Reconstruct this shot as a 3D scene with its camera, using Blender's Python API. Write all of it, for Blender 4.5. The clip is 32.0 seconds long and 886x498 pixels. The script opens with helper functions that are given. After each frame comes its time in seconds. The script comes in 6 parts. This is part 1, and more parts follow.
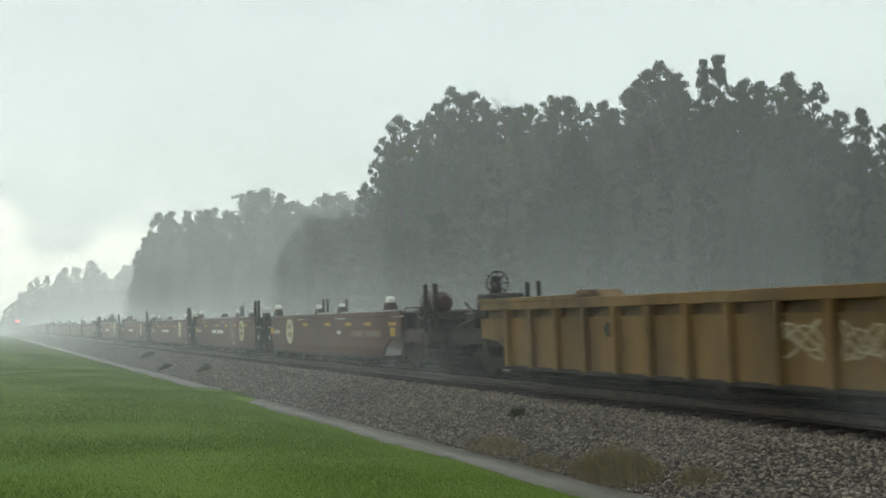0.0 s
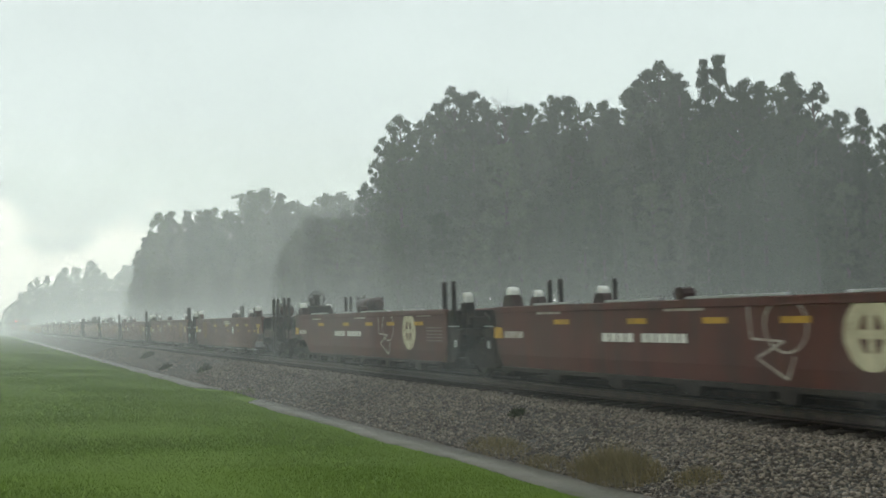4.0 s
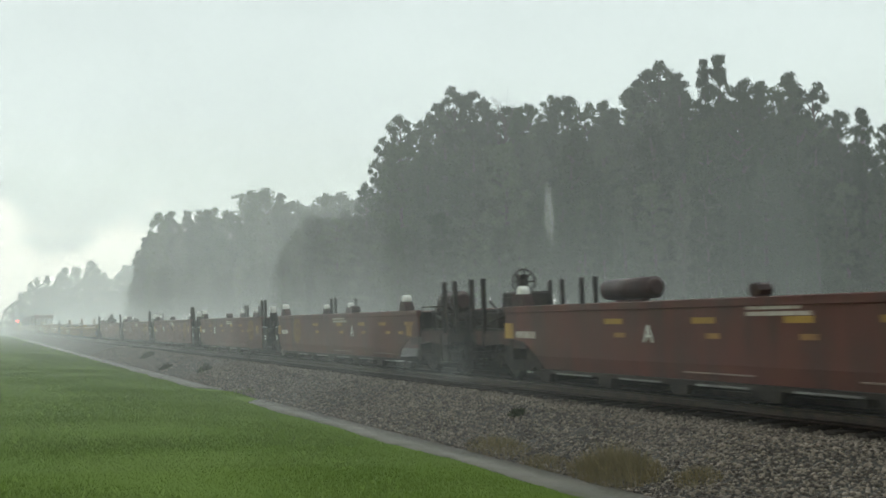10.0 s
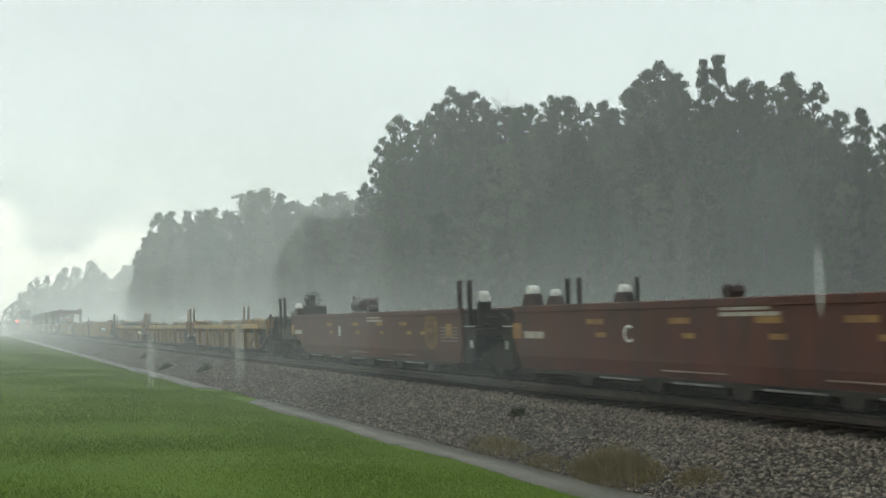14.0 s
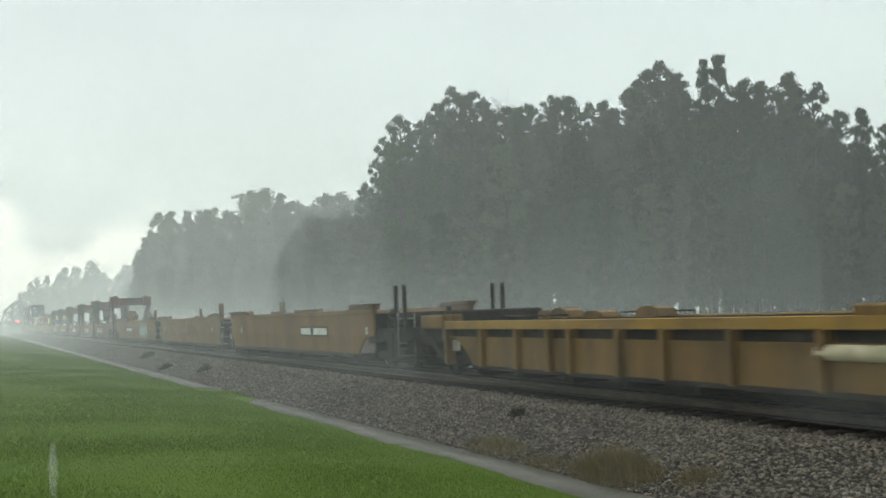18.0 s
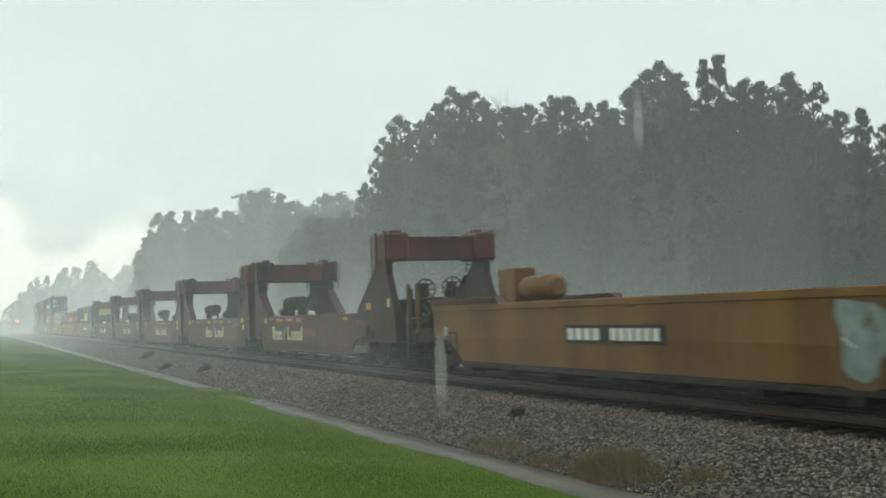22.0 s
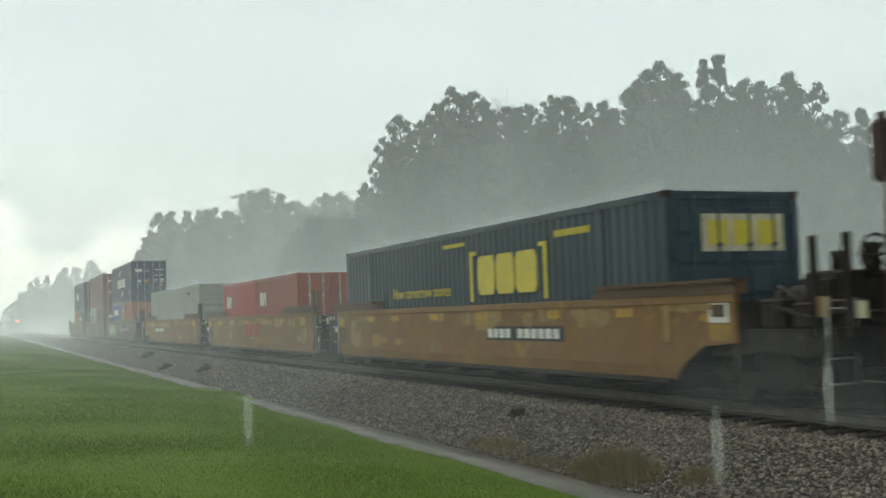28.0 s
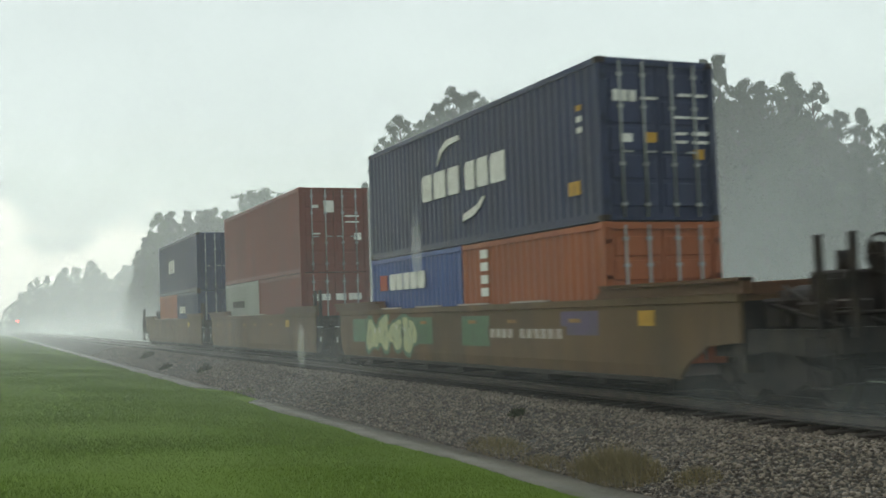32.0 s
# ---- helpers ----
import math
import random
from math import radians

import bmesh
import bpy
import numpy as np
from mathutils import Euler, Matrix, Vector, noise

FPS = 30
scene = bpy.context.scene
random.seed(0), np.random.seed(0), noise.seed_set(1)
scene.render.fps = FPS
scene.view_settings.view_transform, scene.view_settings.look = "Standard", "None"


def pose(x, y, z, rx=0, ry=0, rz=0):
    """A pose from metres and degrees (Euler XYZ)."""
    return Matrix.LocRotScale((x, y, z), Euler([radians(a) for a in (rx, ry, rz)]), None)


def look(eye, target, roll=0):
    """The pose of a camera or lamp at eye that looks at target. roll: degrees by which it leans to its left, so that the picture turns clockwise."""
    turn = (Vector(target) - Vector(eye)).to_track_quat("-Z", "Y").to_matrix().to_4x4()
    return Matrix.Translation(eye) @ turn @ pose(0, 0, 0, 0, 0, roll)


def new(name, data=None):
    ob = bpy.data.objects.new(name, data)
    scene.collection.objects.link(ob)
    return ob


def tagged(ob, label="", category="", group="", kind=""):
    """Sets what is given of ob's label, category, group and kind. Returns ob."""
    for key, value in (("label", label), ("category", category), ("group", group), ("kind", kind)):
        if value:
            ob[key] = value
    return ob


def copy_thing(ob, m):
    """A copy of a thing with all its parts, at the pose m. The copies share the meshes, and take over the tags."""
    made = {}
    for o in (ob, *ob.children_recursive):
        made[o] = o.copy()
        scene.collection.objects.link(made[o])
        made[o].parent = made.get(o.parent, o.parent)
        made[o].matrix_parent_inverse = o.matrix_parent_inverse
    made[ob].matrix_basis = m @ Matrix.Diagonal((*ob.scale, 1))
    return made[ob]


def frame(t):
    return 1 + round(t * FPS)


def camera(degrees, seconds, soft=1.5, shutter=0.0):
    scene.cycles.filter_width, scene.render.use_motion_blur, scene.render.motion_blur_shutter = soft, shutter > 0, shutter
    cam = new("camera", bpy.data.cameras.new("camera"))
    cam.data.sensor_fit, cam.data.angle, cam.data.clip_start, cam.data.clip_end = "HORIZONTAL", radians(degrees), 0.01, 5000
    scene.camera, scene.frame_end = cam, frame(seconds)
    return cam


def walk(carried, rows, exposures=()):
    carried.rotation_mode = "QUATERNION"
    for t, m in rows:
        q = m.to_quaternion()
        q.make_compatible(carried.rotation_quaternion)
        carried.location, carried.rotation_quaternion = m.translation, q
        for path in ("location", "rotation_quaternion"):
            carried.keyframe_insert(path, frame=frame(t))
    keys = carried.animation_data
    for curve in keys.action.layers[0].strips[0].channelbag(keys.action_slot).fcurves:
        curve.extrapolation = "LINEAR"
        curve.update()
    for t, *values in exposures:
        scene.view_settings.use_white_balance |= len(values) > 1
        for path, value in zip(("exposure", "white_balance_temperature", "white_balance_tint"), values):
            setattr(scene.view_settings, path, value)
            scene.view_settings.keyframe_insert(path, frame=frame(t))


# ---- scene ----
# ================= camera =================
cam = camera(43.84, 32.0, soft=1.6, shutter=0.27)
EYE = Vector((0, 0, 1.488))
VIEW = Vector((math.sin(radians(22.915)) * math.cos(radians(3.274)), math.cos(radians(22.915)) * math.cos(radians(3.274)), math.sin(radians(3.274))))
STAND = look(EYE, EYE + VIEW * 100, -1.99)
walk(cam, [(0, STAND), (32.0, STAND)], exposures=[(0, 0.25), (32.0, 0.25)])
TRACK_X = 11.143      # middle of the track
SPEED = 15.976        # metres a second, towards the camera

# ================= world and sun: rainy overcast =================
world = bpy.data.worlds.new("overcast_sky")
scene.world = world
world.use_nodes = True
wt = world.node_tree
wt.nodes.clear()
wout = wt.nodes.new("ShaderNodeOutputWorld")
sky = wt.nodes.new("ShaderNodeTexSky")
sky.sky_type, sky.sun_disc = "NISHITA", False
sky.sun_elevation, sky.sun_rotation = radians(62), radians(-12)
sky.air_density, sky.dust_density = 1.0, 4.0
bg_sky = wt.nodes.new("ShaderNodeBackground")
bg_sky.inputs[1].default_value = 0.0162
wt.links.new(sky.outputs[0], bg_sky.inputs[0])
geo = wt.nodes.new("ShaderNodeTexCoord")
sep = wt.nodes.new("ShaderNodeSeparateXYZ")
wt.links.new(geo.outputs["Generated"], sep.inputs[0])
ramp = wt.nodes.new("ShaderNodeValToRGB")
ramp.color_ramp.elements[0].position, ramp.color_ramp.elements[0].color = 0.0, (0.700, 0.752, 0.695, 1)
ramp.color_ramp.elements[1].position, ramp.color_ramp.elements[1].color = 0.6, (0.677, 0.773, 0.747, 1)
e = ramp.color_ramp.elements.new(0.10)
e.color = (0.619, 0.704, 0.663, 1)
e = ramp.color_ramp.elements.new(0.26)
e.color = (0.723, 0.817, 0.778, 1)
ramp.color_ramp.interpolation = "B_SPLINE"
wt.links.new(sep.outputs["Z"], ramp.inputs[0])
wn = wt.nodes.new("ShaderNodeTexNoise")
wn.inputs["Scale"].default_value, wn.inputs["Detail"].default_value, wn.inputs["Roughness"].default_value = 3.2, 3.0, 0.5
wmap = wt.nodes.new("ShaderNodeMapping")
wmap.inputs["Scale"].default_value = (1, 1, 3.0)
wt.links.new(geo.outputs["Generated"], wmap.inputs[0])
wt.links.new(wmap.outputs[0], wn.inputs["Vector"])
wr = wt.nodes.new("ShaderNodeMapRange")
wr.inputs["From Min"].default_value, wr.inputs["From Max"].default_value = 0.3, 0.7
wr.inputs["To Min"].default_value, wr.inputs["To Max"].default_value = 0.739, 0.853
wt.links.new(wn.outputs["Fac"], wr.inputs["Value"])
# brighter, warmer cloud low over the far end of the line, with a ragged edge
brk = wt.nodes.new("ShaderNodeVectorMath")
brk.operation = "DOT_PRODUCT"
brk.inputs[1].default_value = (-0.20, 0.118, -1.0)
wt.links.new(geo.outputs["Generated"], brk.inputs[0])
bn = wt.nodes.new("ShaderNodeTexNoise")
bn.inputs["Scale"].default_value, bn.inputs["Detail"].default_value, bn.inputs["Roughness"].default_value = 8.0, 2.0, 0.45
bmap = wt.nodes.new("ShaderNodeMapping")
bmap.inputs["Scale"].default_value = (1, 1, 2.2)
wt.links.new(geo.outputs["Generated"], bmap.inputs[0])
wt.links.new(bmap.outputs[0], bn.inputs["Vector"])
bm2 = wt.nodes.new("ShaderNodeMath")
bm2.operation = "MULTIPLY_ADD"
bm2.inputs[1].default_value, bm2.inputs[2].default_value = 0.22, -0.110
wt.links.new(bn.outputs["Fac"], bm2.inputs[0])
ba = wt.nodes.new("ShaderNodeMath")
ba.operation = "ADD"
wt.links.new(brk.outputs["Value"], ba.inputs[0])
wt.links.new(bm2.outputs[0], ba.inputs[1])
br = wt.nodes.new("ShaderNodeMapRange")
br.interpolation_type = "SMOOTHSTEP"
br.inputs["From Min"].default_value, br.inputs["From Max"].default_value = -0.012, 0.026
wt.links.new(ba.outputs[0], br.inputs["Value"])
bmix = wt.nodes.new("ShaderNodeMix")
bmix.data_type = "RGBA"
bmix.inputs["B"].default_value = (1.12, 1.12, 0.98, 1)
wt.links.new(br.outputs[0], bmix.inputs["Factor"])
wt.links.new(ramp.outputs[0], bmix.inputs["A"])
bg_cloud = wt.nodes.new("ShaderNodeBackground")
wt.links.new(bmix.outputs["Result"], bg_cloud.inputs[0])
wt.links.new(wr.outputs[0], bg_cloud.inputs[1])
wmix = wt.nodes.new("ShaderNodeAddShader")
wt.links.new(bg_sky.outputs[0], wmix.inputs[0])
wt.links.new(bg_cloud.outputs[0], wmix.inputs[1])
wt.links.new(wmix.outputs[0], wout.inputs[0])

sun_data = bpy.data.lights.new("sun", "SUN")
sun_data.energy, sun_data.angle, sun_data.color = 0.325, radians(40), (1.0, 0.98, 0.94)
sun = new("sun", sun_data)
sun.matrix_world = look((-5.9, 27.6, 53.0), (0, 0, 0))

# ================= materials =================


def link(nt, a, b):
    nt.links.new(a, b)


def surface(name, base, second=None, dirt=None, rough=0.6, metal=0.0, scale=3.0, fine=40.0, bump=0.15, amount=0.5, dirt_amount=0.35,
            stretch=(1, 1, 1), coords="Object", island=False, spec=0.28, each=0.0, spread=1.0):
    """Two-scale procedural surface: broad blotches, fine grain, dirt streaks and relief."""
    m = bpy.data.materials.new(name)
    m.use_nodes = True
    nt = m.node_tree
    bsdf = nt.nodes["Principled BSDF"]
    bsdf.inputs["Metallic"].default_value = metal
    bsdf.inputs["Specular IOR Level"].default_value = spec
    tc = nt.nodes.new("ShaderNodeTexCoord")
    mp = nt.nodes.new("ShaderNodeMapping")
    mp.inputs["Scale"].default_value = stretch
    link(nt, tc.outputs[coords], mp.inputs[0])
    big = nt.nodes.new("ShaderNodeTexNoise")
    big.inputs["Scale"].default_value, big.inputs["Detail"].default_value = scale, 5
    small = nt.nodes.new("ShaderNodeTexNoise")
    small.inputs["Scale"].default_value, small.inputs["Detail"].default_value = fine, 3
    link(nt, mp.outputs[0], big.inputs["Vector"])
    link(nt, mp.outputs[0], small.inputs["Vector"])
    second = second or tuple(c * 0.75 for c in base)
    mix1 = nt.nodes.new("ShaderNodeMix")
    mix1.data_type = "RGBA"
    mix1.inputs["A"].default_value, mix1.inputs["B"].default_value = (*base, 1), (*second, 1)
    r1 = nt.nodes.new("ShaderNodeMapRange")
    r1.inputs["From Min"].default_value, r1.inputs["From Max"].default_value = 0.35, 0.65
    r1.inputs["To Max"].default_value = amount * 2
    r1.clamp = True
    src = big.outputs["Fac"]
    if island:
        gm = nt.nodes.new("ShaderNodeNewGeometry")
        src = gm.outputs["Random Per Island"]
        r1.inputs["From Min"].default_value, r1.inputs["From Max"].default_value = 0.0, spread
        r1.inputs["To Max"].default_value = 1.0
    link(nt, src, r1.inputs["Value"])
    link(nt, r1.outputs[0], mix1.inputs["Factor"])
    col = mix1.outputs["Result"]
    if dirt:
        mix2 = nt.nodes.new("ShaderNodeMix")
        mix2.data_type = "RGBA"
        mix2.inputs["B"].default_value = (*dirt, 1)
        r2 = nt.nodes.new("ShaderNodeMapRange")
        r2.inputs["From Min"].default_value, r2.inputs["From Max"].default_value = 0.45, 0.75
        r2.inputs["To Max"].default_value = dirt_amount * 2
        mul = nt.nodes.new("ShaderNodeMath")
        mul.operation = "MULTIPLY_ADD"
        mul.inputs[1].default_value, mul.inputs[2].default_value = 0.4, 0.0
        add = nt.nodes.new("ShaderNodeMath")
        add.operation = "MULTIPLY_ADD"
        add.inputs[1].default_value = 0.6
        link(nt, small.outputs["Fac"], mul.inputs[0])
        link(nt, big.outputs["Fac"], add.inputs[0])
        link(nt, mul.outputs[0], add.inputs[2])
        link(nt, add.outputs[0], r2.inputs["Value"])
        link(nt, r2.outputs[0], mix2.inputs["Factor"])
        link(nt, col, mix2.inputs["A"])
        col = mix2.outputs["Result"]
    if each:
        oi = nt.nodes.new("ShaderNodeObjectInfo")
        er = nt.nodes.new("ShaderNodeMapRange")
        er.inputs["To Min"].default_value, er.inputs["To Max"].default_value = 1 - each, 1 + each
        link(nt, oi.outputs["Random"], er.inputs["Value"])
        em = nt.nodes.new("ShaderNodeMix")
        em.data_type, em.blend_type = "RGBA", "MULTIPLY"
        em.inputs["Factor"].default_value = 1.0
        link(nt, col, em.inputs["A"])
        link(nt, er.outputs[0], em.inputs["B"])
        col = em.outputs["Result"]
    link(nt, col, bsdf.inputs["Base Color"])
    rr = nt.nodes.new("ShaderNodeMapRange")
    rr.inputs["To Min"].default_value, rr.inputs["To Max"].default_value = max(0.05, rough - 0.15), min(1, rough + 0.15)
    link(nt, small.outputs["Fac"], rr.inputs["Value"])
    link(nt, rr.outputs[0], bsdf.inputs["Roughness"])
    if bump:
        bp = nt.nodes.new("ShaderNodeBump")
        bp.inputs["Strength"].default_value, bp.inputs["Distance"].default_value = bump, 0.02
        link(nt, small.outputs["Fac"], bp.inputs["Height"])
        link(nt, bp.outputs[0], bsdf.inputs["Normal"])
    return m


STREAK = (1.2, 1.2, 0.25)
M = {
    "grass": surface("wet_grass", (0.096, 0.152, 0.025), (0.116, 0.170, 0.029), (0.084, 0.138, 0.024), 0.95, scale=0.35, fine=9, bump=0.3, spec=0.05),
    "blade": surface("grass_blade", (0.124, 0.192, 0.030), (0.146, 0.209, 0.035), None, 0.9, island=True, bump=0, spec=0.05),
    "field": surface("far_grass", (0.045, 0.062, 0.028), (0.06, 0.065, 0.035), (0.07, 0.065, 0.045), 0.95, scale=0.05, fine=0.8, bump=0.3, spec=0.05),
    "strip": surface("wet_concrete_edge", (0.150, 0.140, 0.115), (0.110, 0.104, 0.085), (0.075, 0.076, 0.048), 0.6, scale=1.2, fine=14, bump=0.3, spec=0.25),
    "bed": surface("ballast_bed", (0.085, 0.080, 0.072), (0.035, 0.033, 0.030), (0.14, 0.135, 0.12), 0.85, scale=9, fine=26, bump=1.0, amount=0.5, dirt_amount=0.3, spec=0.15),
    "stone": surface("ballast_stone", (0.262, 0.218, 0.172), (0.070, 0.058, 0.047), None, 0.55, island=True, fine=60, bump=0.2, spec=0.35, spread=0.85),
    "sleeper": surface("creosoted_timber", (0.06, 0.05, 0.042), (0.035, 0.03, 0.026), (0.11, 0.10, 0.09), 0.7, scale=5, fine=50, bump=0.4),
    "rail": surface("rail_steel", (0.10, 0.075, 0.06), (0.06, 0.05, 0.045), None, 0.45, 0.6, scale=4, fine=60, bump=0.1),
    "rail_top": surface("polished_rail_head", (0.45, 0.45, 0.45), (0.35, 0.35, 0.35), None, 0.25, 1.0, bump=0.03),
    "brown": surface("oxide_brown_paint", (0.108, 0.037, 0.028), (0.068, 0.028, 0.023), (0.060, 0.044, 0.038), 0.5, scale=1.5, fine=22, bump=0.06, stretch=STREAK),
    "red": surface("red_brown_paint", (0.097, 0.025, 0.020), (0.061, 0.022, 0.018), (0.043, 0.027, 0.023), 0.5, scale=0.9, fine=14, bump=0.06, stretch=STREAK),
    "grimy_red": surface("grimy_red_paint", (0.052, 0.018, 0.015), (0.030, 0.015, 0.013), (0.022, 0.017, 0.016), 0.5, scale=1.4, fine=14, bump=0.06, stretch=STREAK),
    "worn_yellow": surface("worn_pale_yellow_paint", (0.31, 0.215, 0.085), (0.24, 0.155, 0.060), (0.16, 0.09, 0.045), 0.6, scale=2.2, fine=9, bump=0.06, dirt_amount=0.45),
    "yellow": surface("weathered_yellow_paint", (0.200, 0.112, 0.030), (0.145, 0.082, 0.028), (0.062, 0.043, 0.026), 0.5, scale=1.1, fine=16, bump=0.06, stretch=STREAK, dirt_amount=0.5),
    "tan": surface("faded_yellow_paint", (0.198, 0.106, 0.030), (0.158, 0.079, 0.026), (0.092, 0.059, 0.033), 0.55, scale=1.0, fine=15, bump=0.06, stretch=STREAK),
    "rust": surface("rusty_yellow_paint", (0.215, 0.115, 0.044), (0.140, 0.070, 0.036), (0.328, 0.195, 0.045), 0.6, scale=1.6, fine=7, bump=0.08, dirt_amount=0.5),
    "rusty_edge": surface("rusty_brown_steel_edge", (0.105, 0.052, 0.026), (0.070, 0.040, 0.024), (0.150, 0.082, 0.032), 0.55, scale=1.8, fine=14, bump=0.08),
    "dull": surface("dull_brown_paint", (0.137, 0.083, 0.040), (0.101, 0.065, 0.036), (0.072, 0.058, 0.036), 0.6, scale=1.2, fine=12, bump=0.08, stretch=STREAK),
    "dark": surface("grimy_black_steel", (0.020, 0.018, 0.017), (0.032, 0.026, 0.022), (0.055, 0.041, 0.032), 0.6, scale=4, fine=30, bump=0.12, spec=0.2),
    "wheel": surface("wheel_steel", (0.05, 0.042, 0.036), (0.03, 0.027, 0.025), None, 0.5, 0.4, scale=8, fine=50, bump=0.1),
    "white": surface("off_white_paint", (0.72, 0.71, 0.66), (0.62, 0.61, 0.56), (0.40, 0.37, 0.32), 0.5, scale=4, fine=30, bump=0.05, dirt_amount=0.2),
    "cream": surface("cream_paint", (0.55, 0.50, 0.34), (0.46, 0.41, 0.28), (0.30, 0.22, 0.15), 0.55, scale=4, fine=30, bump=0.03),
    "ochre": surface("faded_ochre_paint", (0.30, 0.17, 0.06), (0.24, 0.13, 0.05), (0.15, 0.07, 0.04), 0.55, scale=3, fine=30, bump=0.03),
    "chord_yellow": surface("bright_yellow_paint", (0.34, 0.20, 0.035), (0.26, 0.15, 0.035), (0.15, 0.09, 0.04), 0.45, scale=1.1, fine=16, bump=0.05),
    "signal_yellow": surface("reflective_yellow", (0.48, 0.27, 0.03), (0.40, 0.22, 0.03), (0.25, 0.15, 0.04), 0.5, scale=6, fine=40, bump=0.02),
    "pale": surface("faded_white_lettering", (0.42, 0.38, 0.33), (0.34, 0.29, 0.25), (0.25, 0.16, 0.12), 0.6, scale=6, fine=40, bump=0.02),
    "pink": surface("faded_pink_lettering", (0.30, 0.09, 0.08), (0.22, 0.07, 0.06), None, 0.6, scale=6, fine=40, bump=0.02),
    "worn_steel": surface("worn_grey_steel", (0.20, 0.20, 0.19), (0.13, 0.125, 0.12), None, 0.45, 0.3, bump=0.05),
    "dim_pale": surface("dim_stencil_paint", (0.24, 0.18, 0.15), (0.18, 0.13, 0.11), None, 0.6, bump=0.02),
    "faint_chalk": surface("faint_worn_chalk", (0.165, 0.105, 0.085), (0.12, 0.062, 0.050), None, 0.6, bump=0.02),
    "faded_emblem": surface("faded_tan_emblem_paint", (0.190, 0.110, 0.052), (0.150, 0.084, 0.042), (0.10, 0.055, 0.035), 0.6, scale=5, fine=30, bump=0.02),
    "dim_white": surface("thin_white_spray_paint", (0.42, 0.37, 0.27), (0.30, 0.24, 0.15), None, 0.6, bump=0.02),
    "black": surface("black_paint", (0.02, 0.02, 0.022), (0.035, 0.033, 0.032), None, 0.5, bump=0.03),
    "red_mark": surface("red_lettering", (0.36, 0.06, 0.03), (0.28, 0.06, 0.03), None, 0.55, bump=0.02),
    "grey_ice": surface("bare_galvanised", (0.36, 0.37, 0.36), (0.28, 0.29, 0.28), None, 0.4, 0.5, bump=0.05),
    "navy": surface("navy_blue_paint", (0.024, 0.035, 0.082), (0.019, 0.028, 0.064), (0.045, 0.048, 0.068), 0.4, scale=1.2, fine=20, bump=0.05, stretch=STREAK, dirt_amount=0.2),
    "teal": surface("dark_blue_green_paint", (0.018, 0.043, 0.058), (0.015, 0.036, 0.050), (0.032, 0.044, 0.048), 0.4, scale=1.2, fine=20, bump=0.05, stretch=STREAK, dirt_amount=0.2),
    "bright_blue": surface("bright_blue_paint", (0.035, 0.075, 0.24), (0.03, 0.06, 0.2), None, 0.4, scale=1.2, bump=0.05, stretch=STREAK),
    "orange": surface("orange_brown_paint", (0.315, 0.094, 0.034), (0.255, 0.075, 0.030), (0.165, 0.068, 0.038), 0.45, scale=1.2, bump=0.05, stretch=STREAK, dirt_amount=0.2),
    "orange_red": surface("orange_red_container_paint", (0.31, 0.075, 0.040), (0.25, 0.060, 0.036), (0.18, 0.07, 0.045), 0.45, scale=1.2, bump=0.05, stretch=STREAK, dirt_amount=0.2),
    "maroon": surface("oxide_red_container_paint", (0.180, 0.046, 0.030), (0.143, 0.038, 0.026), (0.098, 0.041, 0.030), 0.45, scale=1.2, bump=0.05, stretch=STREAK, dirt_amount=0.2),
    "scarlet": surface("red_container_paint", (0.368, 0.036, 0.032), (0.304, 0.032, 0.028), None, 0.4, scale=1.2, bump=0.05, stretch=STREAK),
    "grey": surface("pale_grey_container_paint", (0.288, 0.302, 0.266), (0.245, 0.259, 0.230), (0.173, 0.173, 0.144), 0.45, scale=1.2, bump=0.05, stretch=STREAK, dirt_amount=0.25),
    "chrome_yellow": surface("chrome_yellow_lettering", (0.62, 0.50, 0.04), (0.52, 0.42, 0.04), None, 0.45, scale=5, bump=0.02),
    "lime": surface("pale_graffiti_paint", (0.42, 0.42, 0.22), (0.32, 0.36, 0.22), None, 0.5, scale=5, bump=0.02),
    "green": surface("green_graffiti_paint", (0.09, 0.16, 0.09), (0.08, 0.12, 0.07), None, 0.5, scale=3, bump=0.02),
    "purple": surface("violet_graffiti_paint", (0.11, 0.08, 0.14), (0.10, 0.08, 0.11), None, 0.5, scale=3, bump=0.02),
    "aqua": surface("pale_blue_graffiti_paint", (0.24, 0.30, 0.29), (0.16, 0.20, 0.19), None, 0.5, scale=5, bump=0.02),
    "bark": surface("pine_bark", (0.045, 0.036, 0.030), (0.032, 0.026, 0.022), (0.06, 0.05, 0.042), 0.9, scale=2, fine=12, bump=0.6, stretch=(1, 1, 0.3)),
    "needle": surface("pine_foliage", (0.031, 0.046, 0.022), (0.040, 0.057, 0.026), None, 0.9, island=True, bump=0, spec=0.05, each=0.32),
    "leaf": surface("broadleaf_foliage", (0.036, 0.057, 0.022), (0.046, 0.068, 0.027), None, 0.9, island=True, bump=0, spec=0.05, each=0.35),
    "straw": surface("dry_weed_stalks", (0.250, 0.196, 0.112), (0.160, 0.140, 0.070), None, 0.85, island=True, bump=0, spec=0.1),
    "weed": surface("dark_weed_leaves", (0.045, 0.055, 0.030), (0.060, 0.060, 0.038), None, 0.8, island=True, bump=0, spec=0.1),
}


def glow(name, colour, strength):
    m = bpy.data.materials.new(name)
    m.use_nodes = True
    b = m.node_tree.nodes["Principled BSDF"]
    b.inputs["Base Color"].default_value = (*colour, 1)
    b.inputs["Emission Color"].default_value = (*colour, 1)
    b.inputs["Emission Strength"].default_value = strength
    return m


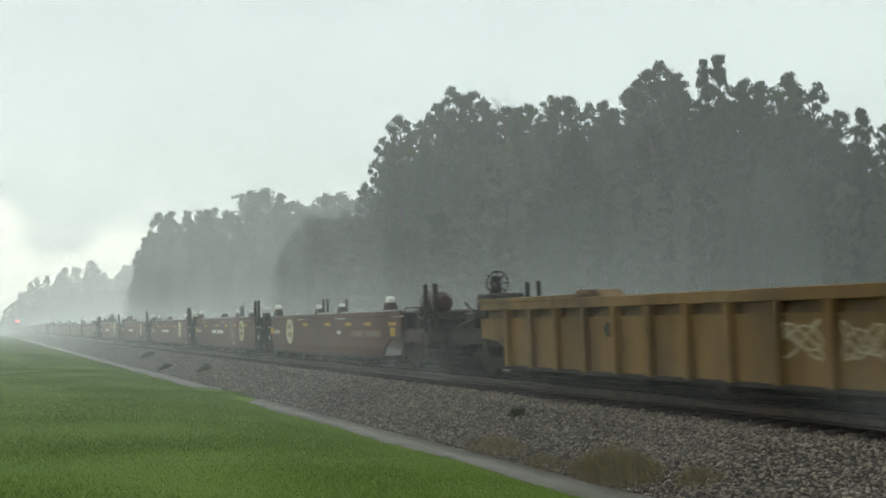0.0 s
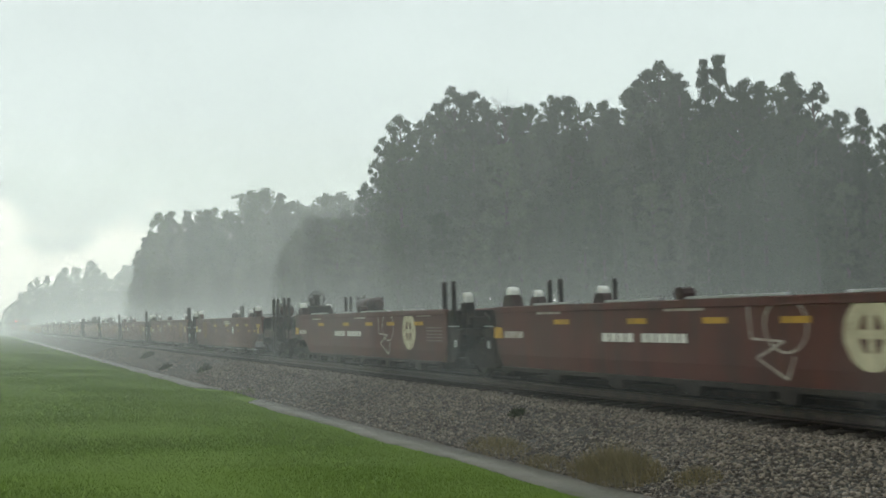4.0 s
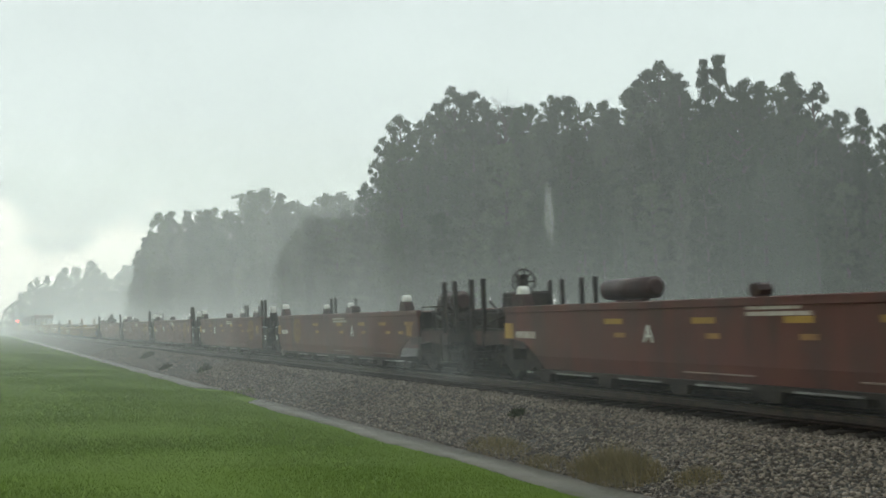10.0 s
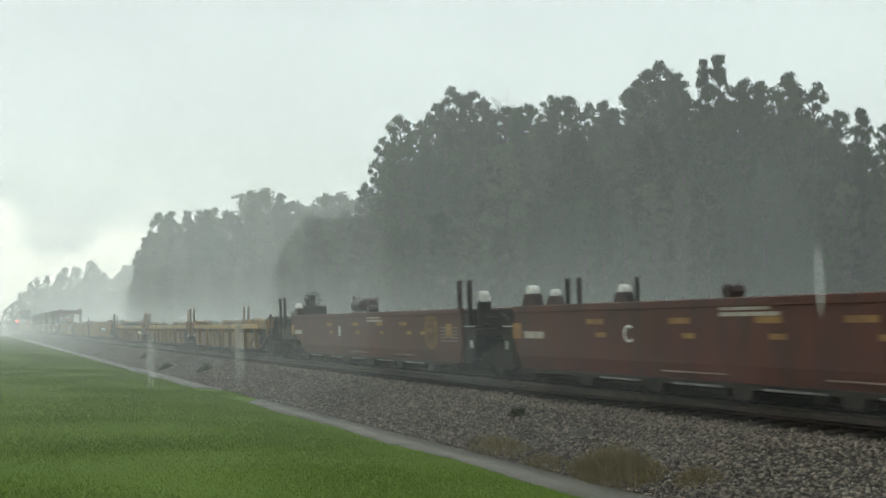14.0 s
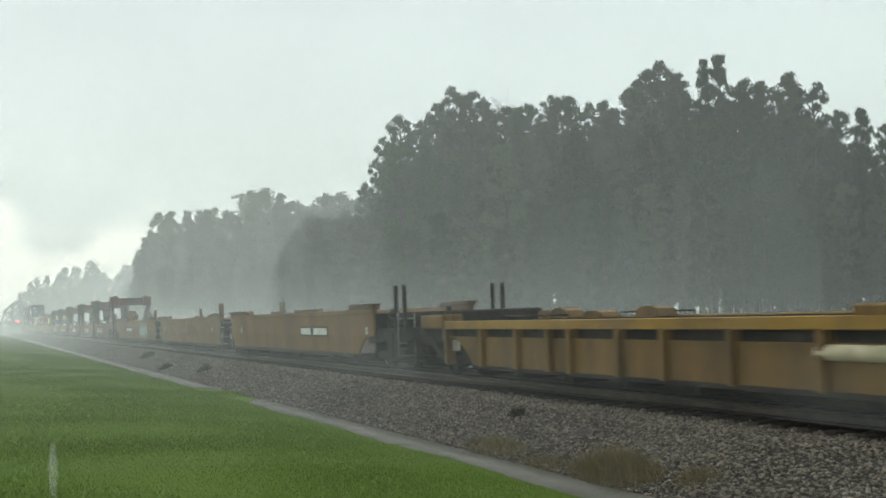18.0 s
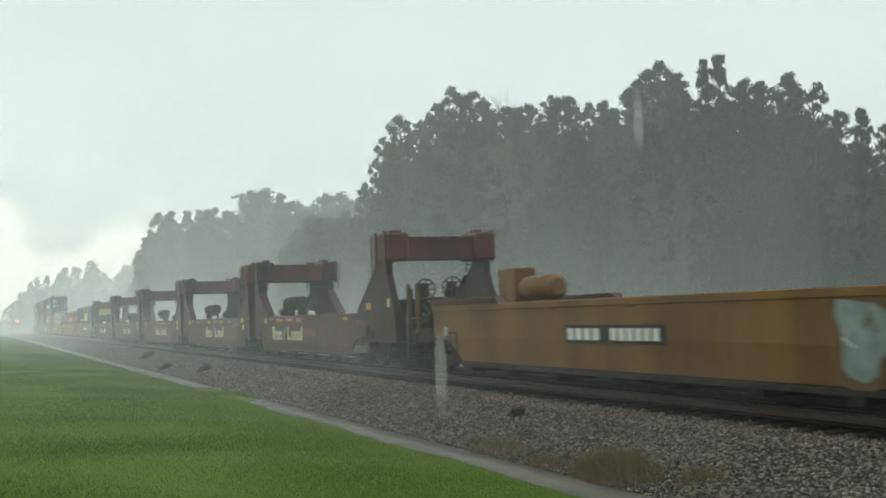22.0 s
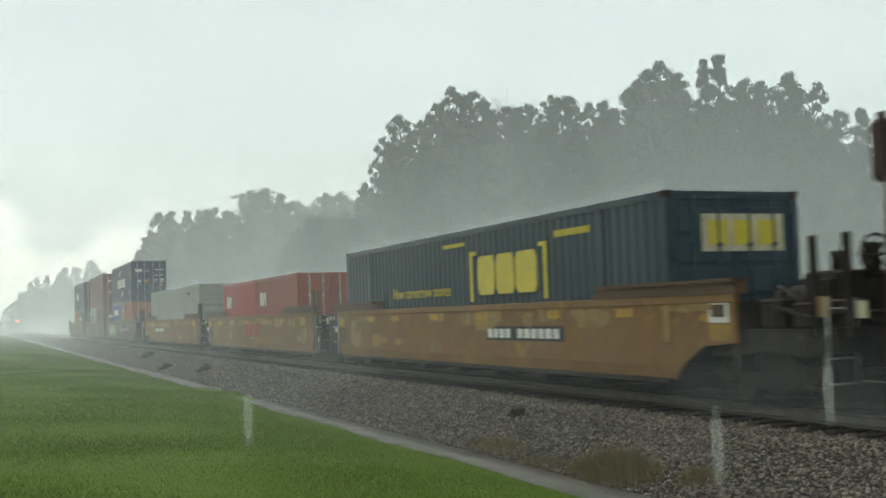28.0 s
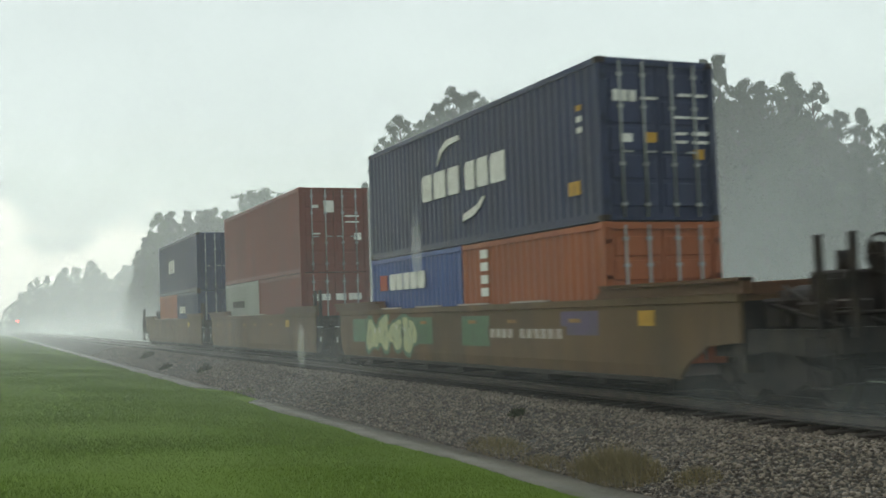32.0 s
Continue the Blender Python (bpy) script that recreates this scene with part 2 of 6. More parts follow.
M["red_lamp"] = glow("red_signal_lens", (1.0, 0.04, 0.03), 2.5)


def mist_material(name, density, low, top, noise_scale, spray=0.0, spray_top=4.5, span_half=0.0, patchy=0.2):
    """Rain mist: part of the light passes, the rest scatters; it thins with height and drifts in patches."""
    m = bpy.data.materials.new(name)
    m.use_nodes = True
    nt = m.node_tree
    nt.nodes.clear()
    out = nt.nodes.new("ShaderNodeOutputMaterial")
    tr = nt.nodes.new("ShaderNodeBsdfTransparent")
    df = nt.nodes.new("ShaderNodeBsdfDiffuse")
    tl = nt.nodes.new("ShaderNodeBsdfTranslucent")
    df.inputs[0].default_value = tl.inputs[0].default_value = (0.80, 0.84, 0.805, 1)
    # droplets are lit from the sky above on both faces of the sheet
    for node, z in ((df, 1.0), (tl, -1.0)):
        up = nt.nodes.new("ShaderNodeCombineXYZ")
        up.inputs["Z"].default_value = z
        link(nt, up.outputs[0], node.inputs["Normal"])
    half = nt.nodes.new("ShaderNodeAddShader")
    link(nt, df.outputs[0], half.inputs[0])
    link(nt, tl.outputs[0], half.inputs[1])
    tc = nt.nodes.new("ShaderNodeTexCoord")
    sp = nt.nodes.new("ShaderNodeSeparateXYZ")
    link(nt, tc.outputs["Object"], sp.inputs[0])
    fall = nt.nodes.new("ShaderNodeMapRange")
    fall.interpolation_type = "SMOOTHSTEP"
    fall.inputs["From Min"].default_value, fall.inputs["From Max"].default_value = low, top
    fall.inputs["To Min"].default_value, fall.inputs["To Max"].default_value = density, 0.0
    link(nt, sp.outputs["Z"], fall.inputs["Value"])
    nz = nt.nodes.new("ShaderNodeTexNoise")
    nz.inputs["Scale"].default_value, nz.inputs["Detail"].default_value = noise_scale, 3
    link(nt, tc.outputs["Object"], nz.inputs["Vector"])
    nr = nt.nodes.new("ShaderNodeMapRange")
    nr.inputs["From Min"].default_value, nr.inputs["From Max"].default_value = 0.3, 0.7
    nr.inputs["To Min"].default_value, nr.inputs["To Max"].default_value = 1 - patchy, 1 + patchy * 0.8
    link(nt, nz.outputs["Fac"], nr.inputs["Value"])
    wet = nt.nodes.new("ShaderNodeMapRange")
    wet.interpolation_type = "SMOOTHSTEP"
    wet.inputs["From Min"].default_value, wet.inputs["From Max"].default_value = 0.0, spray_top
    wet.inputs["To Min"].default_value, wet.inputs["To Max"].default_value = spray, 0.0
    link(nt, sp.outputs["Z"], wet.inputs["Value"])
    total = nt.nodes.new("ShaderNodeMath")
    total.operation = "ADD"
    link(nt, fall.outputs[0], total.inputs[0])
    link(nt, wet.outputs[0], total.inputs[1])
    mul = nt.nodes.new("ShaderNodeMath")
    mul.operation = "MULTIPLY"
    link(nt, total.outputs[0], mul.inputs[0])
    link(nt, nr.outputs[0], mul.inputs[1])
    thick = mul.outputs[0]
    if span_half:
        # the cloud thins out towards its two ends
        away = nt.nodes.new("ShaderNodeMath")
        away.operation = "ABSOLUTE"
        link(nt, sp.outputs["X"], away.inputs[0])
        fade = nt.nodes.new("ShaderNodeMapRange")
        fade.interpolation_type = "SMOOTHSTEP"
        fade.inputs["From Min"].default_value, fade.inputs["From Max"].default_value = span_half - min(22, 0.75 * span_half), span_half * 0.99
        fade.inputs["To Min"].default_value, fade.inputs["To Max"].default_value = 1.0, 0.0
        link(nt, away.outputs[0], fade.inputs["Value"])
        last = nt.nodes.new("ShaderNodeMath")
        last.operation = "MULTIPLY"
        link(nt, thick, last.inputs[0])
        link(nt, fade.outputs[0], last.inputs[1])
        thick = last.outputs[0]
    mix = nt.nodes.new("ShaderNodeMixShader")
    link(nt, thick, mix.inputs[0])
    link(nt, tr.outputs[0], mix.inputs[1])
    link(nt, half.outputs[0], mix.inputs[2])
    link(nt, mix.outputs[0], out.inputs[0])
    return m


# ================= mesh helpers =================


def box(bm, x0, x1, y0, y1, z0, z1, bevel=0.0):
    vs = [bm.verts.new((x, y, z)) for x in (x0, x1) for y in (y0, y1) for z in (z0, z1)]
    fs = [bm.faces.new([vs[i] for i in f]) for f in ((0, 1, 3, 2), (4, 6, 7, 5), (0, 4, 5, 1), (2, 3, 7, 6), (0, 2, 6, 4), (1, 5, 7, 3))]
    if bevel:
        es = {e for f in fs for e in f.edges}
        bmesh.ops.bevel(bm, geom=list(es), offset=bevel, segments=1, affect="EDGES")
    return vs


def slab(bm, outline, x0, x1):
    """A plate between x0 and x1 with the outline (y, z)."""
    a = [bm.verts.new((x0, y, z)) for y, z in outline]
    b = [bm.verts.new((x1, y, z)) for y, z in outline]
    n = len(outline)
    bm.faces.new(a)
    bm.faces.new(b[::-1])
    for i in range(n):
        bm.faces.new((a[i], b[i], b[(i + 1) % n], a[(i + 1) % n]))


def beam_xz(bm, outline, y0, y1):
    """A beam between y0 and y1 with the outline (x, z)."""
    a = [bm.verts.new((x, y0, z)) for x, z in outline]
    b = [bm.verts.new((x, y1, z)) for x, z in outline]
    n = len(outline)
    bm.faces.new(a)
    bm.faces.new(b[::-1])
    for i in range(n):
        bm.faces.new((a[i], b[i], b[(i + 1) % n], a[(i + 1) % n]))


def tube(bm, p0, p1, r0, r1=None, n=10, caps=True):
    p0, p1 = Vector(p0), Vector(p1)
    r1 = r0 if r1 is None else r1
    d = (p1 - p0).normalized()
    a = d.orthogonal().normalized()
    b = d.cross(a)
    ring = [[bm.verts.new(p + (a * math.cos(2 * math.pi * i / n) + b * math.sin(2 * math.pi * i / n)) * r) for i in range(n)] for p, r in ((p0, r0), (p1, r1))]
    for i in range(n):
        f = bm.faces.new((ring[0][i], ring[0][(i + 1) % n], ring[1][(i + 1) % n], ring[1][i]))
        f.smooth = True
    if caps:
        bm.faces.new(ring[0][::-1])
        bm.faces.new(ring[1])


def ring_x(bm, x, cy, cz, r, wire, n=20):
    """A hoop in the plane across x."""
    for i in range(n):
        a, b = 2 * math.pi * i / n, 2 * math.pi * (i + 1) / n
        tube(bm, (x, cy + r * math.cos(a), cz + r * math.sin(a)), (x, cy + r * math.cos(b), cz + r * math.sin(b)), wire, n=6)


def ring_y(bm, x, y, z, r, n=16):
    """A flat strap round a tank that lies along y."""
    for i in range(n):
        a, b = 2 * math.pi * i / n, 2 * math.pi * (i + 1) / n
        tube(bm, (x + r * math.cos(a), y, z + r * math.sin(a)), (x + r * math.cos(b), y, z + r * math.sin(b)), 0.022, n=5)


def finish(bm, name, mat):
    bmesh.ops.recalc_face_normals(bm, faces=bm.faces)
    me = bpy.data.meshes.new(name)
    bm.to_mesh(me)
    bm.free()
    me.materials.append(mat)
    return me


def part(name, bm, mat, parent, label="", kind=""):
    ob = new(name, finish(bm, name, mat) if isinstance(bm, bmesh.types.BMesh) else bm)
    ob.parent = parent
    return tagged(ob, label, kind=kind)


def one(name, build, mat, parent, label=""):
    bm = bmesh.new()
    build(bm)
    return part(name, bm, mat, parent, label)


def arrays(name, verts, faces, mat, smooth=False):
    """A mesh from number arrays: verts (n, 3), faces (m, k)."""
    verts, faces = np.asarray(verts, np.float32), np.asarray(faces, np.int32)
    me = bpy.data.meshes.new(name)
    k = faces.shape[1]
    me.vertices.add(len(verts))
    me.vertices.foreach_set("co", verts.ravel())
    me.loops.add(faces.size)
    me.loops.foreach_set("vertex_index", faces.ravel())
    me.polygons.add(len(faces))
    me.polygons.foreach_set("loop_start", np.arange(0, faces.size, k, dtype=np.int32))
    if smooth:
        me.polygons.foreach_set("use_smooth", np.ones(len(faces), bool))
    me.update(calc_edges=True)
    me.materials.append(mat)
    return me


def words(text, size, mat, parent, x, y, z, name="lettering", label="", squash=1.0):
    """Lettering on the side that faces -x, read along -y; y and z: where its left lower corner stands."""
    cu = bpy.data.curves.new(name, "FONT")
    cu.body, cu.size, cu.extrude = text, size, 0.004
    tmp = bpy.data.objects.new(name, cu)
    me = bpy.data.meshes.new_from_object(tmp)
    bpy.data.objects.remove(tmp)
    me.transform(Matrix(((0, 0, -1, 0), (-squash, 0, 0, 0), (0, 1, 0, 0), (0, 0, 0, 1))))
    me.materials.clear()
    me.materials.append(mat)
    ob = part(name, me, mat, parent, label)
    ob.location = (x, y, z)
    return ob


# ================= ground, ballast and track =================


def thin(values, at, width, height):
    return height * np.exp(-((values - at) / width) ** 2)


def ground_z(x, y):
    """Height of the soil: lawn, shallow ditch at the foot of the ballast, then level land to the woods."""
    d = np.abs(x - TRACK_X)
    lawn = np.interp(x, [-4000, -60, -8, 0, 4, 6.6, 7.4, 8.0], [-0.6, -0.5, -0.25, -0.35, -0.58, -0.80, -0.83, -0.95])
    far = np.interp(x, [8, 14.5, 15.5, 22, 40, 4000], [-0.95, -0.95, -1.0, -0.9, -0.8, -0.5])
    return np.where(x < 8, lawn, far)


def build_ground():
    xs = np.concatenate([[-3500, -800, -250, -90, -50], np.arange(-30, 0, 2.0), np.arange(0, 9, 0.4), [9, 13.5, 14.5, 15.5, 18, 22, 30, 40, 60, 100, 250, 800, 3500]])
    ys = np.concatenate([[-3000, -600, -120, -40], np.arange(-10, 6, 2.0), np.arange(6, 60, 0.8), np.arange(60, 160, 5.0), [180, 220, 280, 360, 500, 800, 1500, 4500]])
    X, Y = np.meshgrid(xs, ys)
    Z = ground_z(X, Y)
    rough = np.array([[noise.noise((x * 0.35, y * 0.35, 0)) for x in xs] for y in ys])
    Z = Z + 0.02 * rough * ((X < 6.5) & (X > -60))
    v = np.stack([X, Y, Z], -1).reshape(-1, 3)
    n, m = len(xs), len(ys)
    idx = np.arange(n * m).reshape(m, n)
    f = np.stack([idx[:-1, :-1], idx[:-1, 1:], idx[1:, 1:], idx[1:, :-1]], -1).reshape(-1, 4)
    me = arrays("ground", v, f, M["grass"], True)
    me.materials.append(M["field"])
    me.polygons.foreach_set("material_index", (v[f[:, 0], 0] > 8.9).astype(np.int32))
    return tagged(new("ground", me), "wet mown green grass sloping to the railway", "grass", kind="structure")


build_ground()


def bed_z(x):
    return np.interp(np.abs(x - TRACK_X), [0, 1.75, 2.1, 3.72, 3.8], [-0.235, -0.235, -0.27, -0.82, -0.95])


def build_bed():
    xs = TRACK_X + np.concatenate([np.linspace(-3.8, -1.7, 16), np.linspace(-1.2, 1.2, 5), np.linspace(1.7, 3.8, 8)])
    ys = np.concatenate([np.arange(-60, 6, 3.0), np.arange(6, 50, 0.25), np.arange(50, 140, 2.0), [150, 180, 240, 400, 900, 2500]])
    X, Y = np.meshgrid(xs, ys)
    bumps = np.array([[noise.noise((x * 3.1, y * 3.1, 2)) for x in xs] for y in ys])
    Z = bed_z(X) + 0.03 * bumps
    v = np.stack([X, Y, Z], -1).reshape(-1, 3)
    n, m = len(xs), len(ys)
    idx = np.arange(n * m).reshape(m, n)
    f = np.stack([idx[:-1, :-1], idx[:-1, 1:], idx[1:, 1:], idx[1:, :-1]], -1).reshape(-1, 4)
    tagged(new("ballast_bed", arrays("ballast_bed", v, f, M["bed"], True)), "grey crushed stone ballast shoulder", "ballast", kind="structure")


build_bed()


def build_strip():
    """The pale wet edge between lawn and ballast; it is overgrown in two places."""
    rng = np.random.default_rng(4)
    for y0, y1 in ((4.0, 31.5), (36.5, 190.0)):
        ys = np.arange(y0, y1, 0.5)
        left = 6.70 + 0.06 * np.sin(ys * 0.9) + rng.normal(0, 0.02, len(ys))
        right = 7.42 + 0.03 * np.sin(ys * 1.7)
        ends = np.minimum(1, np.minimum(ys - y0, y1 - ys) / 1.5)
        left = right - (right - left) * np.clip(ends, 0.05, 1)
        zl, zr = ground_z(left, ys) + 0.022, ground_z(right, ys) + 0.022
        v, f = [], []
        for i, y in enumerate(ys):
            v += [(left[i], y, zl[i] - 0.1), (left[i], y, zl[i]), (right[i], y, zr[i]), (right[i], y, zr[i] - 0.1)]
            if i:
                a = 4 * (i - 1)
                f += [(a, a + 1, a + 5, a + 4), (a + 1, a + 2, a + 6, a + 5), (a + 2, a + 3, a + 7, a + 6)]
        tagged(new("pavement", arrays("pavement", v, f, M["strip"])), "narrow wet grey concrete edge strip beside the grass", "edging", kind="structure")


build_strip()


def rail_mesh():
    outline = [(-0.07, -0.172), (0.07, -0.172), (0.07, -0.155), (0.012, -0.135), (0.012, -0.045), (0.036, -0.03), (0.036, -0.004), (0.03, 0.0), (-0.03, 0.0), (-0.036, -0.004),
               (-0.036, -0.03), (-0.012, -0.045), (-0.012, -0.135), (-0.07, -0.155)]
    bm = bmesh.new()
    beam_xz(bm, outline, -80, 2400)
    me = finish(bm, "rail", M["rail"])
    me.materials.append(M["rail_top"])
    for p in me.polygons:
        if p.normal.z > 0.9 and p.center.z > -0.002:
            p.material_index = 1
    return me


track = tagged(new("track"), "straight railway track on timber sleepers", "railway track", kind="structure")
track.location = (TRACK_X, 0, 0)
rm = rail_mesh()
for side in (-0.7535, 0.7535):
    r = part("rail", rm, None, track, "rusty steel rail with a polished head")
    r.location.x = side


# ================= woods =================


def crown_mesh(seed, height, kind, leaves, size):
    """Pine limbs end in loose plates of tufts with gaps between them; broadleaf crowns are domes of rounded lumps."""
    rng = np.random.default_rng(seed)
    pine = kind == "pine"
    style = seed % 3
    squash = rng.uniform(0.85, 1.15)
    cs, rs, limb_ends = [], [], []
    limbs = (70, 76, 60)[style] if pine else 50
    for i in range(limbs):
        s = (i + rng.random()) / limbs
        a = i * 2.39996 + rng.uniform(-0.7, 0.7)
        if pine:
            z = height * (0.20 + 0.785 * s)
            profile = (0.135 * math.sqrt(max(0.0, 1 - max(0.0, (s - 0.55) / 0.45) ** 2)), 0.160 * (1 - s) ** 0.62, 0.105 * (1 - s) ** 0.42)[style]
            reach = height * profile * rng.uniform(0.45, 1.15)
            spread, fat, tufts = height * 0.042 * (1 - 0.5 * s) * rng.uniform(0.55, 1.3), (0.007, 0.018), 14
        else:
            z = height * (0.10 + 0.87 * s)
            reach = height * 0.150 * math.sqrt(max(0.0, 1 - max(0.0, (s - 0.42) / 0.58) ** 2.0)) * rng.uniform(0.5, 1.10)
            spread, fat, tufts = height * 0.042 * rng.uniform(0.6, 1.3), (0.012, 0.026), 13
        end = np.array([reach * math.cos(a) * squash, reach * math.sin(a) / squash, z + reach * rng.uniform(-0.25, 0.15)])
        limb_ends.append(end)
        for k in range(tufts):
            q = rng.normal(size=3)
            q *= spread * rng.random() ** 0.4 / np.linalg.norm(q)
            cs.append(end + q * np.array([1.1, 1.1, 0.8]))
            rs.append(height * rng.uniform(*fat))
        for q in (0.25, 0.55):
            cs.append(end * np.array([q, q, 1]) - np.array([0, 0, (1 - q) * reach * 0.25]))
            rs.append(height * fat[1] * (1.4 if s < 0.8 else 0.7))
    cs, rs = np.array(cs), np.array(rs)
    cs[:, 2] = np.minimum(cs[:, 2], height - 0.6 * rs)
    which = rng.choice(len(cs), leaves, p=rs ** 2 / (rs ** 2).sum())
    d = rng.normal(size=(leaves, 3))
    d /= np.linalg.norm(d, axis=1)[:, None]
    c = cs[which] + d * (rs[which] * rng.random(leaves) ** 0.42)[:, None] * np.array([1.15, 1.15, 0.85])
    a = d + 0.6 * rng.normal(size=(leaves, 3)) + np.array([0, 0, 0.45])
    a /= np.linalg.norm(a, axis=1)[:, None]
    b = np.cross(a, rng.normal(size=(leaves, 3)))
    b /= np.linalg.norm(b, axis=1)[:, None]
    s = (size * (0.5 + 0.9 * rng.random(leaves)))[:, None]
    v = np.stack([c - a * s, c - b * s * 0.42, c + a * s, c + b * s * 0.42], 1).reshape(-1, 3)
    f = np.arange(leaves * 4).reshape(-1, 4)
    return arrays("crown", v, f, M["needle" if pine else "leaf"]), np.array(limb_ends)


def tree(seed, height, kind, leaves, size):
    label = "tall dark pine with an uneven open crown" if kind == "pine" else "dense dark green broadleaf tree"
    root = tagged(new("pine_tree" if kind == "pine" else "broadleaf_tree"), label, "tree", group="woods along the railway")
    me, cs = crown_mesh(seed, height, kind, leaves, size)
    part("crown", me, None, root)
    rng = random.Random(seed)
    bm = bmesh.new()
    pts = [Vector((rng.uniform(-0.02, 0.02) * height * t, rng.uniform(-0.02, 0.02) * height * t, height * t)) for t in (0, 0.25, 0.5, 0.75, 0.97)]
    rad = [height * 0.014 * k for k in (1.2, 0.95, 0.72, 0.42, 0.1)]
    for i in range(4):
        tube(bm, pts[i], pts[i + 1], rad[i], rad[i + 1], 8, False)
    for c in cs[:: 2]:
        t = min(0.93, c[2] / height * 0.92)
        tube(bm, Vector((0, 0, height * t)), Vector(c), height * 0.004, height * 0.001, 5, False)
    part("trunk", bm, M["bark"], root)
    return root


def woods():
    rng = random.Random(11)
    tall = [tree(100 + i, 20.0, "pine", 24000, 0.135) for i in range(6)]
    near = [tree(150 + i, 20.0, "pine" if i % 2 == 0 else "broad", 11000, 0.20) for i in range(8)]
    far = [tree(200 + i, 20.0, "pine" if i % 3 == 0 else "broad", 6500, 0.27) for i in range(6)]
    used = set()

    def plant(pool, az, dist, height, wide=1.0):
        src = pool[rng.randrange(len(pool))]
        a = radians(az)
        base = (dist * math.sin(a), dist * math.cos(a), -0.95)
        m = pose(*base, 0, 0, rng.uniform(0, 360))
        k = height / 20.0
        if src in used:
            ob = copy_thing(src, m)
        else:
            ob = src
            used.add(src)
            ob.matrix_basis = m
        ob.scale = (k * wide, k * wide, k)

    # skyline trees of the near wood: bearing, tangent of the top's elevation, distance, breadth
    for az, el, dist, wide in ((19.0, 0.118, 122, 0.75), (20.0, 0.157, 120, 0.7), (20.9, 0.182, 118, 0.8), (22.2, 0.178, 116, 0.8), (22.9, 0.192, 118, 0.7), (23.8, 0.205, 116, 0.85), (24.7, 0.202, 118, 0.8), (25.5, 0.192, 117, 0.8), (26.4, 0.187, 118, 0.9), (27.1, 0.186, 117, 0.8),
                               (27.7, 0.188, 115, 0.8), (28.9, 0.195, 113, 0.75), (29.6, 0.194, 112, 0.8), (30.5, 0.185, 110, 0.75), (31.5, 0.187, 112, 0.8), (33.0, 0.198, 110, 0.8), (33.7, 0.212, 108, 0.8),
                               (34.4, 0.220, 108, 0.9), (35.4, 0.208, 106, 0.8), (36.7, 0.217, 104, 0.55), (37.4, 0.223, 104, 0.59), (38.7, 0.197, 102, 0.8), (39.3, 0.194, 101, 0.8), (40.8, 0.199, 100, 0.9),
                               (41.8, 0.187, 100, 0.85), (43.0, 0.163, 98, 0.7), (44.1, 0.163, 96, 0.65), (45.2, 0.148, 95, 0.7), (46.5, 0.14, 90, 0.8)):
        heads = [tall[1], tall[4]] if wide < 0.6 else [tall[2], tall[5]] if int(az * 10) % 3 else [tall[0], tall[3], tall[2]]
        plant(heads, az, dist, el * dist + 2.4, wide * 1.05)
    layers = (
        (19.6, 49.0, 0.50, 98, 134, ((19.6, 0.125), (20.9, 0.172), (22.5, 0.178), (23.8, 0.195), (25.5, 0.190), (27.3, 0.178), (29.3, 0.186), (31, 0.178), (32.8, 0.186), (34.4, 0.209), (36, 0.196), (37.3, 0.206), (38.5, 0.188), (40.8, 0.190), (42.5, 0.155), (44.5, 0.130), (49, 0.12)), near, 0.80),
        (20.5, 49.0, 1.3, 88, 96, ((20.5, 0.09), (30, 0.12), (49, 0.12)), near, 0.7),
        (14.6, 19.6, 0.42, 128, 146, ((14.6, 0.062), (15.2, 0.085), (16.2, 0.10), (18, 0.102), (19.6, 0.10)), near, 0.85),
        (14.6, 19.5, 0.45, 215, 245, ((14.6, 0.100), (15.5, 0.107), (16.5, 0.113), (18, 0.118), (19.5, 0.112)), far, 0.8),
        (7.12, 14.7, 0.32, 205, 245, ((7.12, 0.0428), (7.3, 0.0706), (7.45, 0.0856), (7.9, 0.0963), (8.6, 0.1027), (9.4, 0.0974), (10.1, 0.1038), (10.7, 0.1145), (11.3, 0.1081), (11.8, 0.1113), (12.4, 0.1027), (13, 0.1124), (14.1, 0.1198), (14.6, 0.1124)), far, 0.74),
        (1.2, 7.6, 0.26, 400, 500, ((1.2, 0.0161), (1.7, 0.0300), (2.2, 0.0364), (3.0, 0.0439), (3.4, 0.0492), (4.05, 0.0514), (4.6, 0.0562), (5.25, 0.0578), (5.7, 0.0503), (6.05, 0.0471), (6.9, 0.0524), (7.6, 0.0546)), far, 0.66),
        (1.0, 7.6, 0.45, 385, 400, ((1.0, 0.010), (2.5, 0.024), (7.6, 0.03)), far, 0.7),
        (7.5, 14.8, 0.45, 194, 204, ((7.5, 0.05), (14.8, 0.06)), far, 0.6),
        (14.7, 20.5, 0.6, 122, 128, ((14.7, 0.045), (20.5, 0.055)), near, 0.6),
    )
    for a0, a1, step, d0, d1, line, pool, least in layers:
        az = a0
        while az < a1:
            el = np.interp(az, [p[0] for p in line], [p[1] for p in line]) * rng.uniform(least, 1.0)
            d = rng.uniform(d0, d1)
            plant(pool, az, d, (1.06 if pool is far else 1.0) * el * d + 2.4, rng.uniform(0.75, 1.1))
            az += step * rng.uniform(0.7, 1.3)


woods()


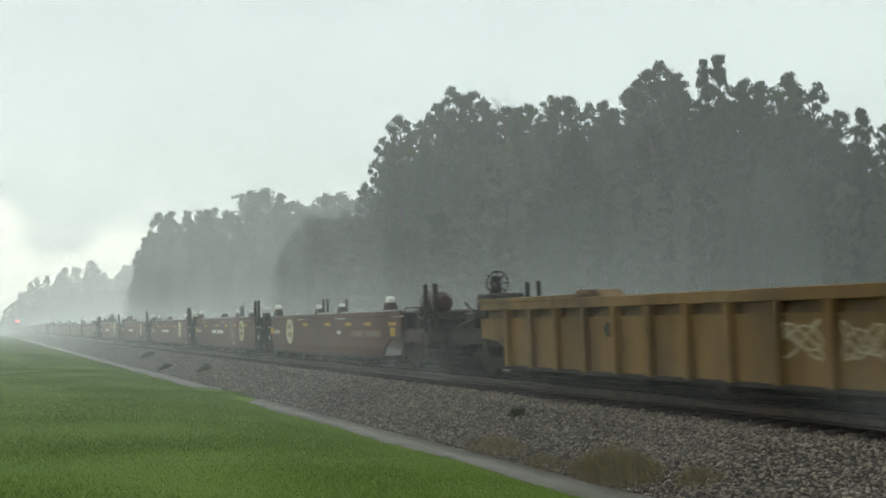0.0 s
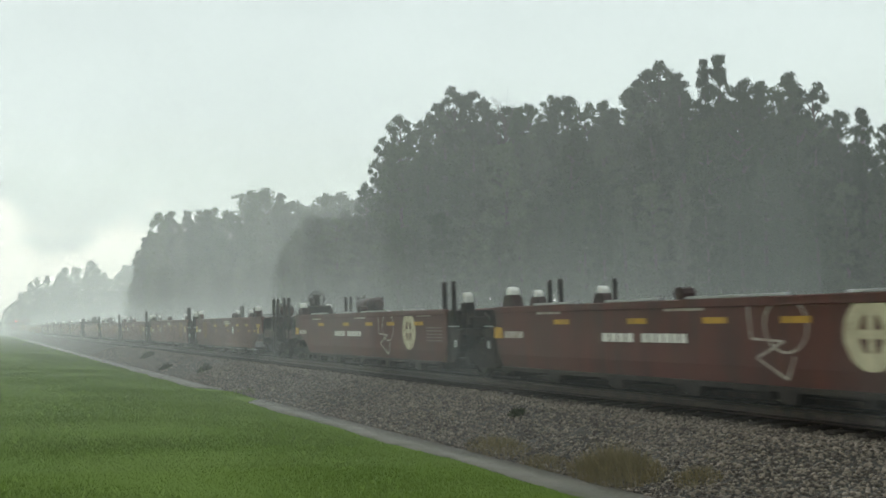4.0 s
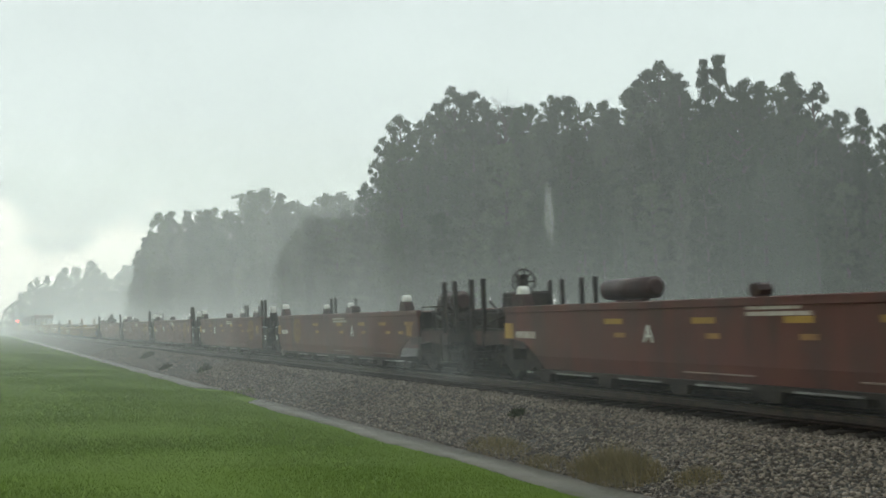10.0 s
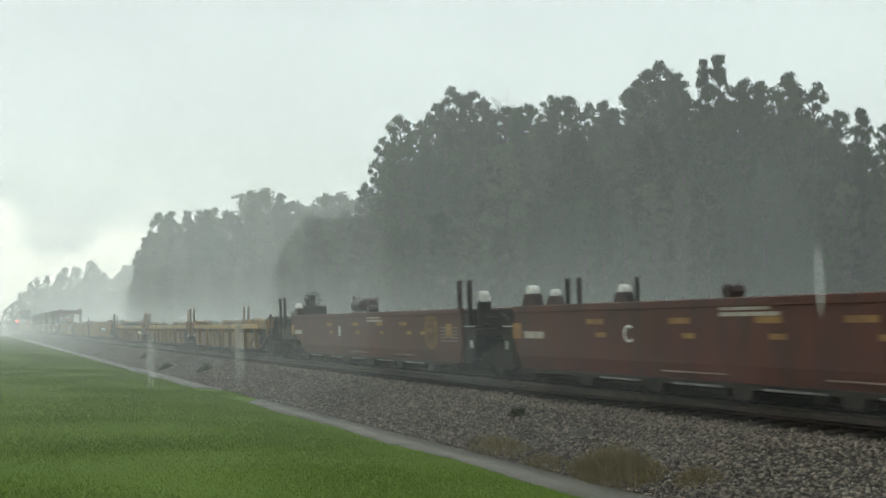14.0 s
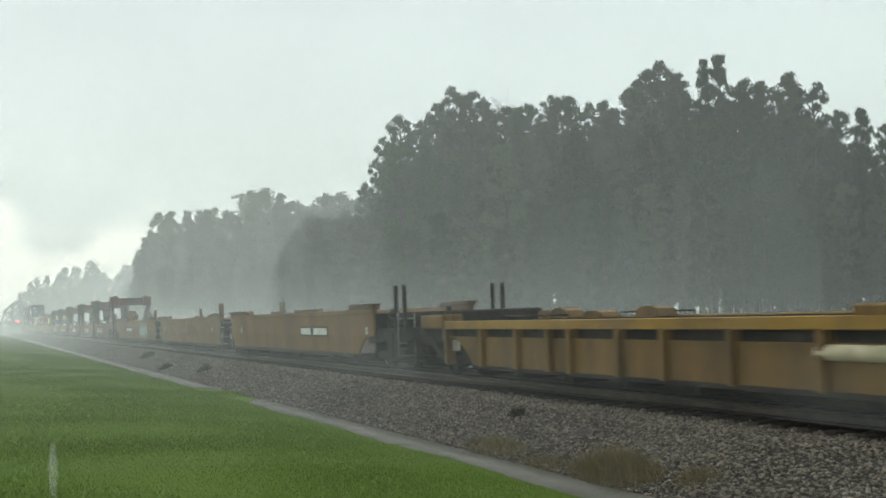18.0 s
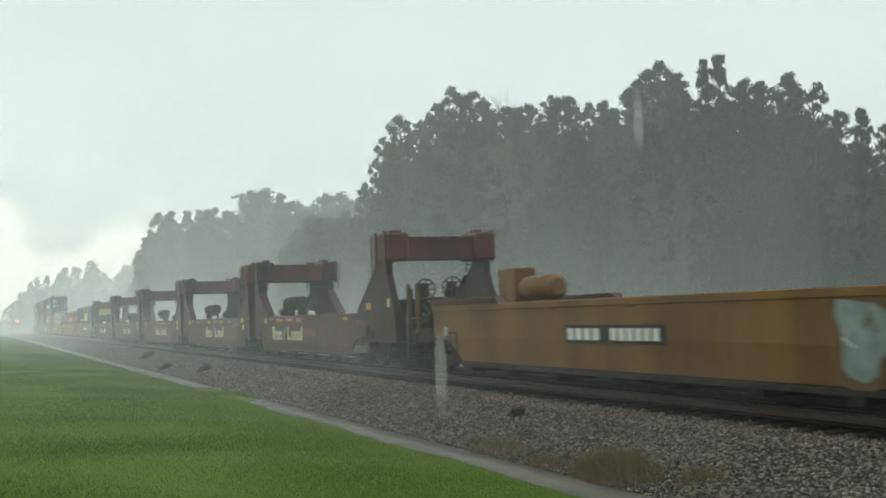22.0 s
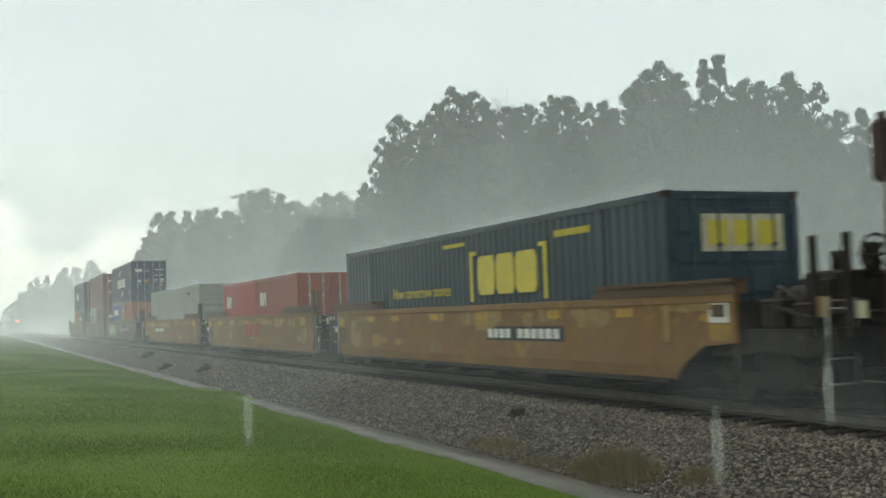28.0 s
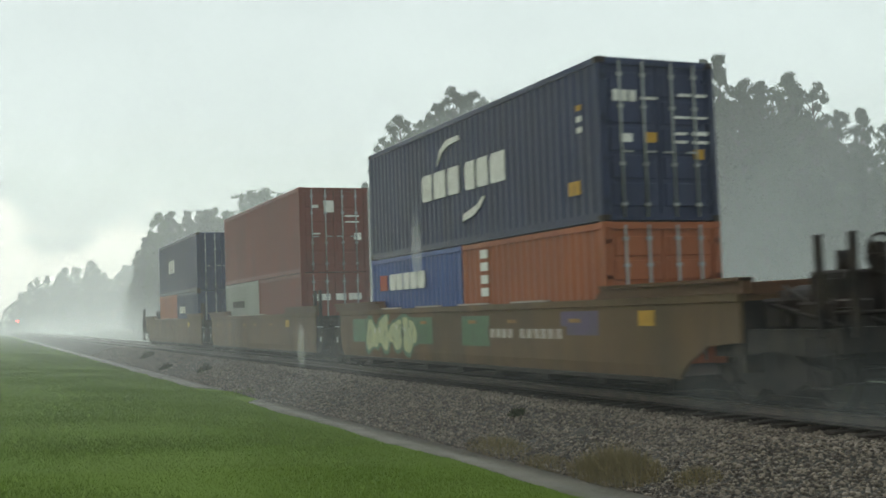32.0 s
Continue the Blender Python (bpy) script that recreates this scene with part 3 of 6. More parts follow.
def bare_tree():
    """A thin dead top that stands out of the wood."""
    rng = random.Random(77)
    root = tagged(new("bare_tree"), "thin dead tree with bare twigs above the wood", "tree")
    a, d = radians(26.3), 113
    root.location = (d * math.sin(a), d * math.cos(a), -0.95)
    top = 0.206 * d + 2.4

    def grow(bm):
        tube(bm, (0, 0, 0), (0.3, 0, top * 0.8), 0.2, 0.08, 8, False)
        for k in range(46):
            z = top * rng.uniform(0.62, 0.85)
            a2, r = rng.uniform(0, 6.283), rng.uniform(0.3, 2.0)
            e = Vector((r * math.cos(a2), r * math.sin(a2), min(top, z + rng.uniform(1.2, 3.6))))
            tube(bm, (0.3 * z / top, 0, z), e, 0.045, 0.014, 5, False)
            for m2 in range(3):
                g = e.lerp(Vector((0.3, 0, z)), rng.uniform(0.1, 0.6))
                tube(bm, g, g + Vector((rng.uniform(-0.5, 0.5), rng.uniform(-0.5, 0.5), rng.uniform(0.4, 1.0))), 0.02, 0.008, 4, False)
    one("branches", grow, M["bark"], root)


bare_tree()

# ================= rain mist =================


def mist_sheet(x, y, half, turn, dens, low, top, spray=0.0, high=140.0, span=0.0):
    bm = bmesh.new()
    vs = [bm.verts.new(c) for c in ((-half, 0, -2), (half, 0, -2), (half, 0, high), (-half, 0, high))]
    bm.faces.new(vs)
    ob = new("rain_mist", finish(bm, "rain_mist", mist_material("rain_mist", dens, low, top, 0.05, spray, span_half=span)))
    ob.matrix_basis = pose(x, y, 0, 0, 0, turn)
    tagged(ob, "thin grey rain mist hanging over the line", "mist", kind="stuff")


scene.cycles.transparent_max_bounces = 56
rows_of_mist = (12, 15, 18, 21.5, 25, 30, 36, 45, 56, 69, 85, 104, 128, 150, 172, 196, 220, 241, 262, 290, 318, 346, 374)
for y0, y in zip((9,) + rows_of_mist, rows_of_mist):
    gap = y - y0
    mist_sheet(20, y, y * 1.5 + 60, 0, 0.0022 * gap + (0.028 if y > 280 else 0), 5.0, 46 + min(20, y * 0.2), 0.0007 * gap)
# spray that the wheels raise along the line
for y in range(28, 260, 16):
    mist_sheet(TRACK_X + 2.0, y, 9, 0, 0.06 if y > 60 else 0.045, 0.6, 5.0, high=6.0, span=9)
# mist that hangs along the edge of the wood
edge_a, edge_b = Vector((25.0, 84.0)), Vector((66.0, 50.0))
mid = (edge_a + edge_b) / 2
mist_sheet(mid.x, mid.y, 62, math.degrees(math.atan2(edge_b.y - edge_a.y, edge_b.x - edge_a.x)), 0.026, 6.0, 52)
# spray that hangs behind the train
mist_sheet(TRACK_X + 3.2, 52, 36, 90, 0.05, 0.5, 5.0, high=6.0)

# ================= ballast stones, grass and weeds =================


def scatter_stones():
    rng = np.random.default_rng(8)
    t = (1 + 5 ** 0.5) / 2
    ico = np.array([(-1, t, 0), (1, t, 0), (-1, -t, 0), (1, -t, 0), (0, -1, t), (0, 1, t), (0, -1, -t), (0, 1, -t), (t, 0, -1), (t, 0, 1), (-t, 0, -1), (-t, 0, 1)], float)
    ico /= np.linalg.norm(ico[0])
    tri = np.array([(0, 11, 5), (0, 5, 1), (0, 1, 7), (0, 7, 10), (0, 10, 11), (1, 5, 9), (5, 11, 4), (11, 10, 2), (10, 7, 6), (7, 1, 8), (3, 9, 4), (3, 4, 2), (3, 2, 6), (3, 6, 8), (3, 8, 9),
                    (4, 9, 5), (2, 4, 11), (6, 2, 10), (8, 6, 7), (9, 8, 1)])
    octa = np.array([(1, 0, 0), (-1, 0, 0), (0, 1, 0), (0, -1, 0), (0, 0, 1), (0, 0, -1)], float)
    octa_tri = np.array([(0, 2, 4), (2, 1, 4), (1, 3, 4), (3, 0, 4), (2, 0, 5), (1, 2, 5), (3, 1, 5), (0, 3, 5)])
    for y0, y1, per, base, faces in ((6.5, 14, 820, ico, tri), (14, 25, 520, octa, octa_tri), (25, 45, 220, octa, octa_tri), (45, 85, 60, octa, octa_tri)):
        n = int(3.0 * (y1 - y0) * per)
        x, y = 7.38 + 3.0 * rng.random(n), y0 + (y1 - y0) * rng.random(n)
        r = (0.012 + 0.017 * rng.random(n) ** 1.5) * (1.35 if y0 > 20 else 1.15 if y0 > 10 else 1.0)
        z = bed_z(x) + r * rng.uniform(0.0, 0.8, n)
        k = len(base)
        shape = base[None] * (1 + 0.30 * rng.normal(size=(n, k, 1))).clip(0.5, 1.6) * np.stack([rng.uniform(0.8, 1.35, n), rng.uniform(0.8, 1.35, n), rng.uniform(0.55, 0.95, n)], 1)[:, None]
        ang = rng.random(n) * 6.283
        ca, sa = np.cos(ang)[:, None], np.sin(ang)[:, None]
        shape = np.stack([shape[..., 0] * ca - shape[..., 1] * sa, shape[..., 0] * sa + shape[..., 1] * ca, shape[..., 2]], -1)
        v = (shape * r[:, None, None] + np.stack([x, y, z], 1)[:, None]).reshape(-1, 3)
        f = (faces[None] + k * np.arange(n)[:, None, None]).reshape(-1, 3)
        tagged(new("ballast_stones", arrays("ballast_stones", v, f, M["stone"])), "loose grey and brown crushed ballast stones", "ballast", kind="stuff")


scatter_stones()


def blades(name, x, y, z, h, w, lean, mat, rng):
    """Upright pointed blades as single triangles."""
    n = len(x)
    a = rng.random(n) * 6.283
    side = np.stack([np.cos(a), np.sin(a), np.zeros(n)], 1) * w[:, None]
    tip = np.stack([rng.normal(0, lean, n) * h, rng.normal(0, lean, n) * h, h], 1)
    base = np.stack([x, y, z], 1)
    v = np.stack([base - side, base + side, base + tip], 1).reshape(-1, 3)
    me = arrays(name, v, np.arange(3 * n).reshape(-1, 3), M[mat])
    return me


def lawn():
    rng = np.random.default_rng(21)
    n = 520000
    y = 9.5 * (320 / 9.5) ** rng.random(n)
    x = -1.6 + 8.4 * rng.random(n)
    keep = x < 6.80 + 0.10 * np.sin(y * 1.3) + rng.normal(0, 0.10, len(x))
    x, y = x[keep], y[keep]
    patch = 0.5 + 0.25 * np.sin(x * 1.1 + 0.13 * y) + 0.25 * np.sin(0.21 * y - 1.7 * x)
    h = (0.016 + 0.024 * rng.random(len(x))) * (0.8 + 0.4 * patch)
    h *= np.where(rng.random(len(x)) > 0.995, 2.2, 1.0)
    w = (0.0035 + 0.00028 * y) * (0.7 + 0.6 * rng.random(len(x)))
    tagged(new("grass", blades("grass", x, y, ground_z(x, y) - 0.03, h + 0.03, w, 0.35, "blade", rng)), "short wet green lawn grass blades", "grass", kind="stuff")


lawn()


def weeds():
    rng = np.random.default_rng(5)
    for x, y, rx, ry, h, n, mat, label in ((7.72, 12.7, 0.40, 1.05, 0.44, 2300, "straw", "dry straw-coloured weed clump at the foot of the ballast"), (7.95, 11.2, 0.26, 0.4, 0.20, 600, "straw", "low dry brown weed tuft on the stones"),
                                           (7.66, 16.2, 0.30, 1.1, 0.24, 1200, "straw", "low dry brown weed tuft on the stones"), (7.55, 14.3, 0.22, 0.8, 0.18, 700, "straw", "thin dry weed tuft beside the edging"),
                                           (8.75, 17.6, 0.16, 0.2, 0.16, 260, "weed", "small green weed growing in the ballast"), (8.3, 44.5, 0.3, 0.4, 0.34, 300, "weed", "dark leafy weed on the ballast shoulder"),
                                           (8.6, 63.0, 0.4, 0.7, 0.42, 400, "weed", "dark leafy weed patch on the ballast shoulder"), (7.9, 52.0, 0.3, 0.4, 0.36, 250, "weed", "dark leafy weed on the ballast shoulder"),
                                           (7.0, 34.2, 0.8, 1.9, 0.12, 1500, "blade", "grass grown over the edging strip")):
        a, q = rng.random(n) * 6.283, np.sqrt(rng.random(n))
        px, py = rx * q * np.cos(a), ry * q * np.sin(a)
        hh = h * (1.1 - 0.8 * q) * rng.uniform(0.25, 1.15, n)
        base = np.maximum(np.where(np.abs(x + px - TRACK_X) < 3.75, bed_z(x + px), -9), ground_z(x + px, 0))
        root = tagged(new("weed_clump"), label, "weed", group="weeds beside the track")
        root.location = (x, y, 0)
        part("foliage", blades("foliage", px, py, base - 0.02, hh + 0.02, np.full(n, 0.006 if mat == "straw" else 0.03 if mat == "weed" else 0.007), 0.35, mat, rng), None, root)


weeds()

# ================= red signal lamp far down the line =================
sig = tagged(new("signal_post"), "distant railway signal showing a red light", "signal")
sig.location = (9.8, 330, -0.9)
one("mast", lambda bm: tube(bm, (0, 0, 0), (0, 0, 4.6), 0.09, 0.07, 10), M["dark"], sig)
one("head", lambda bm: box(bm, -0.35, 0.35, -0.05, 0.15, 3.5, 4.7, 0.05), M["black"], sig)
one("lens", lambda bm: tube(bm, (0, -0.12, 3.95), (0, -0.06, 3.95), 0.42, n=20), M["red_lamp"], sig, "glowing red lens")

# ================= the train =================
MOVING = []           # (thing, place along the line at 0 s, height)


def truck_parts():
    """Bogie meshes, shared by all cars."""
    bm = bmesh.new()
    for x in (-1.02, 1.02):
        slab(bm, [(-1.15, 0.36), (-1.15, 0.56), (-0.75, 0.62), (-0.45, 0.78), (0.45, 0.78), (0.75, 0.62), (1.15, 0.56), (1.15, 0.36), (0.75, 0.40), (0.42, 0.26), (-0.42, 0.26), (-0.75, 0.40)],
             x - 0.07, x + 0.07)
        for y in (-0.88, 0.88):
            tube(bm, (x - 0.12, y, 0.42), (x + 0.12, y, 0.42), 0.13, n=10)
        for y in (-0.22, -0.07, 0.08, 0.23):
            tube(bm, (x, y, 0.30), (x, y, 0.66), 0.06, n=8)
    box(bm, -1.1, 1.1, -0.22, 0.22, 0.52, 0.80)
    frame_me = finish(bm, "truck", M["dark"])
    bm = bmesh.new()
    prof = [(-0.03, 0.455), (0.0, 0.445), (0.012, 0.42), (0.11, 0.415), (0.11, 0.36), (0.07, 0.34), (0.06, 0.16), (0.12, 0.12), (0.12, 0.0)]
    rings = []
    for x, r in prof:
        rings.append([bm.verts.new((x, r * math.cos(2 * math.pi * i / 24), r * math.sin(2 * math.pi * i / 24))) for i in range(24)] if r else [bm.verts.new((x, 0, 0))])
    back = [bm.verts.new((-0.03, 0.1 * math.cos(2 * math.pi * i / 24), 0.1 * math.sin(2 * math.pi * i / 24))) for i in range(24)]
    rings.insert(0, back)
    for a, b in zip(rings, rings[1:]):
        for i in range(24):
            j = (i + 1) % 24
            bm.faces.new((a[i], a[j], b[j], b[i]) if len(b) > 1 else (a[i], a[j], b[0]))
    tube(bm, (-0.76, 0, 0), (-0.03, 0, 0), 0.085, n=10, caps=False)
    return frame_me, finish(bm, "wheel", M["wheel"])


TRUCK_ME, WHEEL_ME = truck_parts()


def truck(parent, y):
    t = part("truck", TRUCK_ME, None, parent, "grimy black cast steel truck")
    t.location.y = y
    for sx in (-1, 1):
        for wy in (-0.88, 0.88):
            w = part("wheel", WHEEL_ME, None, t)
            w.location = (sx * 0.70, wy, 0.455)
            if sx < 0:
                w.rotation_euler.z = math.pi
    return t


def side_outline(length, front, rear, top, bot):
    def end(kind):
        if kind == "c":
            return [(2.40, top), (2.40, 0.92), (3.15, 0.86), (3.62, 0.62), (3.95, bot)]
        return [(1.30, top), (1.30, 0.80), (1.52, bot)]
    return end(front) + [(length - y, z) for y, z in reversed(end(rear))]


FACE = -1.452         # outer face of the near side panel


def plate(root, name, y0, y1, z0, z1, mat, label="", proud=0.006, x=FACE):
    bm = bmesh.new()
    box(bm, x - proud, x + 0.01, y0, y1, z0, z1)
    return part(name, bm, M[mat], root, label)


def marks(root, name, y_left, y_right, z0, z1, count, mat, label="", fill=0.72, x=FACE, proud=0.006, skip=()):
    """A row of plain bars, as tall and wide as the lettering they stand for."""
    bm = bmesh.new()
    step = (y_left - y_right) / count
    for i in range(count):
        if i in skip:
            continue
        a = y_left - i * step
        box(bm, x - proud, x + 0.01, a - step * fill, a, z0, z1)
    return part(name, bm, M[mat], root, label)


def hoop(bm, x, y, z, r, wire, n=18):
    """A brake wheel facing along the line, with spokes."""
    for i in range(n):
        a, b = 2 * math.pi * i / n, 2 * math.pi * (i + 1) / n
        tube(bm, (x + r * math.cos(a), y, z + r * math.sin(a)), (x + r * math.cos(b), y, z + r * math.sin(b)), wire, n=6)
    for i in range(4):
        a = math.pi * i / 4
        tube(bm, (x - r * math.cos(a), y, z - r * math.sin(a)), (x + r * math.cos(a), y, z + r * math.sin(a)), wire * 0.8, n=6)


def ends(root, length, front, rear, posts, post_mat, post_top=2.16, wall_top=1.50, rung_mat="dark", sill_mat="dark"):
    """Platforms, ladders, couplers, posts and trucks at the two ends of a unit."""
    for kind, flip in ((front, 1), (rear, -1)):
        def Y(y):
            return y if flip == 1 else length - y

        def yb(bm, x0, x1, a, b, z0, z1, bevel=0.0):
            box(bm, x0, x1, min(Y(a), Y(b)), max(Y(a), Y(b)), z0, z1, bevel)
        if kind == "c":
            def deck(bm):
                yb(bm, -1.36, 1.36, 0.62, 2.9, 0.98, 1.10)
                yb(bm, -0.35, 0.35, 0.7, 3.4, 0.62, 0.98)
                yb(bm, -1.40, 1.40, 0.55, 0.66, 0.80, 1.12)
            one("end_platform", deck, M["dark"], root, "dark grimy end platform")

            def coup(bm):
                yb(bm, -0.12, 0.12, 0.06, 0.9, 0.70, 0.95, 0.03)
                yb(bm, -0.17, 0.13, -0.08, 0.20, 0.66, 1.0, 0.05)
                tube(bm, (0.35, Y(0.5), 0.85), (0.30, Y(0.02), 0.45), 0.03)
            one("coupler", coup, M["dark"], root)

            def wall(bm):
                yb(bm, -1.39, 1.39, 2.42, 2.54, 0.5, wall_top)
                for x in (-0.9, 0, 0.9):
                    yb(bm, x - 0.05, x + 0.05, 2.30, 2.44, 0.9, wall_top)
            one("end_bulkhead", wall, M["dark"], root)
            truck(root, Y(2.25))

            def gear(bm):
                yb(bm, -1.20, -0.62, 0.95, 1.55, 1.10, 1.45, 0.03)
                yb(bm, 0.35, 1.15, 1.05, 1.65, 1.10, 1.40, 0.03)
                tube(bm, (-1.3, Y(0.72), 1.30), (1.3, Y(0.72), 1.30), 0.03, n=8)
                tube(bm, (-0.25, Y(0.3), 0.85), (-0.6, Y(0.05), 0.40), 0.035, n=8)
                tube(bm, (-1.1, Y(1.9), 1.12), (-1.1, Y(1.9), 1.62), 0.06, n=10)
                yb(bm, -1.15, 1.15, 1.75, 2.28, 1.10, 1.52, 0.04)
                for x in (-1.25, -0.45, 0.5):
                    tube(bm, (x, Y(0.6), 1.12), (x + 0.15, Y(2.3), 1.48), 0.035, n=8)
                tube(bm, (-1.3, Y(0.6), 0.92), (-1.3, Y(2.9), 0.92), 0.05, n=8)
            one("brake_gear", gear, M["dark"], root)
            for s in (-1, 1):
                def sill(bm, s=s):
                    slab(bm, [(Y(0.6), 1.06), (Y(0.6), 0.84), (Y(1.0), 0.74), (Y(2.0), 0.80), (Y(2.6), 0.72), (Y(3.1), 0.72), (Y(3.1), 1.06)], s * 1.37, s * 1.30)
                one("end_sill", sill, M[sill_mat], root, "grimy end sill")
            def hose(bm):
                last = None
                for k in range(9):
                    a = math.pi * k / 8
                    p = Vector((-0.42 + 0.05 * k, Y(0.22 - 0.16 * math.sin(a)), 0.78 - 0.36 * math.sin(a)))
                    if last is not None:
                        tube(bm, last, p, 0.026, n=6, caps=False)
                    last = p
            one("air_hose", hose, M["black"], root, "black rubber air hose")
            for s in (-1, 1):
                def step(bm, s=s):
                    a, b = sorted((Y(0.75), Y(1.15)))
                    for yy in (a, b):
                        tube(bm, (s * 1.38, yy, 0.35), (s * 1.38, yy, 1.0), 0.02, n=6)
                    box(bm, min(s * 1.44, s * 1.25), max(s * 1.44, s * 1.25), a, b, 0.33, 0.36)
                one("step", step, M["dark"], root)
            ry0, ry1 = 0.62, 0.62
        else:
            def deck(bm):
                yb(bm, -1.36, 1.36, 0.42, 1.5, 0.98, 1.10)
                yb(bm, -0.30, 0.30, 0.0, 1.6, 0.62, 0.98)
            one("end_platform", deck, M["dark"], root, "dark grimy end platform")

            def wall(bm):
                yb(bm, -1.39, 1.39, 1.32, 1.44, 0.45, wall_top)
                for x in (-0.9, 0, 0.9):
                    yb(bm, x - 0.05, x + 0.05, 1.18, 1.34, 0.8, wall_top)
            one("end_bulkhead", wall, M["dark"], root)
            ry0, ry1 = 1.18, 1.18
            for s in (-1, 1):
                def gusset(bm, s=s):
                    slab(bm, [(Y(0.62), 1.08), (Y(0.70), 0.62), (Y(1.0), 0.36), (Y(1.34), 0.36), (Y(1.34), 1.46), (Y(1.02), 1.46), (Y(0.92), 1.12)], s * 1.42, s * 1.36)
                one("end_gusset", gusset, M["dark"], root, "dark steel end gusset")

            def gear(bm):
                yb(bm, -1.15, -0.75, 0.50, 0.90, 1.10, 1.36, 0.02)
                yb(bm, 0.45, 1.10, 0.55, 0.95, 1.10, 1.30, 0.02)
                tube(bm, (-1.25, Y(0.55), 1.18), (1.25, Y(0.55), 1.18), 0.035, n=8)
                tube(bm, (-0.5, Y(1.25), 1.42), (-0.35, Y(0.1), 0.75), 0.03, n=8)
            one("brake_gear", gear, M["dark"], root)
            def tags(bm):
                yb(bm, -1.43, -1.40, 0.80, 0.92, 0.70, 0.86)
                tube(bm, (-1.44, Y(0.72), 1.16), (-1.44, Y(1.16), 1.16), 0.014, n=6)
                tube(bm, (-1.44, Y(0.72), 1.16), (-1.38, Y(0.72), 1.16), 0.014, n=6)
            one("grab_iron", tags, M["grey_ice"], root, "pale grab iron and small tag")
        def ladder(bm):
            for z in (0.42, 0.74, 1.06, 1.36):
                tube(bm, (-1.43, Y(ry0), z), (-0.98, Y(ry0), z), 0.016, n=6)
            for x in (-1.43, -0.98):
                tube(bm, (x, Y(ry0), 0.38), (x, Y(ry0), 1.50), 0.018, n=6)
        one("ladder", ladder, M[rung_mat], root, "steel ladder at the car end")
        spots = ((0.30, 0.90) if flip == 1 else (0.60, 1.20)) if kind == "c" else (1.02, 1.55) if flip == 1 else ()
        if posts == "low":
            spots = (0.50,) if kind == "a" else ()
        if posts:
            for y in spots:
                for x in (-1.36, 1.36):
                    def post(bm, x=x, y=y):
                        yb(bm, x - 0.045, x + 0.045, y - 0.05, y + 0.05, 1.0, post_top, 0.012)
                        if posts == "low":
                            yb(bm, x - 0.075, x + 0.075, y - 0.12, y + 0.12, 0.72, 1.42, 0.02)
                    one("guide_post", post, M[post_mat], root)
    if front == "a":
        truck(root, 0.0)


def handrail(root, y0, y1, z=1.62):
    def f(bm):
        for x in (-1.36, 1.36):
            tube(bm, (x, y0, z), (x, y1, z), 0.018, n=6)
            for y in (y0, (y0 + y1) / 2, y1):
                tube(bm, (x, y, 1.05), (x, y, z), 0.016, n=6)
    one("handrail", f, M["dark"], root)


def brake_wheel(root, y, z=2.08, x=-0.30):
    def f(bm):
        hoop(bm, x, y, z, 0.27, 0.02)
        box(bm, x - 0.11, x + 0.11, y + 0.02, y + 0.14, z - 0.22, z + 0.16)
        tube(bm, (x, y + 0.1, 1.05), (x, y + 0.1, z), 0.035)
    one("brake_wheel", f, M["dark"], root, "black spoked brake wheel on a stand")

    def cabinet(bm):
        a, b = (y + 0.1, y + 0.8) if y < 5 else (y - 0.75, y - 0.05)
        box(bm, x - 0.55, x + 0.30, a, b, 1.08, 1.86, 0.04)
        box(bm, x - 0.60, x - 0.52, a + 0.08, b - 0.10, 1.2, 1.75, 0.01)
        tube(bm, (x - 0.3, a + 0.3, 1.84), (x - 0.3, a + 0.3, 2.12), 0.09, n=10)
        tube(bm, (x - 0.7, a, 1.12), (x - 0.7, b + 0.3, 1.68), 0.03, n=8)
        box(bm, x - 0.75, x - 0.35, a - 0.25, a, 1.08, 1.48, 0.03)
    one("equipment_box", cabinet, M["dark"], root, "grimy black brake equipment box")


def air_tank(root, y, z, mat="dark", x=-0.75, size=0.24, span=0.55):
    def f(bm):
        tube(bm, (x, y - span, z), (x, y + span, z), size, n=16)
        tube(bm, (x, y - span - 0.09, z), (x, y - span, z), size * 0.6, size, n=16)
        tube(bm, (x, y + span, z), (x, y + span + 0.09, z), size, size * 0.6, n=16)
        for k in (-0.6, 0.6):
            box(bm, x - 0.05, x + 0.05, y + k * span - 0.04, y + k * span + 0.04, z - size - 0.25, z - size * 0.7)
    one("air_tank", f, M[mat], root, "rounded brake air tank")


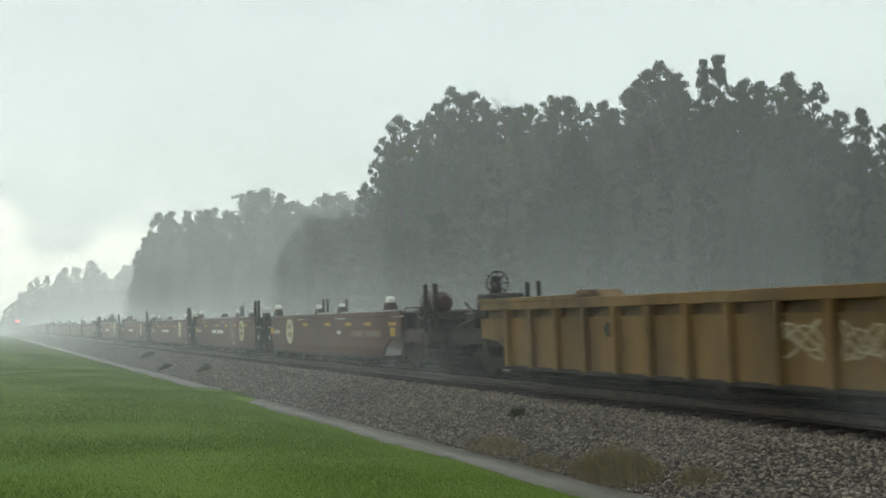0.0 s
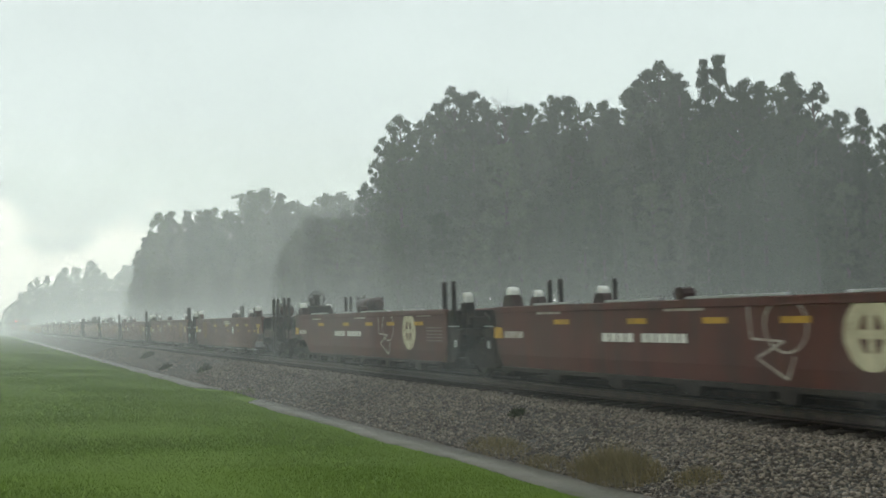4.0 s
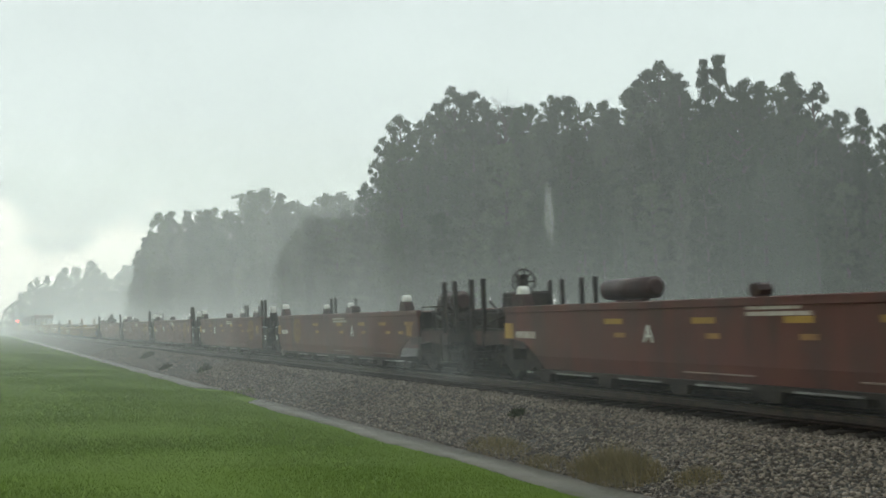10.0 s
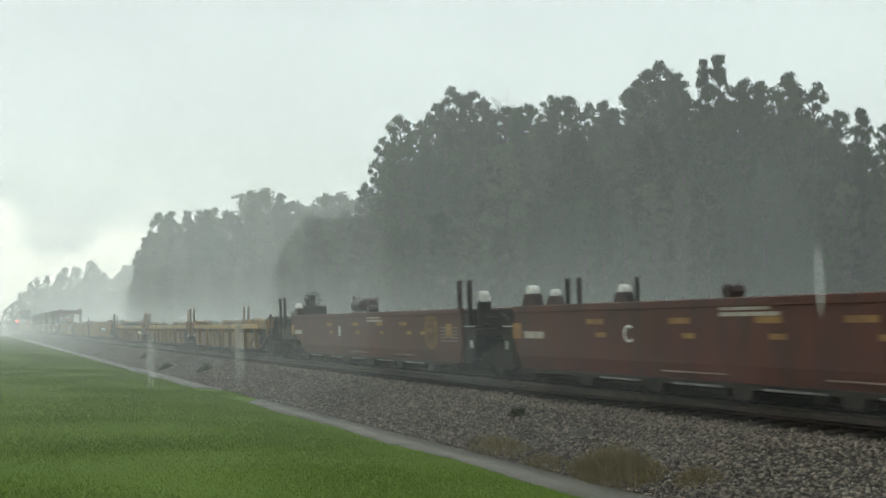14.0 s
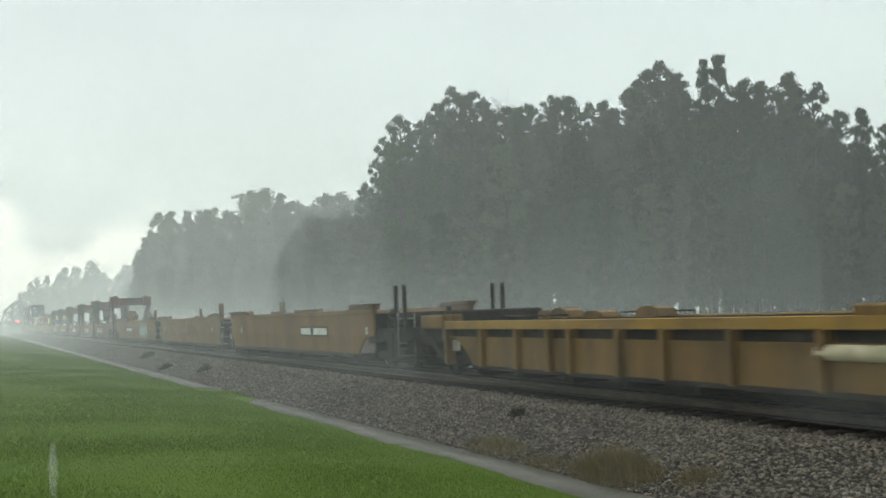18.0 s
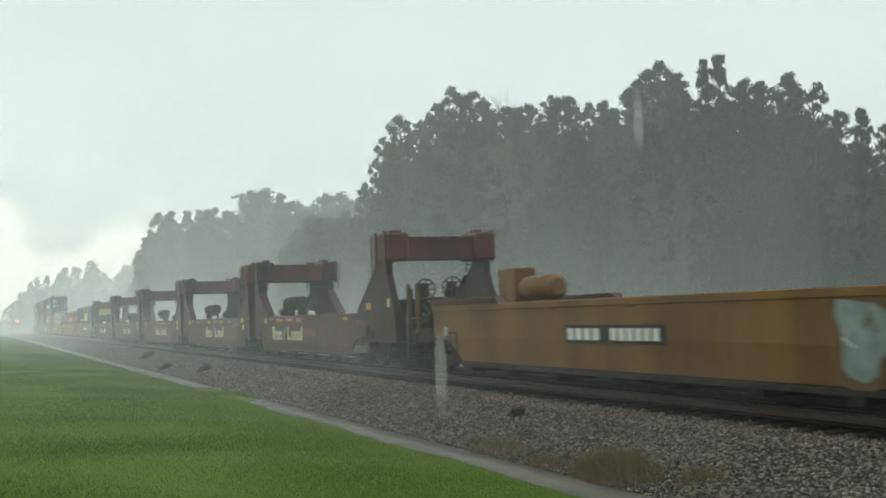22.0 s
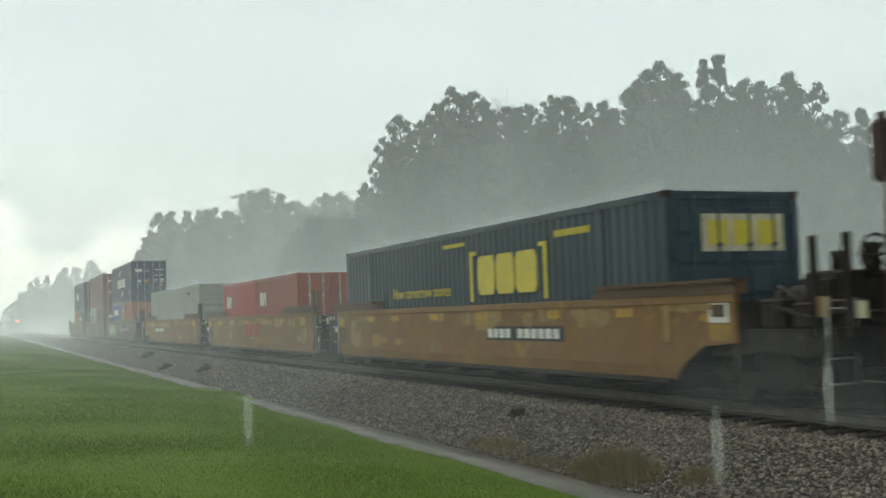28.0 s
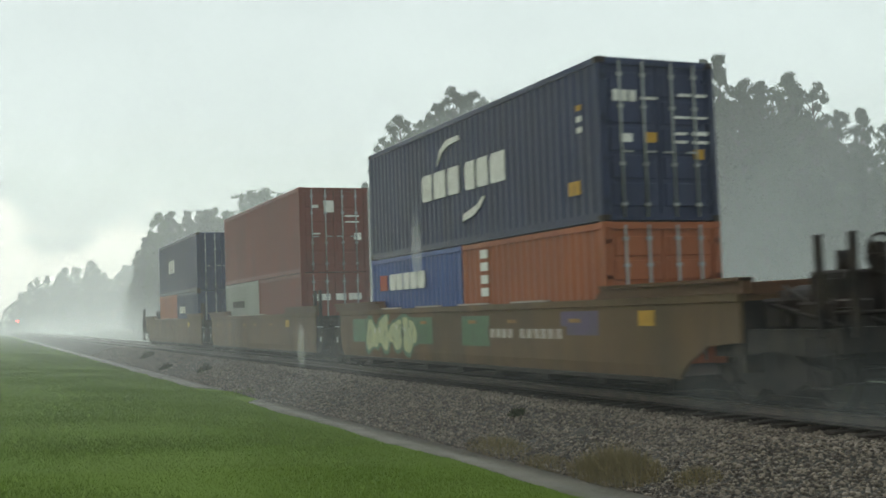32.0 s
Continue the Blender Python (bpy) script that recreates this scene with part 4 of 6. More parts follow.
def body(root, length, front, rear, top, bot, mat, ribs=None, chord=0.12, raised=0.0, raised_len=(3.7, 3.7), lean=0.0, cut=None):
    out = side_outline(length, front, rear, top, bot)
    for s in (-1, 1):
        bm = bmesh.new()
        ptop = top if ribs is None else top - chord - 0.17
        if cut:
            (f0, r0) = cut
            slab(bm, [(f0, ptop), (f0, bot), (length - r0, bot), (length - r0, ptop)], s * 1.452, s * 1.40)
        else:
            slab(bm, [(y, min(z, ptop)) for y, z in out], s * 1.452, s * 1.40)
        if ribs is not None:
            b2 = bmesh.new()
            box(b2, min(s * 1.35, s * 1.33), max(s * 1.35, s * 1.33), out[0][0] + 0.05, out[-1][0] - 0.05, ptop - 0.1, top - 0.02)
            # darker material than the side: the chord's shade is put into the colour
            part("recessed_band", b2, M["dark" if top < 1.4 else "dull"], root, "recessed band under the chord, shade put into its darker colour")
        if lean:
            bmesh.ops.bisect_plane(bm, geom=bm.verts[:] + bm.edges[:] + bm.faces[:], plane_co=(0, 0, lean), plane_no=(0, 0, 1))
            for v in bm.verts:
                if v.co.z < lean - 0.001:
                    v.co.x -= s * 0.06 * (lean - v.co.z) / (lean - bot) * (0.55 if lean < 0.8 else 1)
        part("side_panel", bm, M[mat], root)
        bm = bmesh.new()
        y0, y1 = out[0][0] - 0.02, out[-1][0] + 0.02
        box(bm, min(s * 1.475, s * 1.36), max(s * 1.475, s * 1.36), y0, y1, top - chord, top + 0.01, 0.012)
        part("top_chord", bm, M["chord_yellow" if mat == "yellow" and top < 1.4 else mat], root)
        bm = bmesh.new()
        b0, b1 = [y for y, z in out if z == bot]
        box(bm, min(s * 1.50, s * 1.25), max(s * 1.50, s * 1.25), b0 + 0.05, b1 - 0.05, bot - 0.05, bot + 0.02)
        part("bottom_flange", bm, M["dark"], root, "wet dark bottom flange")
        if raised:
            for kind, flip in ((front, 1), (rear, -1)):
                a = 2.30 if kind == "c" else 1.05
                reach = raised_len[0 if flip == 1 else 1]
                o = [(a, top), (a, top + raised), (a + reach - 0.25, top + raised), (a + reach, top + 0.005)]
                if flip == -1:
                    o = [(length - y, z) for y, z in o]
                bm = bmesh.new()
                slab(bm, o, s * 1.49, s * 1.30)
                part("end_coping", bm, M["rusty_edge"], root, "overhanging rust-brown raised end coping")
                bm = bmesh.new()
                ya, yb2 = o[1][0], o[2][0]
                box(bm, min(s * 1.56, s * 1.28), max(s * 1.56, s * 1.28), min(ya, yb2), max(ya, yb2), top + raised - 0.05, top + raised + 0.005)
                part("coping_ledge", bm, M["rusty_edge"], root, "wet ledge along the coping")
    bm = bmesh.new()
    y0, y1 = [y for y, z in out if z == bot]
    box(bm, -1.40, 1.40, y0, y1, bot - 0.03, bot + 0.05)
    n = int((y1 - y0) / 1.9)
    for i in range(n + 1):
        y = y0 + 0.3 + (y1 - y0 - 0.6) * i / n
        box(bm, -1.42, 1.42, y - 0.14, y + 0.14, bot - 0.17, bot - 0.03)
    part("floor", bm, M["dark"], root, "dark well floor on cross-bearers")
    # dark boxes added below the floor: they hide bright ground where shade belongs
    bm = bmesh.new()
    box(bm, 0.15, 0.55, y0 - 0.4, y1 + 0.4, 0.06, bot - 0.03)
    box(bm, 0.10, 0.40, 0.5, length - 0.5, 0.05, 0.30)
    part("center_sill", bm, M["dark"], root, "dark block added under the floor to keep the underside dark")
    if ribs is not None:
        for s in (-1, 1):
            for y in ribs:
                bm = bmesh.new()
                box(bm, min(s * 1.56, s * 1.34), max(s * 1.56, s * 1.34), y - 0.065, y + 0.065, bot, top - chord, 0.01)
                part("rib", bm, M[mat], root)
            bm = bmesh.new()
            box(bm, min(s * 1.475, s * 1.45), max(s * 1.475, s * 1.45), out[0][0] + 0.1, out[-1][0] - 0.1, top - chord - 0.20, top - chord - 0.16)
            part("stringer", bm, M[mat], root)


def guide_cap(root, y, x, z, mat, w=0.23, base=True):
    """Corner guide on the top chord: a flared brown foot under a white hood."""
    if base:
        bm = bmesh.new()
        slab(bm, [(y - 0.26, z), (y - 0.17, z + 0.20), (y - 0.12, z + 0.24), (y + 0.14, z + 0.24), (y + 0.20, z + 0.18), (y + 0.28, z)], x - 0.11, x + 0.11)
        part("guide_foot", bm, M["grimy_red"], root, "grimy brown flared guide foot")
    bm = bmesh.new()
    slab(bm, [(y - w / 2, z + 0.15), (y - w / 2 - 0.01, z + 0.32), (y - w * 0.28, z + 0.39), (y + w * 0.22, z + 0.40), (y + w * 0.45, z + 0.32), (y + w * 0.45, z + 0.22)], x - 0.10, x + 0.10)
    bmesh.ops.bevel(bm, geom=bm.edges[:], offset=0.02, segments=1, affect="EDGES")
    return part("corner_guide", bm, M[mat], root, "small white hooded corner guide")


def latch_block(root, y, x, z, r=0.17):
    bm = bmesh.new()
    slab(bm, [(y + r * 1.2 * math.cos(a), z + r + r * math.sin(a)) for a in [2 * math.pi * i / 8 for i in range(8)]], x - 0.12, x + 0.12)
    return part("latch_block", bm, M["grimy_red"], root, "red-brown rounded latch block")


def logo(root, y, z, r, mat):
    """Round railway emblem, as plain shapes: disc with four dark windows."""
    bm = bmesh.new()
    n = 36
    slab(bm, [(y + r * math.cos(2 * math.pi * i / n), z + r * math.sin(2 * math.pi * i / n)) for i in range(n)], FACE - 0.006, FACE + 0.01)
    disc = part("emblem", bm, M[mat], root, "round painted emblem")
    for sy in (-1, 1):
        for sz in (-1, 1):
            bm = bmesh.new()
            pts = [(0.13, 0.12), (0.40, 0.12), (0.40, 0.22), (0.30, 0.42), (0.22, 0.50), (0.13, 0.52)]
            slab(bm, [(y + sy * a * r, z + sz * b * r) for a, b in pts], FACE - 0.010, FACE)
            part("emblem_window", bm, M["brown"], disc)


def graffiti(root, y0, y1, z0, z1, count, fill, outline, seed, label):
    """Fat sprayed letters: an outline shape, a paler fill on it and dark strokes inside."""
    rng = random.Random(seed)
    step = (y1 - y0) / count
    for k in range(count):
        cy, cz = y0 + step * (k + 0.5), (z0 + z1) / 2 + rng.uniform(-0.05, 0.05)
        hw, hh = step * 0.56, (z1 - z0) * rng.uniform(0.44, 0.54)
        ph = rng.uniform(0, 6.28)
        shape = []
        for i in range(16):
            a = 2 * math.pi * i / 16
            r = 1 + 0.20 * math.sin(3 * a + ph) + 0.10 * math.sin(5 * a + 2 * ph)
            shape.append((r * abs(math.cos(a)) ** 0.8 * math.copysign(1, math.cos(a)), r * abs(math.sin(a)) ** 0.8 * math.copysign(1, math.sin(a))))
        base = FACE - 0.004 - 0.0006 * k
        for kk, mat, depth in ((1.08, outline, 0.0), (0.86, fill, 0.003)):
            bm = bmesh.new()
            slab(bm, [(cy + hw * kk * a, cz + hh * kk * b) for a, b in shape], base - depth, FACE)
            letter = part("graffiti", bm, M[mat], root, label)
        for q in range(3):
            ay, az = cy + hw * rng.uniform(-0.5, 0.5), cz + hh * rng.uniform(-0.5, 0.4)
            dy, dz = rng.uniform(-0.2, 0.2), rng.uniform(0.1, 0.3)
            bm = bmesh.new()
            slab(bm, [(ay, az), (ay + 0.05, az + 0.01), (ay + dy + 0.05, az + dz), (ay + dy, az + dz)], base - 0.005, FACE)
            part("graffiti_stroke", bm, M[outline if q else "white"], root)


def blotch(root, y0, y1, z0, z1, mat, label, proud, seed):
    """A worn patch of paint with a ragged outline."""
    rng = random.Random(seed)
    cy, cz, n = (y0 + y1) / 2, (z0 + z1) / 2, 22
    shape = []
    for i in range(n):
        a = 2 * math.pi * i / n
        c, d = math.cos(a), math.sin(a)
        k = rng.uniform(0.80, 1.10) / max(abs(c), abs(d)) ** 0.75
        shape.append((cy + (y1 - y0) / 2 * c * k, cz + (z1 - z0) / 2 * d * k))
    bm = bmesh.new()
    slab(bm, shape, FACE - proud, FACE)
    return part("paint_patch", bm, M[mat], root, label)


def chalk(root, pts, mat="pale", w=0.016):
    """A thin sprayed line along points (y, z) on the near side."""
    bm = bmesh.new()
    for (a, b), (c, d) in zip(pts, pts[1:]):
        n = math.hypot(c - a, d - b) or 1
        ny, nz = -(d - b) / n * w, (c - a) / n * w
        slab(bm, [(a + ny, b + nz), (c + ny, d + nz), (c - ny, d - nz), (a - ny, b - nz)], FACE - 0.005, FACE + 0.005)
    part("sprayed_line", bm, M[mat], root, "thin pale sprayed line")


def scribble(root, y0, y1, z0, z1, seed, mat, w=0.012):
    """A loose sprayed tangle of loops between the limits."""
    rng = random.Random(seed)
    n = 40
    a1, a2, p1, p2 = rng.uniform(2.2, 3.6), rng.uniform(3.0, 5.5), rng.uniform(0, 6), rng.uniform(0, 6)
    pts = []
    for i in range(n):
        t = 2 * math.pi * i / (n - 1)
        k = 0.7 + 0.3 * math.sin(5 * t + p1)
        pts.append(((y0 + y1) / 2 + (y1 - y0) / 2 * k * math.sin(a1 * t + p1), (z0 + z1) / 2 + (z1 - z0) / 2 * k * math.sin(a2 * t + p2)))
    chalk(root, pts, mat, w)


# pale strips along chords and flanges: wet highlights put in as colour
def highlight_strips(root, spans, z0, z1, mat="worn_steel", x0=-1.508, x1=-1.40):
    for a, b in spans:
        bm = bmesh.new()
        box(bm, x0, x1, a, b, z0, z1, 0.004)
        part("wear_strip", bm, M[mat], root, "pale strip set on an edge as its wet highlight")


def brown_unit(length, front, rear, variant, letter="", number=0, top=1.54):
    root = tagged(new("well_car"), "empty red-brown articulated double-stack well car unit with weathered paint", "well car", group="train of well cars")
    body(root, length, front, rear, top, 0.34, "brown", lean=0.60)
    ends(root, length, front, rear, True, "dark", sill_mat="grimy_red")
    cap = "white"
    re = length - (1.15 if rear == "a" else 2.3)
    # corner guides and latch blocks on the top chord
    for x, y in ((-1.34, length - 1.9), (1.34, length - 0.9)) if rear == "a" else ((-1.34, length - 3.0), (1.34, length - 2.6)):
        guide_cap(root, y, x, top, cap)
    if front == "a":
        for x, y in ((-1.10, 0.85), (1.34, 2.1)):
            guide_cap(root, y, x, top - (0.03 if y < 1 else 0), cap, 0.18, y > 1)
        one("guide_bracket", lambda bm: box(bm, -1.22, -0.98, 0.72, 0.98, 1.10, top + 0.14, 0.02), M["dark"], root)
    else:
        guide_cap(root, 3.4, -1.34, top, cap)
        guide_cap(root, 3.0, 1.34, top, cap)
    latch_block(root, 7.5, -1.34, top, 0.10)
    for y in (length - 1.30,) if rear == "a" else (length - 3.0,):
        bm = bmesh.new()
        box(bm, 1.36, 1.44, y - 0.04, y + 0.04, top - 0.1, 2.08, 0.01)
        part("guide_post", bm, M["dark"], root)
    # reflective yellow bars along the side, and the square at each end
    for y in (3.0, 4.95, 6.65, 8.68, 11.15):
        if y < re - 1:
            plate(root, "reflector", y - 0.28, y + 0.28, 1.19, 1.28, ("signal_yellow", "chord_yellow", "ochre")[variant - 1], "yellow reflective bar")
    for y in ((re - 0.25,) if variant == 1 and front == "a" else (2.0 if front == "a" else 3.0, re - 0.25)):
        plate(root, "reflector", y - 0.18, y + 0.18, 0.92, 1.14 if variant == 1 else 1.22, ("signal_yellow", "chord_yellow", "ochre")[variant - 1], "square yellow reflector")
    plate(root, "stencil_panel", re - 1.35, re - 0.55, 0.93, 1.06, "pale", "faded pale stencil panel")
    for k in range(5 if front == "a" else 0):
        plate(root, "stencil_line", 1.55 if front == "a" else 2.6, 2.5 if front == "a" else 3.5, 1.12 - 0.075 * k, 1.145 - 0.075 * k, "dim_pale")
    if variant == 1:
        logo(root, 13.1 if front == "c" else 3.65, 1.05, 0.45, "cream")
        o = 3.4 if front == "c" else 0.0
        if front == "c":
            plate(root, "stencil_panel", 3.95, 6.55, 0.88, 1.08, "faded_emblem", "faded tan panel behind the lettering", proud=0.003)
        marks(root, "lettering", 9.75 - o, 8.75 - o, 0.90, 1.04, 4, "dim_pale" if front == "c" else "white", "white car lettering as bars", 0.78)
        marks(root, "lettering", 8.55 - o, 7.30 - o, 0.90, 1.04, 6, "dim_pale" if front == "c" else "white", "white car lettering as bars", 0.78)
        # tops of the guide rails, with their wet highlights as pale bars
        highlight_strips(root, [(2.7, 4.0), (5.1, 7.3), (8.0, 9.6), (10.6, 12.2)], top + 0.012, top + 0.05, "grey_ice", -1.47, -1.38)
        if front == "a":
            e = [(5.15 + 0.42 * math.cos(a), 1.16 + 0.36 * math.sin(a)) for a in [2 * math.pi * i / 18 for i in range(19)]]
            chalk(root, e)
            chalk(root, [(5.9, 1.45), (5.85, 0.98), (5.2, 0.95), (5.75, 0.72), (5.15, 0.45), (5.0, 0.75)])
        else:
            scribble(root, 9.6, 11.9, 0.85, 1.2, 21, "faint_chalk", 0.012)
            plate(root, "placard", 7.4, 7.75, 0.95, 1.05, "white", "small white placard")
        plate(root, "stencil_line", 6.9, 7.9, 1.38, 1.42, "pale")
        plate(root, "stencil_line", 2.2, 3.1, 1.40, 1.44, "pale")
        plate(root, "stencil_line", 11.2, 12.1, 1.38, 1.42, "pale")
    else:
        logo(root, (13.6 if variant == 2 else 13.3) if front == "c" else (3.3 if variant == 2 else 3.07), 1.07, 0.44, "faded_emblem")
        o = 1.6 if front == "c" else 0.0
        plate(root, "stencil_line", 6.6 + o, 7.7 + o, 1.375, 1.435, "pale", "faded white stencil line")
        plate(root, "stencil_line", 6.4 + o, 7.7 + o, 1.29, 1.345, "pale", "faded white stencil line")
        highlight_strips(root, [(y + 0.45, y + 1.65) for y in np.arange(3.0, length - 4.6, 2.1)], 0.285, 0.315)
        highlight_strips(root, [(4.2, 5.6), (7.6, 9.2)], 0.46, 0.48, "dim_pale", FACE - 0.02, FACE + 0.03)
        for y in (3.4, 4.35, 6.3, 8.3, 10.8):
            plate(root, "stencil_line", y, y + 0.33, 0.97, 1.05, "ochre")
        if letter:
            words(letter, 0.40, M["white"], root, FACE - 0.006, 7.6 if front == "c" else 10.25, 0.90, "letter", "white unit letter")
        if variant == 2:
            if letter in "ED":
                scribble(root, length - 5.2, length - 3.6, 0.62, 1.24, 11 + ord(letter), "faint_chalk", 0.010)
                scribble(root, 3.4, 5.2, 0.60, 1.30, 13 + ord(letter), "faint_chalk", 0.010)
    # brackets under the sill
    for y in np.arange(3.0, length - 2.5, 2.1):
        bm = bmesh.new()
        slab(bm, [(y - 0.22, 0.30), (y - 0.17, 0.14), (y + 0.17, 0.14), (y + 0.22, 0.30)], -1.50, -1.36)
        part("bracket", bm, M["dark"], root)
    if rear == "c":
        brake_wheel(root, length - 1.0)
        air_tank(root, length - 3.6, top + 0.28, "grimy_red", x=0.75, size=0.21, span=0.85)
        latch_block(root, length - 2.6, -1.2, top, 0.13)
    if front == "c":
        air_tank(root, 1.75, top + 0.18, "grimy_red", span=0.5)
        for y in (1.45, 2.05):
            one("tank_strap", lambda bm, y=y: ring_y(bm, -0.75, y, top + 0.18, 0.25), M["worn_steel"], root, "pale steel tank strap")
        handrail(root, 0.8, 2.3)
    return root


def ribbed_unit(length, front, rear, top, bot, ribs, low=False):
    root = tagged(new("well_car"), "empty yellow ribbed-side well car unit with streaked paint", "well car", group="train of well cars")
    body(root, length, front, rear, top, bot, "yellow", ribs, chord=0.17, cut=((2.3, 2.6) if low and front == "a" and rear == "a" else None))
    ends(root, length, front, rear, "low" if low else False, "yellow" if low else "dark", 2.08, 1.24 if low else 1.50)
    if low:
        for kind, flip in ((front, 1), (rear, -1)):
            for x in (-1.25, 1.25):
                def f(bm, x=x):
                    a, b = ((0.9, 2.2) if kind == "a" and flip == 1 else (0.35, 1.7) if kind == "a" else (1.0, 2.5))
                    y0, y1 = (a, b) if flip == 1 else (length - b, length - a)
                    box(bm, x - 0.22, x + 0.22, y0, y1, 1.10, 1.42, 0.03)
                    box(bm, x - 0.24, x + 0.24, y0 + 0.02, y0 + 0.14, 0.85, 1.44, 0.02)
                one("corner_box", f, M["yellow"], root, "yellow end corner box")
        for y, h in ((length - 3.4, 0.22), (length - 4.9, 0.14), (length - 7.0, 0.20), (3.6, 0.18)):
            def g(bm, y=y, h=h):
                slab(bm, [(y - 0.42, top), (y - 0.36, top + h * 0.7), (y - 0.15, top + h), (y + 0.15, top + h), (y + 0.36, top + h * 0.7), (y + 0.42, top)], 0.95, 1.38)
            one("container_guide", g, M["yellow"], root, "yellow sloped container guide")
        handrail(root, length - 8.0, length - 5.4, 1.36)
        for y in (length - 2.9, 2.75):
            plate(root, "placard", y - 0.25, y + 0.25, 0.62, 0.86, "pale", "pale placard", x=-1.40)
        if rear == "c":
            tubeb = bmesh.new()
            tube(tubeb, (-1.46, 1.55, 0.82), (-1.46, 2.8, 0.82), 0.105, n=14)
            box(tubeb, -1.44, -1.40, 1.6, 2.7, 0.62, 0.80)
            part("air_tank", tubeb, M["cream"], root, "pale cylindrical air tank on the side")
        def braces(bm):
            for a, b in (((1.0, 1.1), (2.2, 0.45)), ((length - 1.0, 1.1), (length - 2.4, 0.45))):
                slab(bm, [(a[0], a[1]), (b[0], b[1]), (b[0], b[1] - 0.16), (a[0], a[1] - 0.16)], -1.40, -1.34)
        one("end_brace", braces, M["dark"], root, "dark sloping end brace")
    else:
        bm = bmesh.new()
        box(bm, -1.49, -1.25, length - 6.6, length - 2.3, top - 0.02, top + 0.07, 0.01)
        part("end_coping", bm, M["yellow"], root)
        bm = bmesh.new()
        slab(bm, [(length - 6.7, top), (length - 6.5, top + 0.14), (length - 5.9, top + 0.16), (length - 5.6, top)], -1.1, -0.6)
        part("container_guide", bm, M["yellow"], root)
        brake_wheel(root, length - 0.85, 2.1)
        scribble(root, 2.75, 3.55, 0.66, 1.22, 3, "dim_white", 0.016)
        scribble(root, 3.85, 4.75, 0.72, 1.26, 4, "dim_white", 0.016)
        bm = bmesh.new()
        slab(bm, [(8.9, 0.98), (8.75, 1.05), (8.75, 1.18), (8.9, 1.22), (9.0, 1.1)], -1.52, -1.44)
        part("access_hole", bm, M["black"], root, "dark round opening in the side")
    return root


def smooth_unit(length, front, rear, index):
    root = tagged(new("well_car"), "empty faded yellow smooth-sided well car unit with raised end copings", "well car", group="train of well cars")
    body(root, length, front, rear, 1.62, 0.36, "tan", raised=0.15, raised_len=(2.2, 3.7), lean=0.92)
    ends(root, length, front, rear, True, "dark" if front == "c" else "dull", 2.20, rung_mat="worn_steel")
    pl, pr = ((9.6, 6.7) if index == 0 else (14.5, 11.55) if index == 2 else (0, 0))
    if pl:
        p = plate(root, "number_board", pr - 0.1, pl + 0.1, 0.86, 1.18, "black", "black car-number board")
        marks(p, "lettering", pl, pl - 1.15, 0.92, 1.12, 4, "white", "", 0.75, FACE - 0.006)
        marks(p, "lettering", pl - 1.45, pr, 0.92, 1.12, 6, "white", "", 0.75, FACE - 0.006)
    if index != 0:
        words("53", 0.62, M["black"], root, FACE - 0.006, length - 3.2, 0.62, "lettering", "black length marking")
    if index == 1:
        marks(root, "lettering", 9.2, 6.9, 0.80, 1.28, 3, "dull", "dull brown faded marking as bars", 0.6)
    if index == 2:
        graffiti(root, 4.2, 7.8, 0.44, 1.58, 4, "aqua", "dull", 7, "pale blue graffiti letter with dark outline")
        air_tank(root, length - 6.2, 1.92, "tan", x=-0.6, size=0.25, span=0.6)
        bm = bmesh.new()
        box(bm, -0.85, -0.35, length - 5.45, length - 4.65, 1.55, 2.36, 0.03)
        part("equipment_box", bm, M["tan"], root)
    if rear == "c":
        brake_wheel(root, length - 0.9)
    for y in np.arange(4.5, length - 4, 2.6):
        plate(root, "scuff", y, y + 0.25, 1.46, 1.52, "dull")
    for y in (3.0, length - 3.1):
        plate(root, "placard", y - 0.1, y + 0.1, 0.95, 1.15, "pale")
    return root


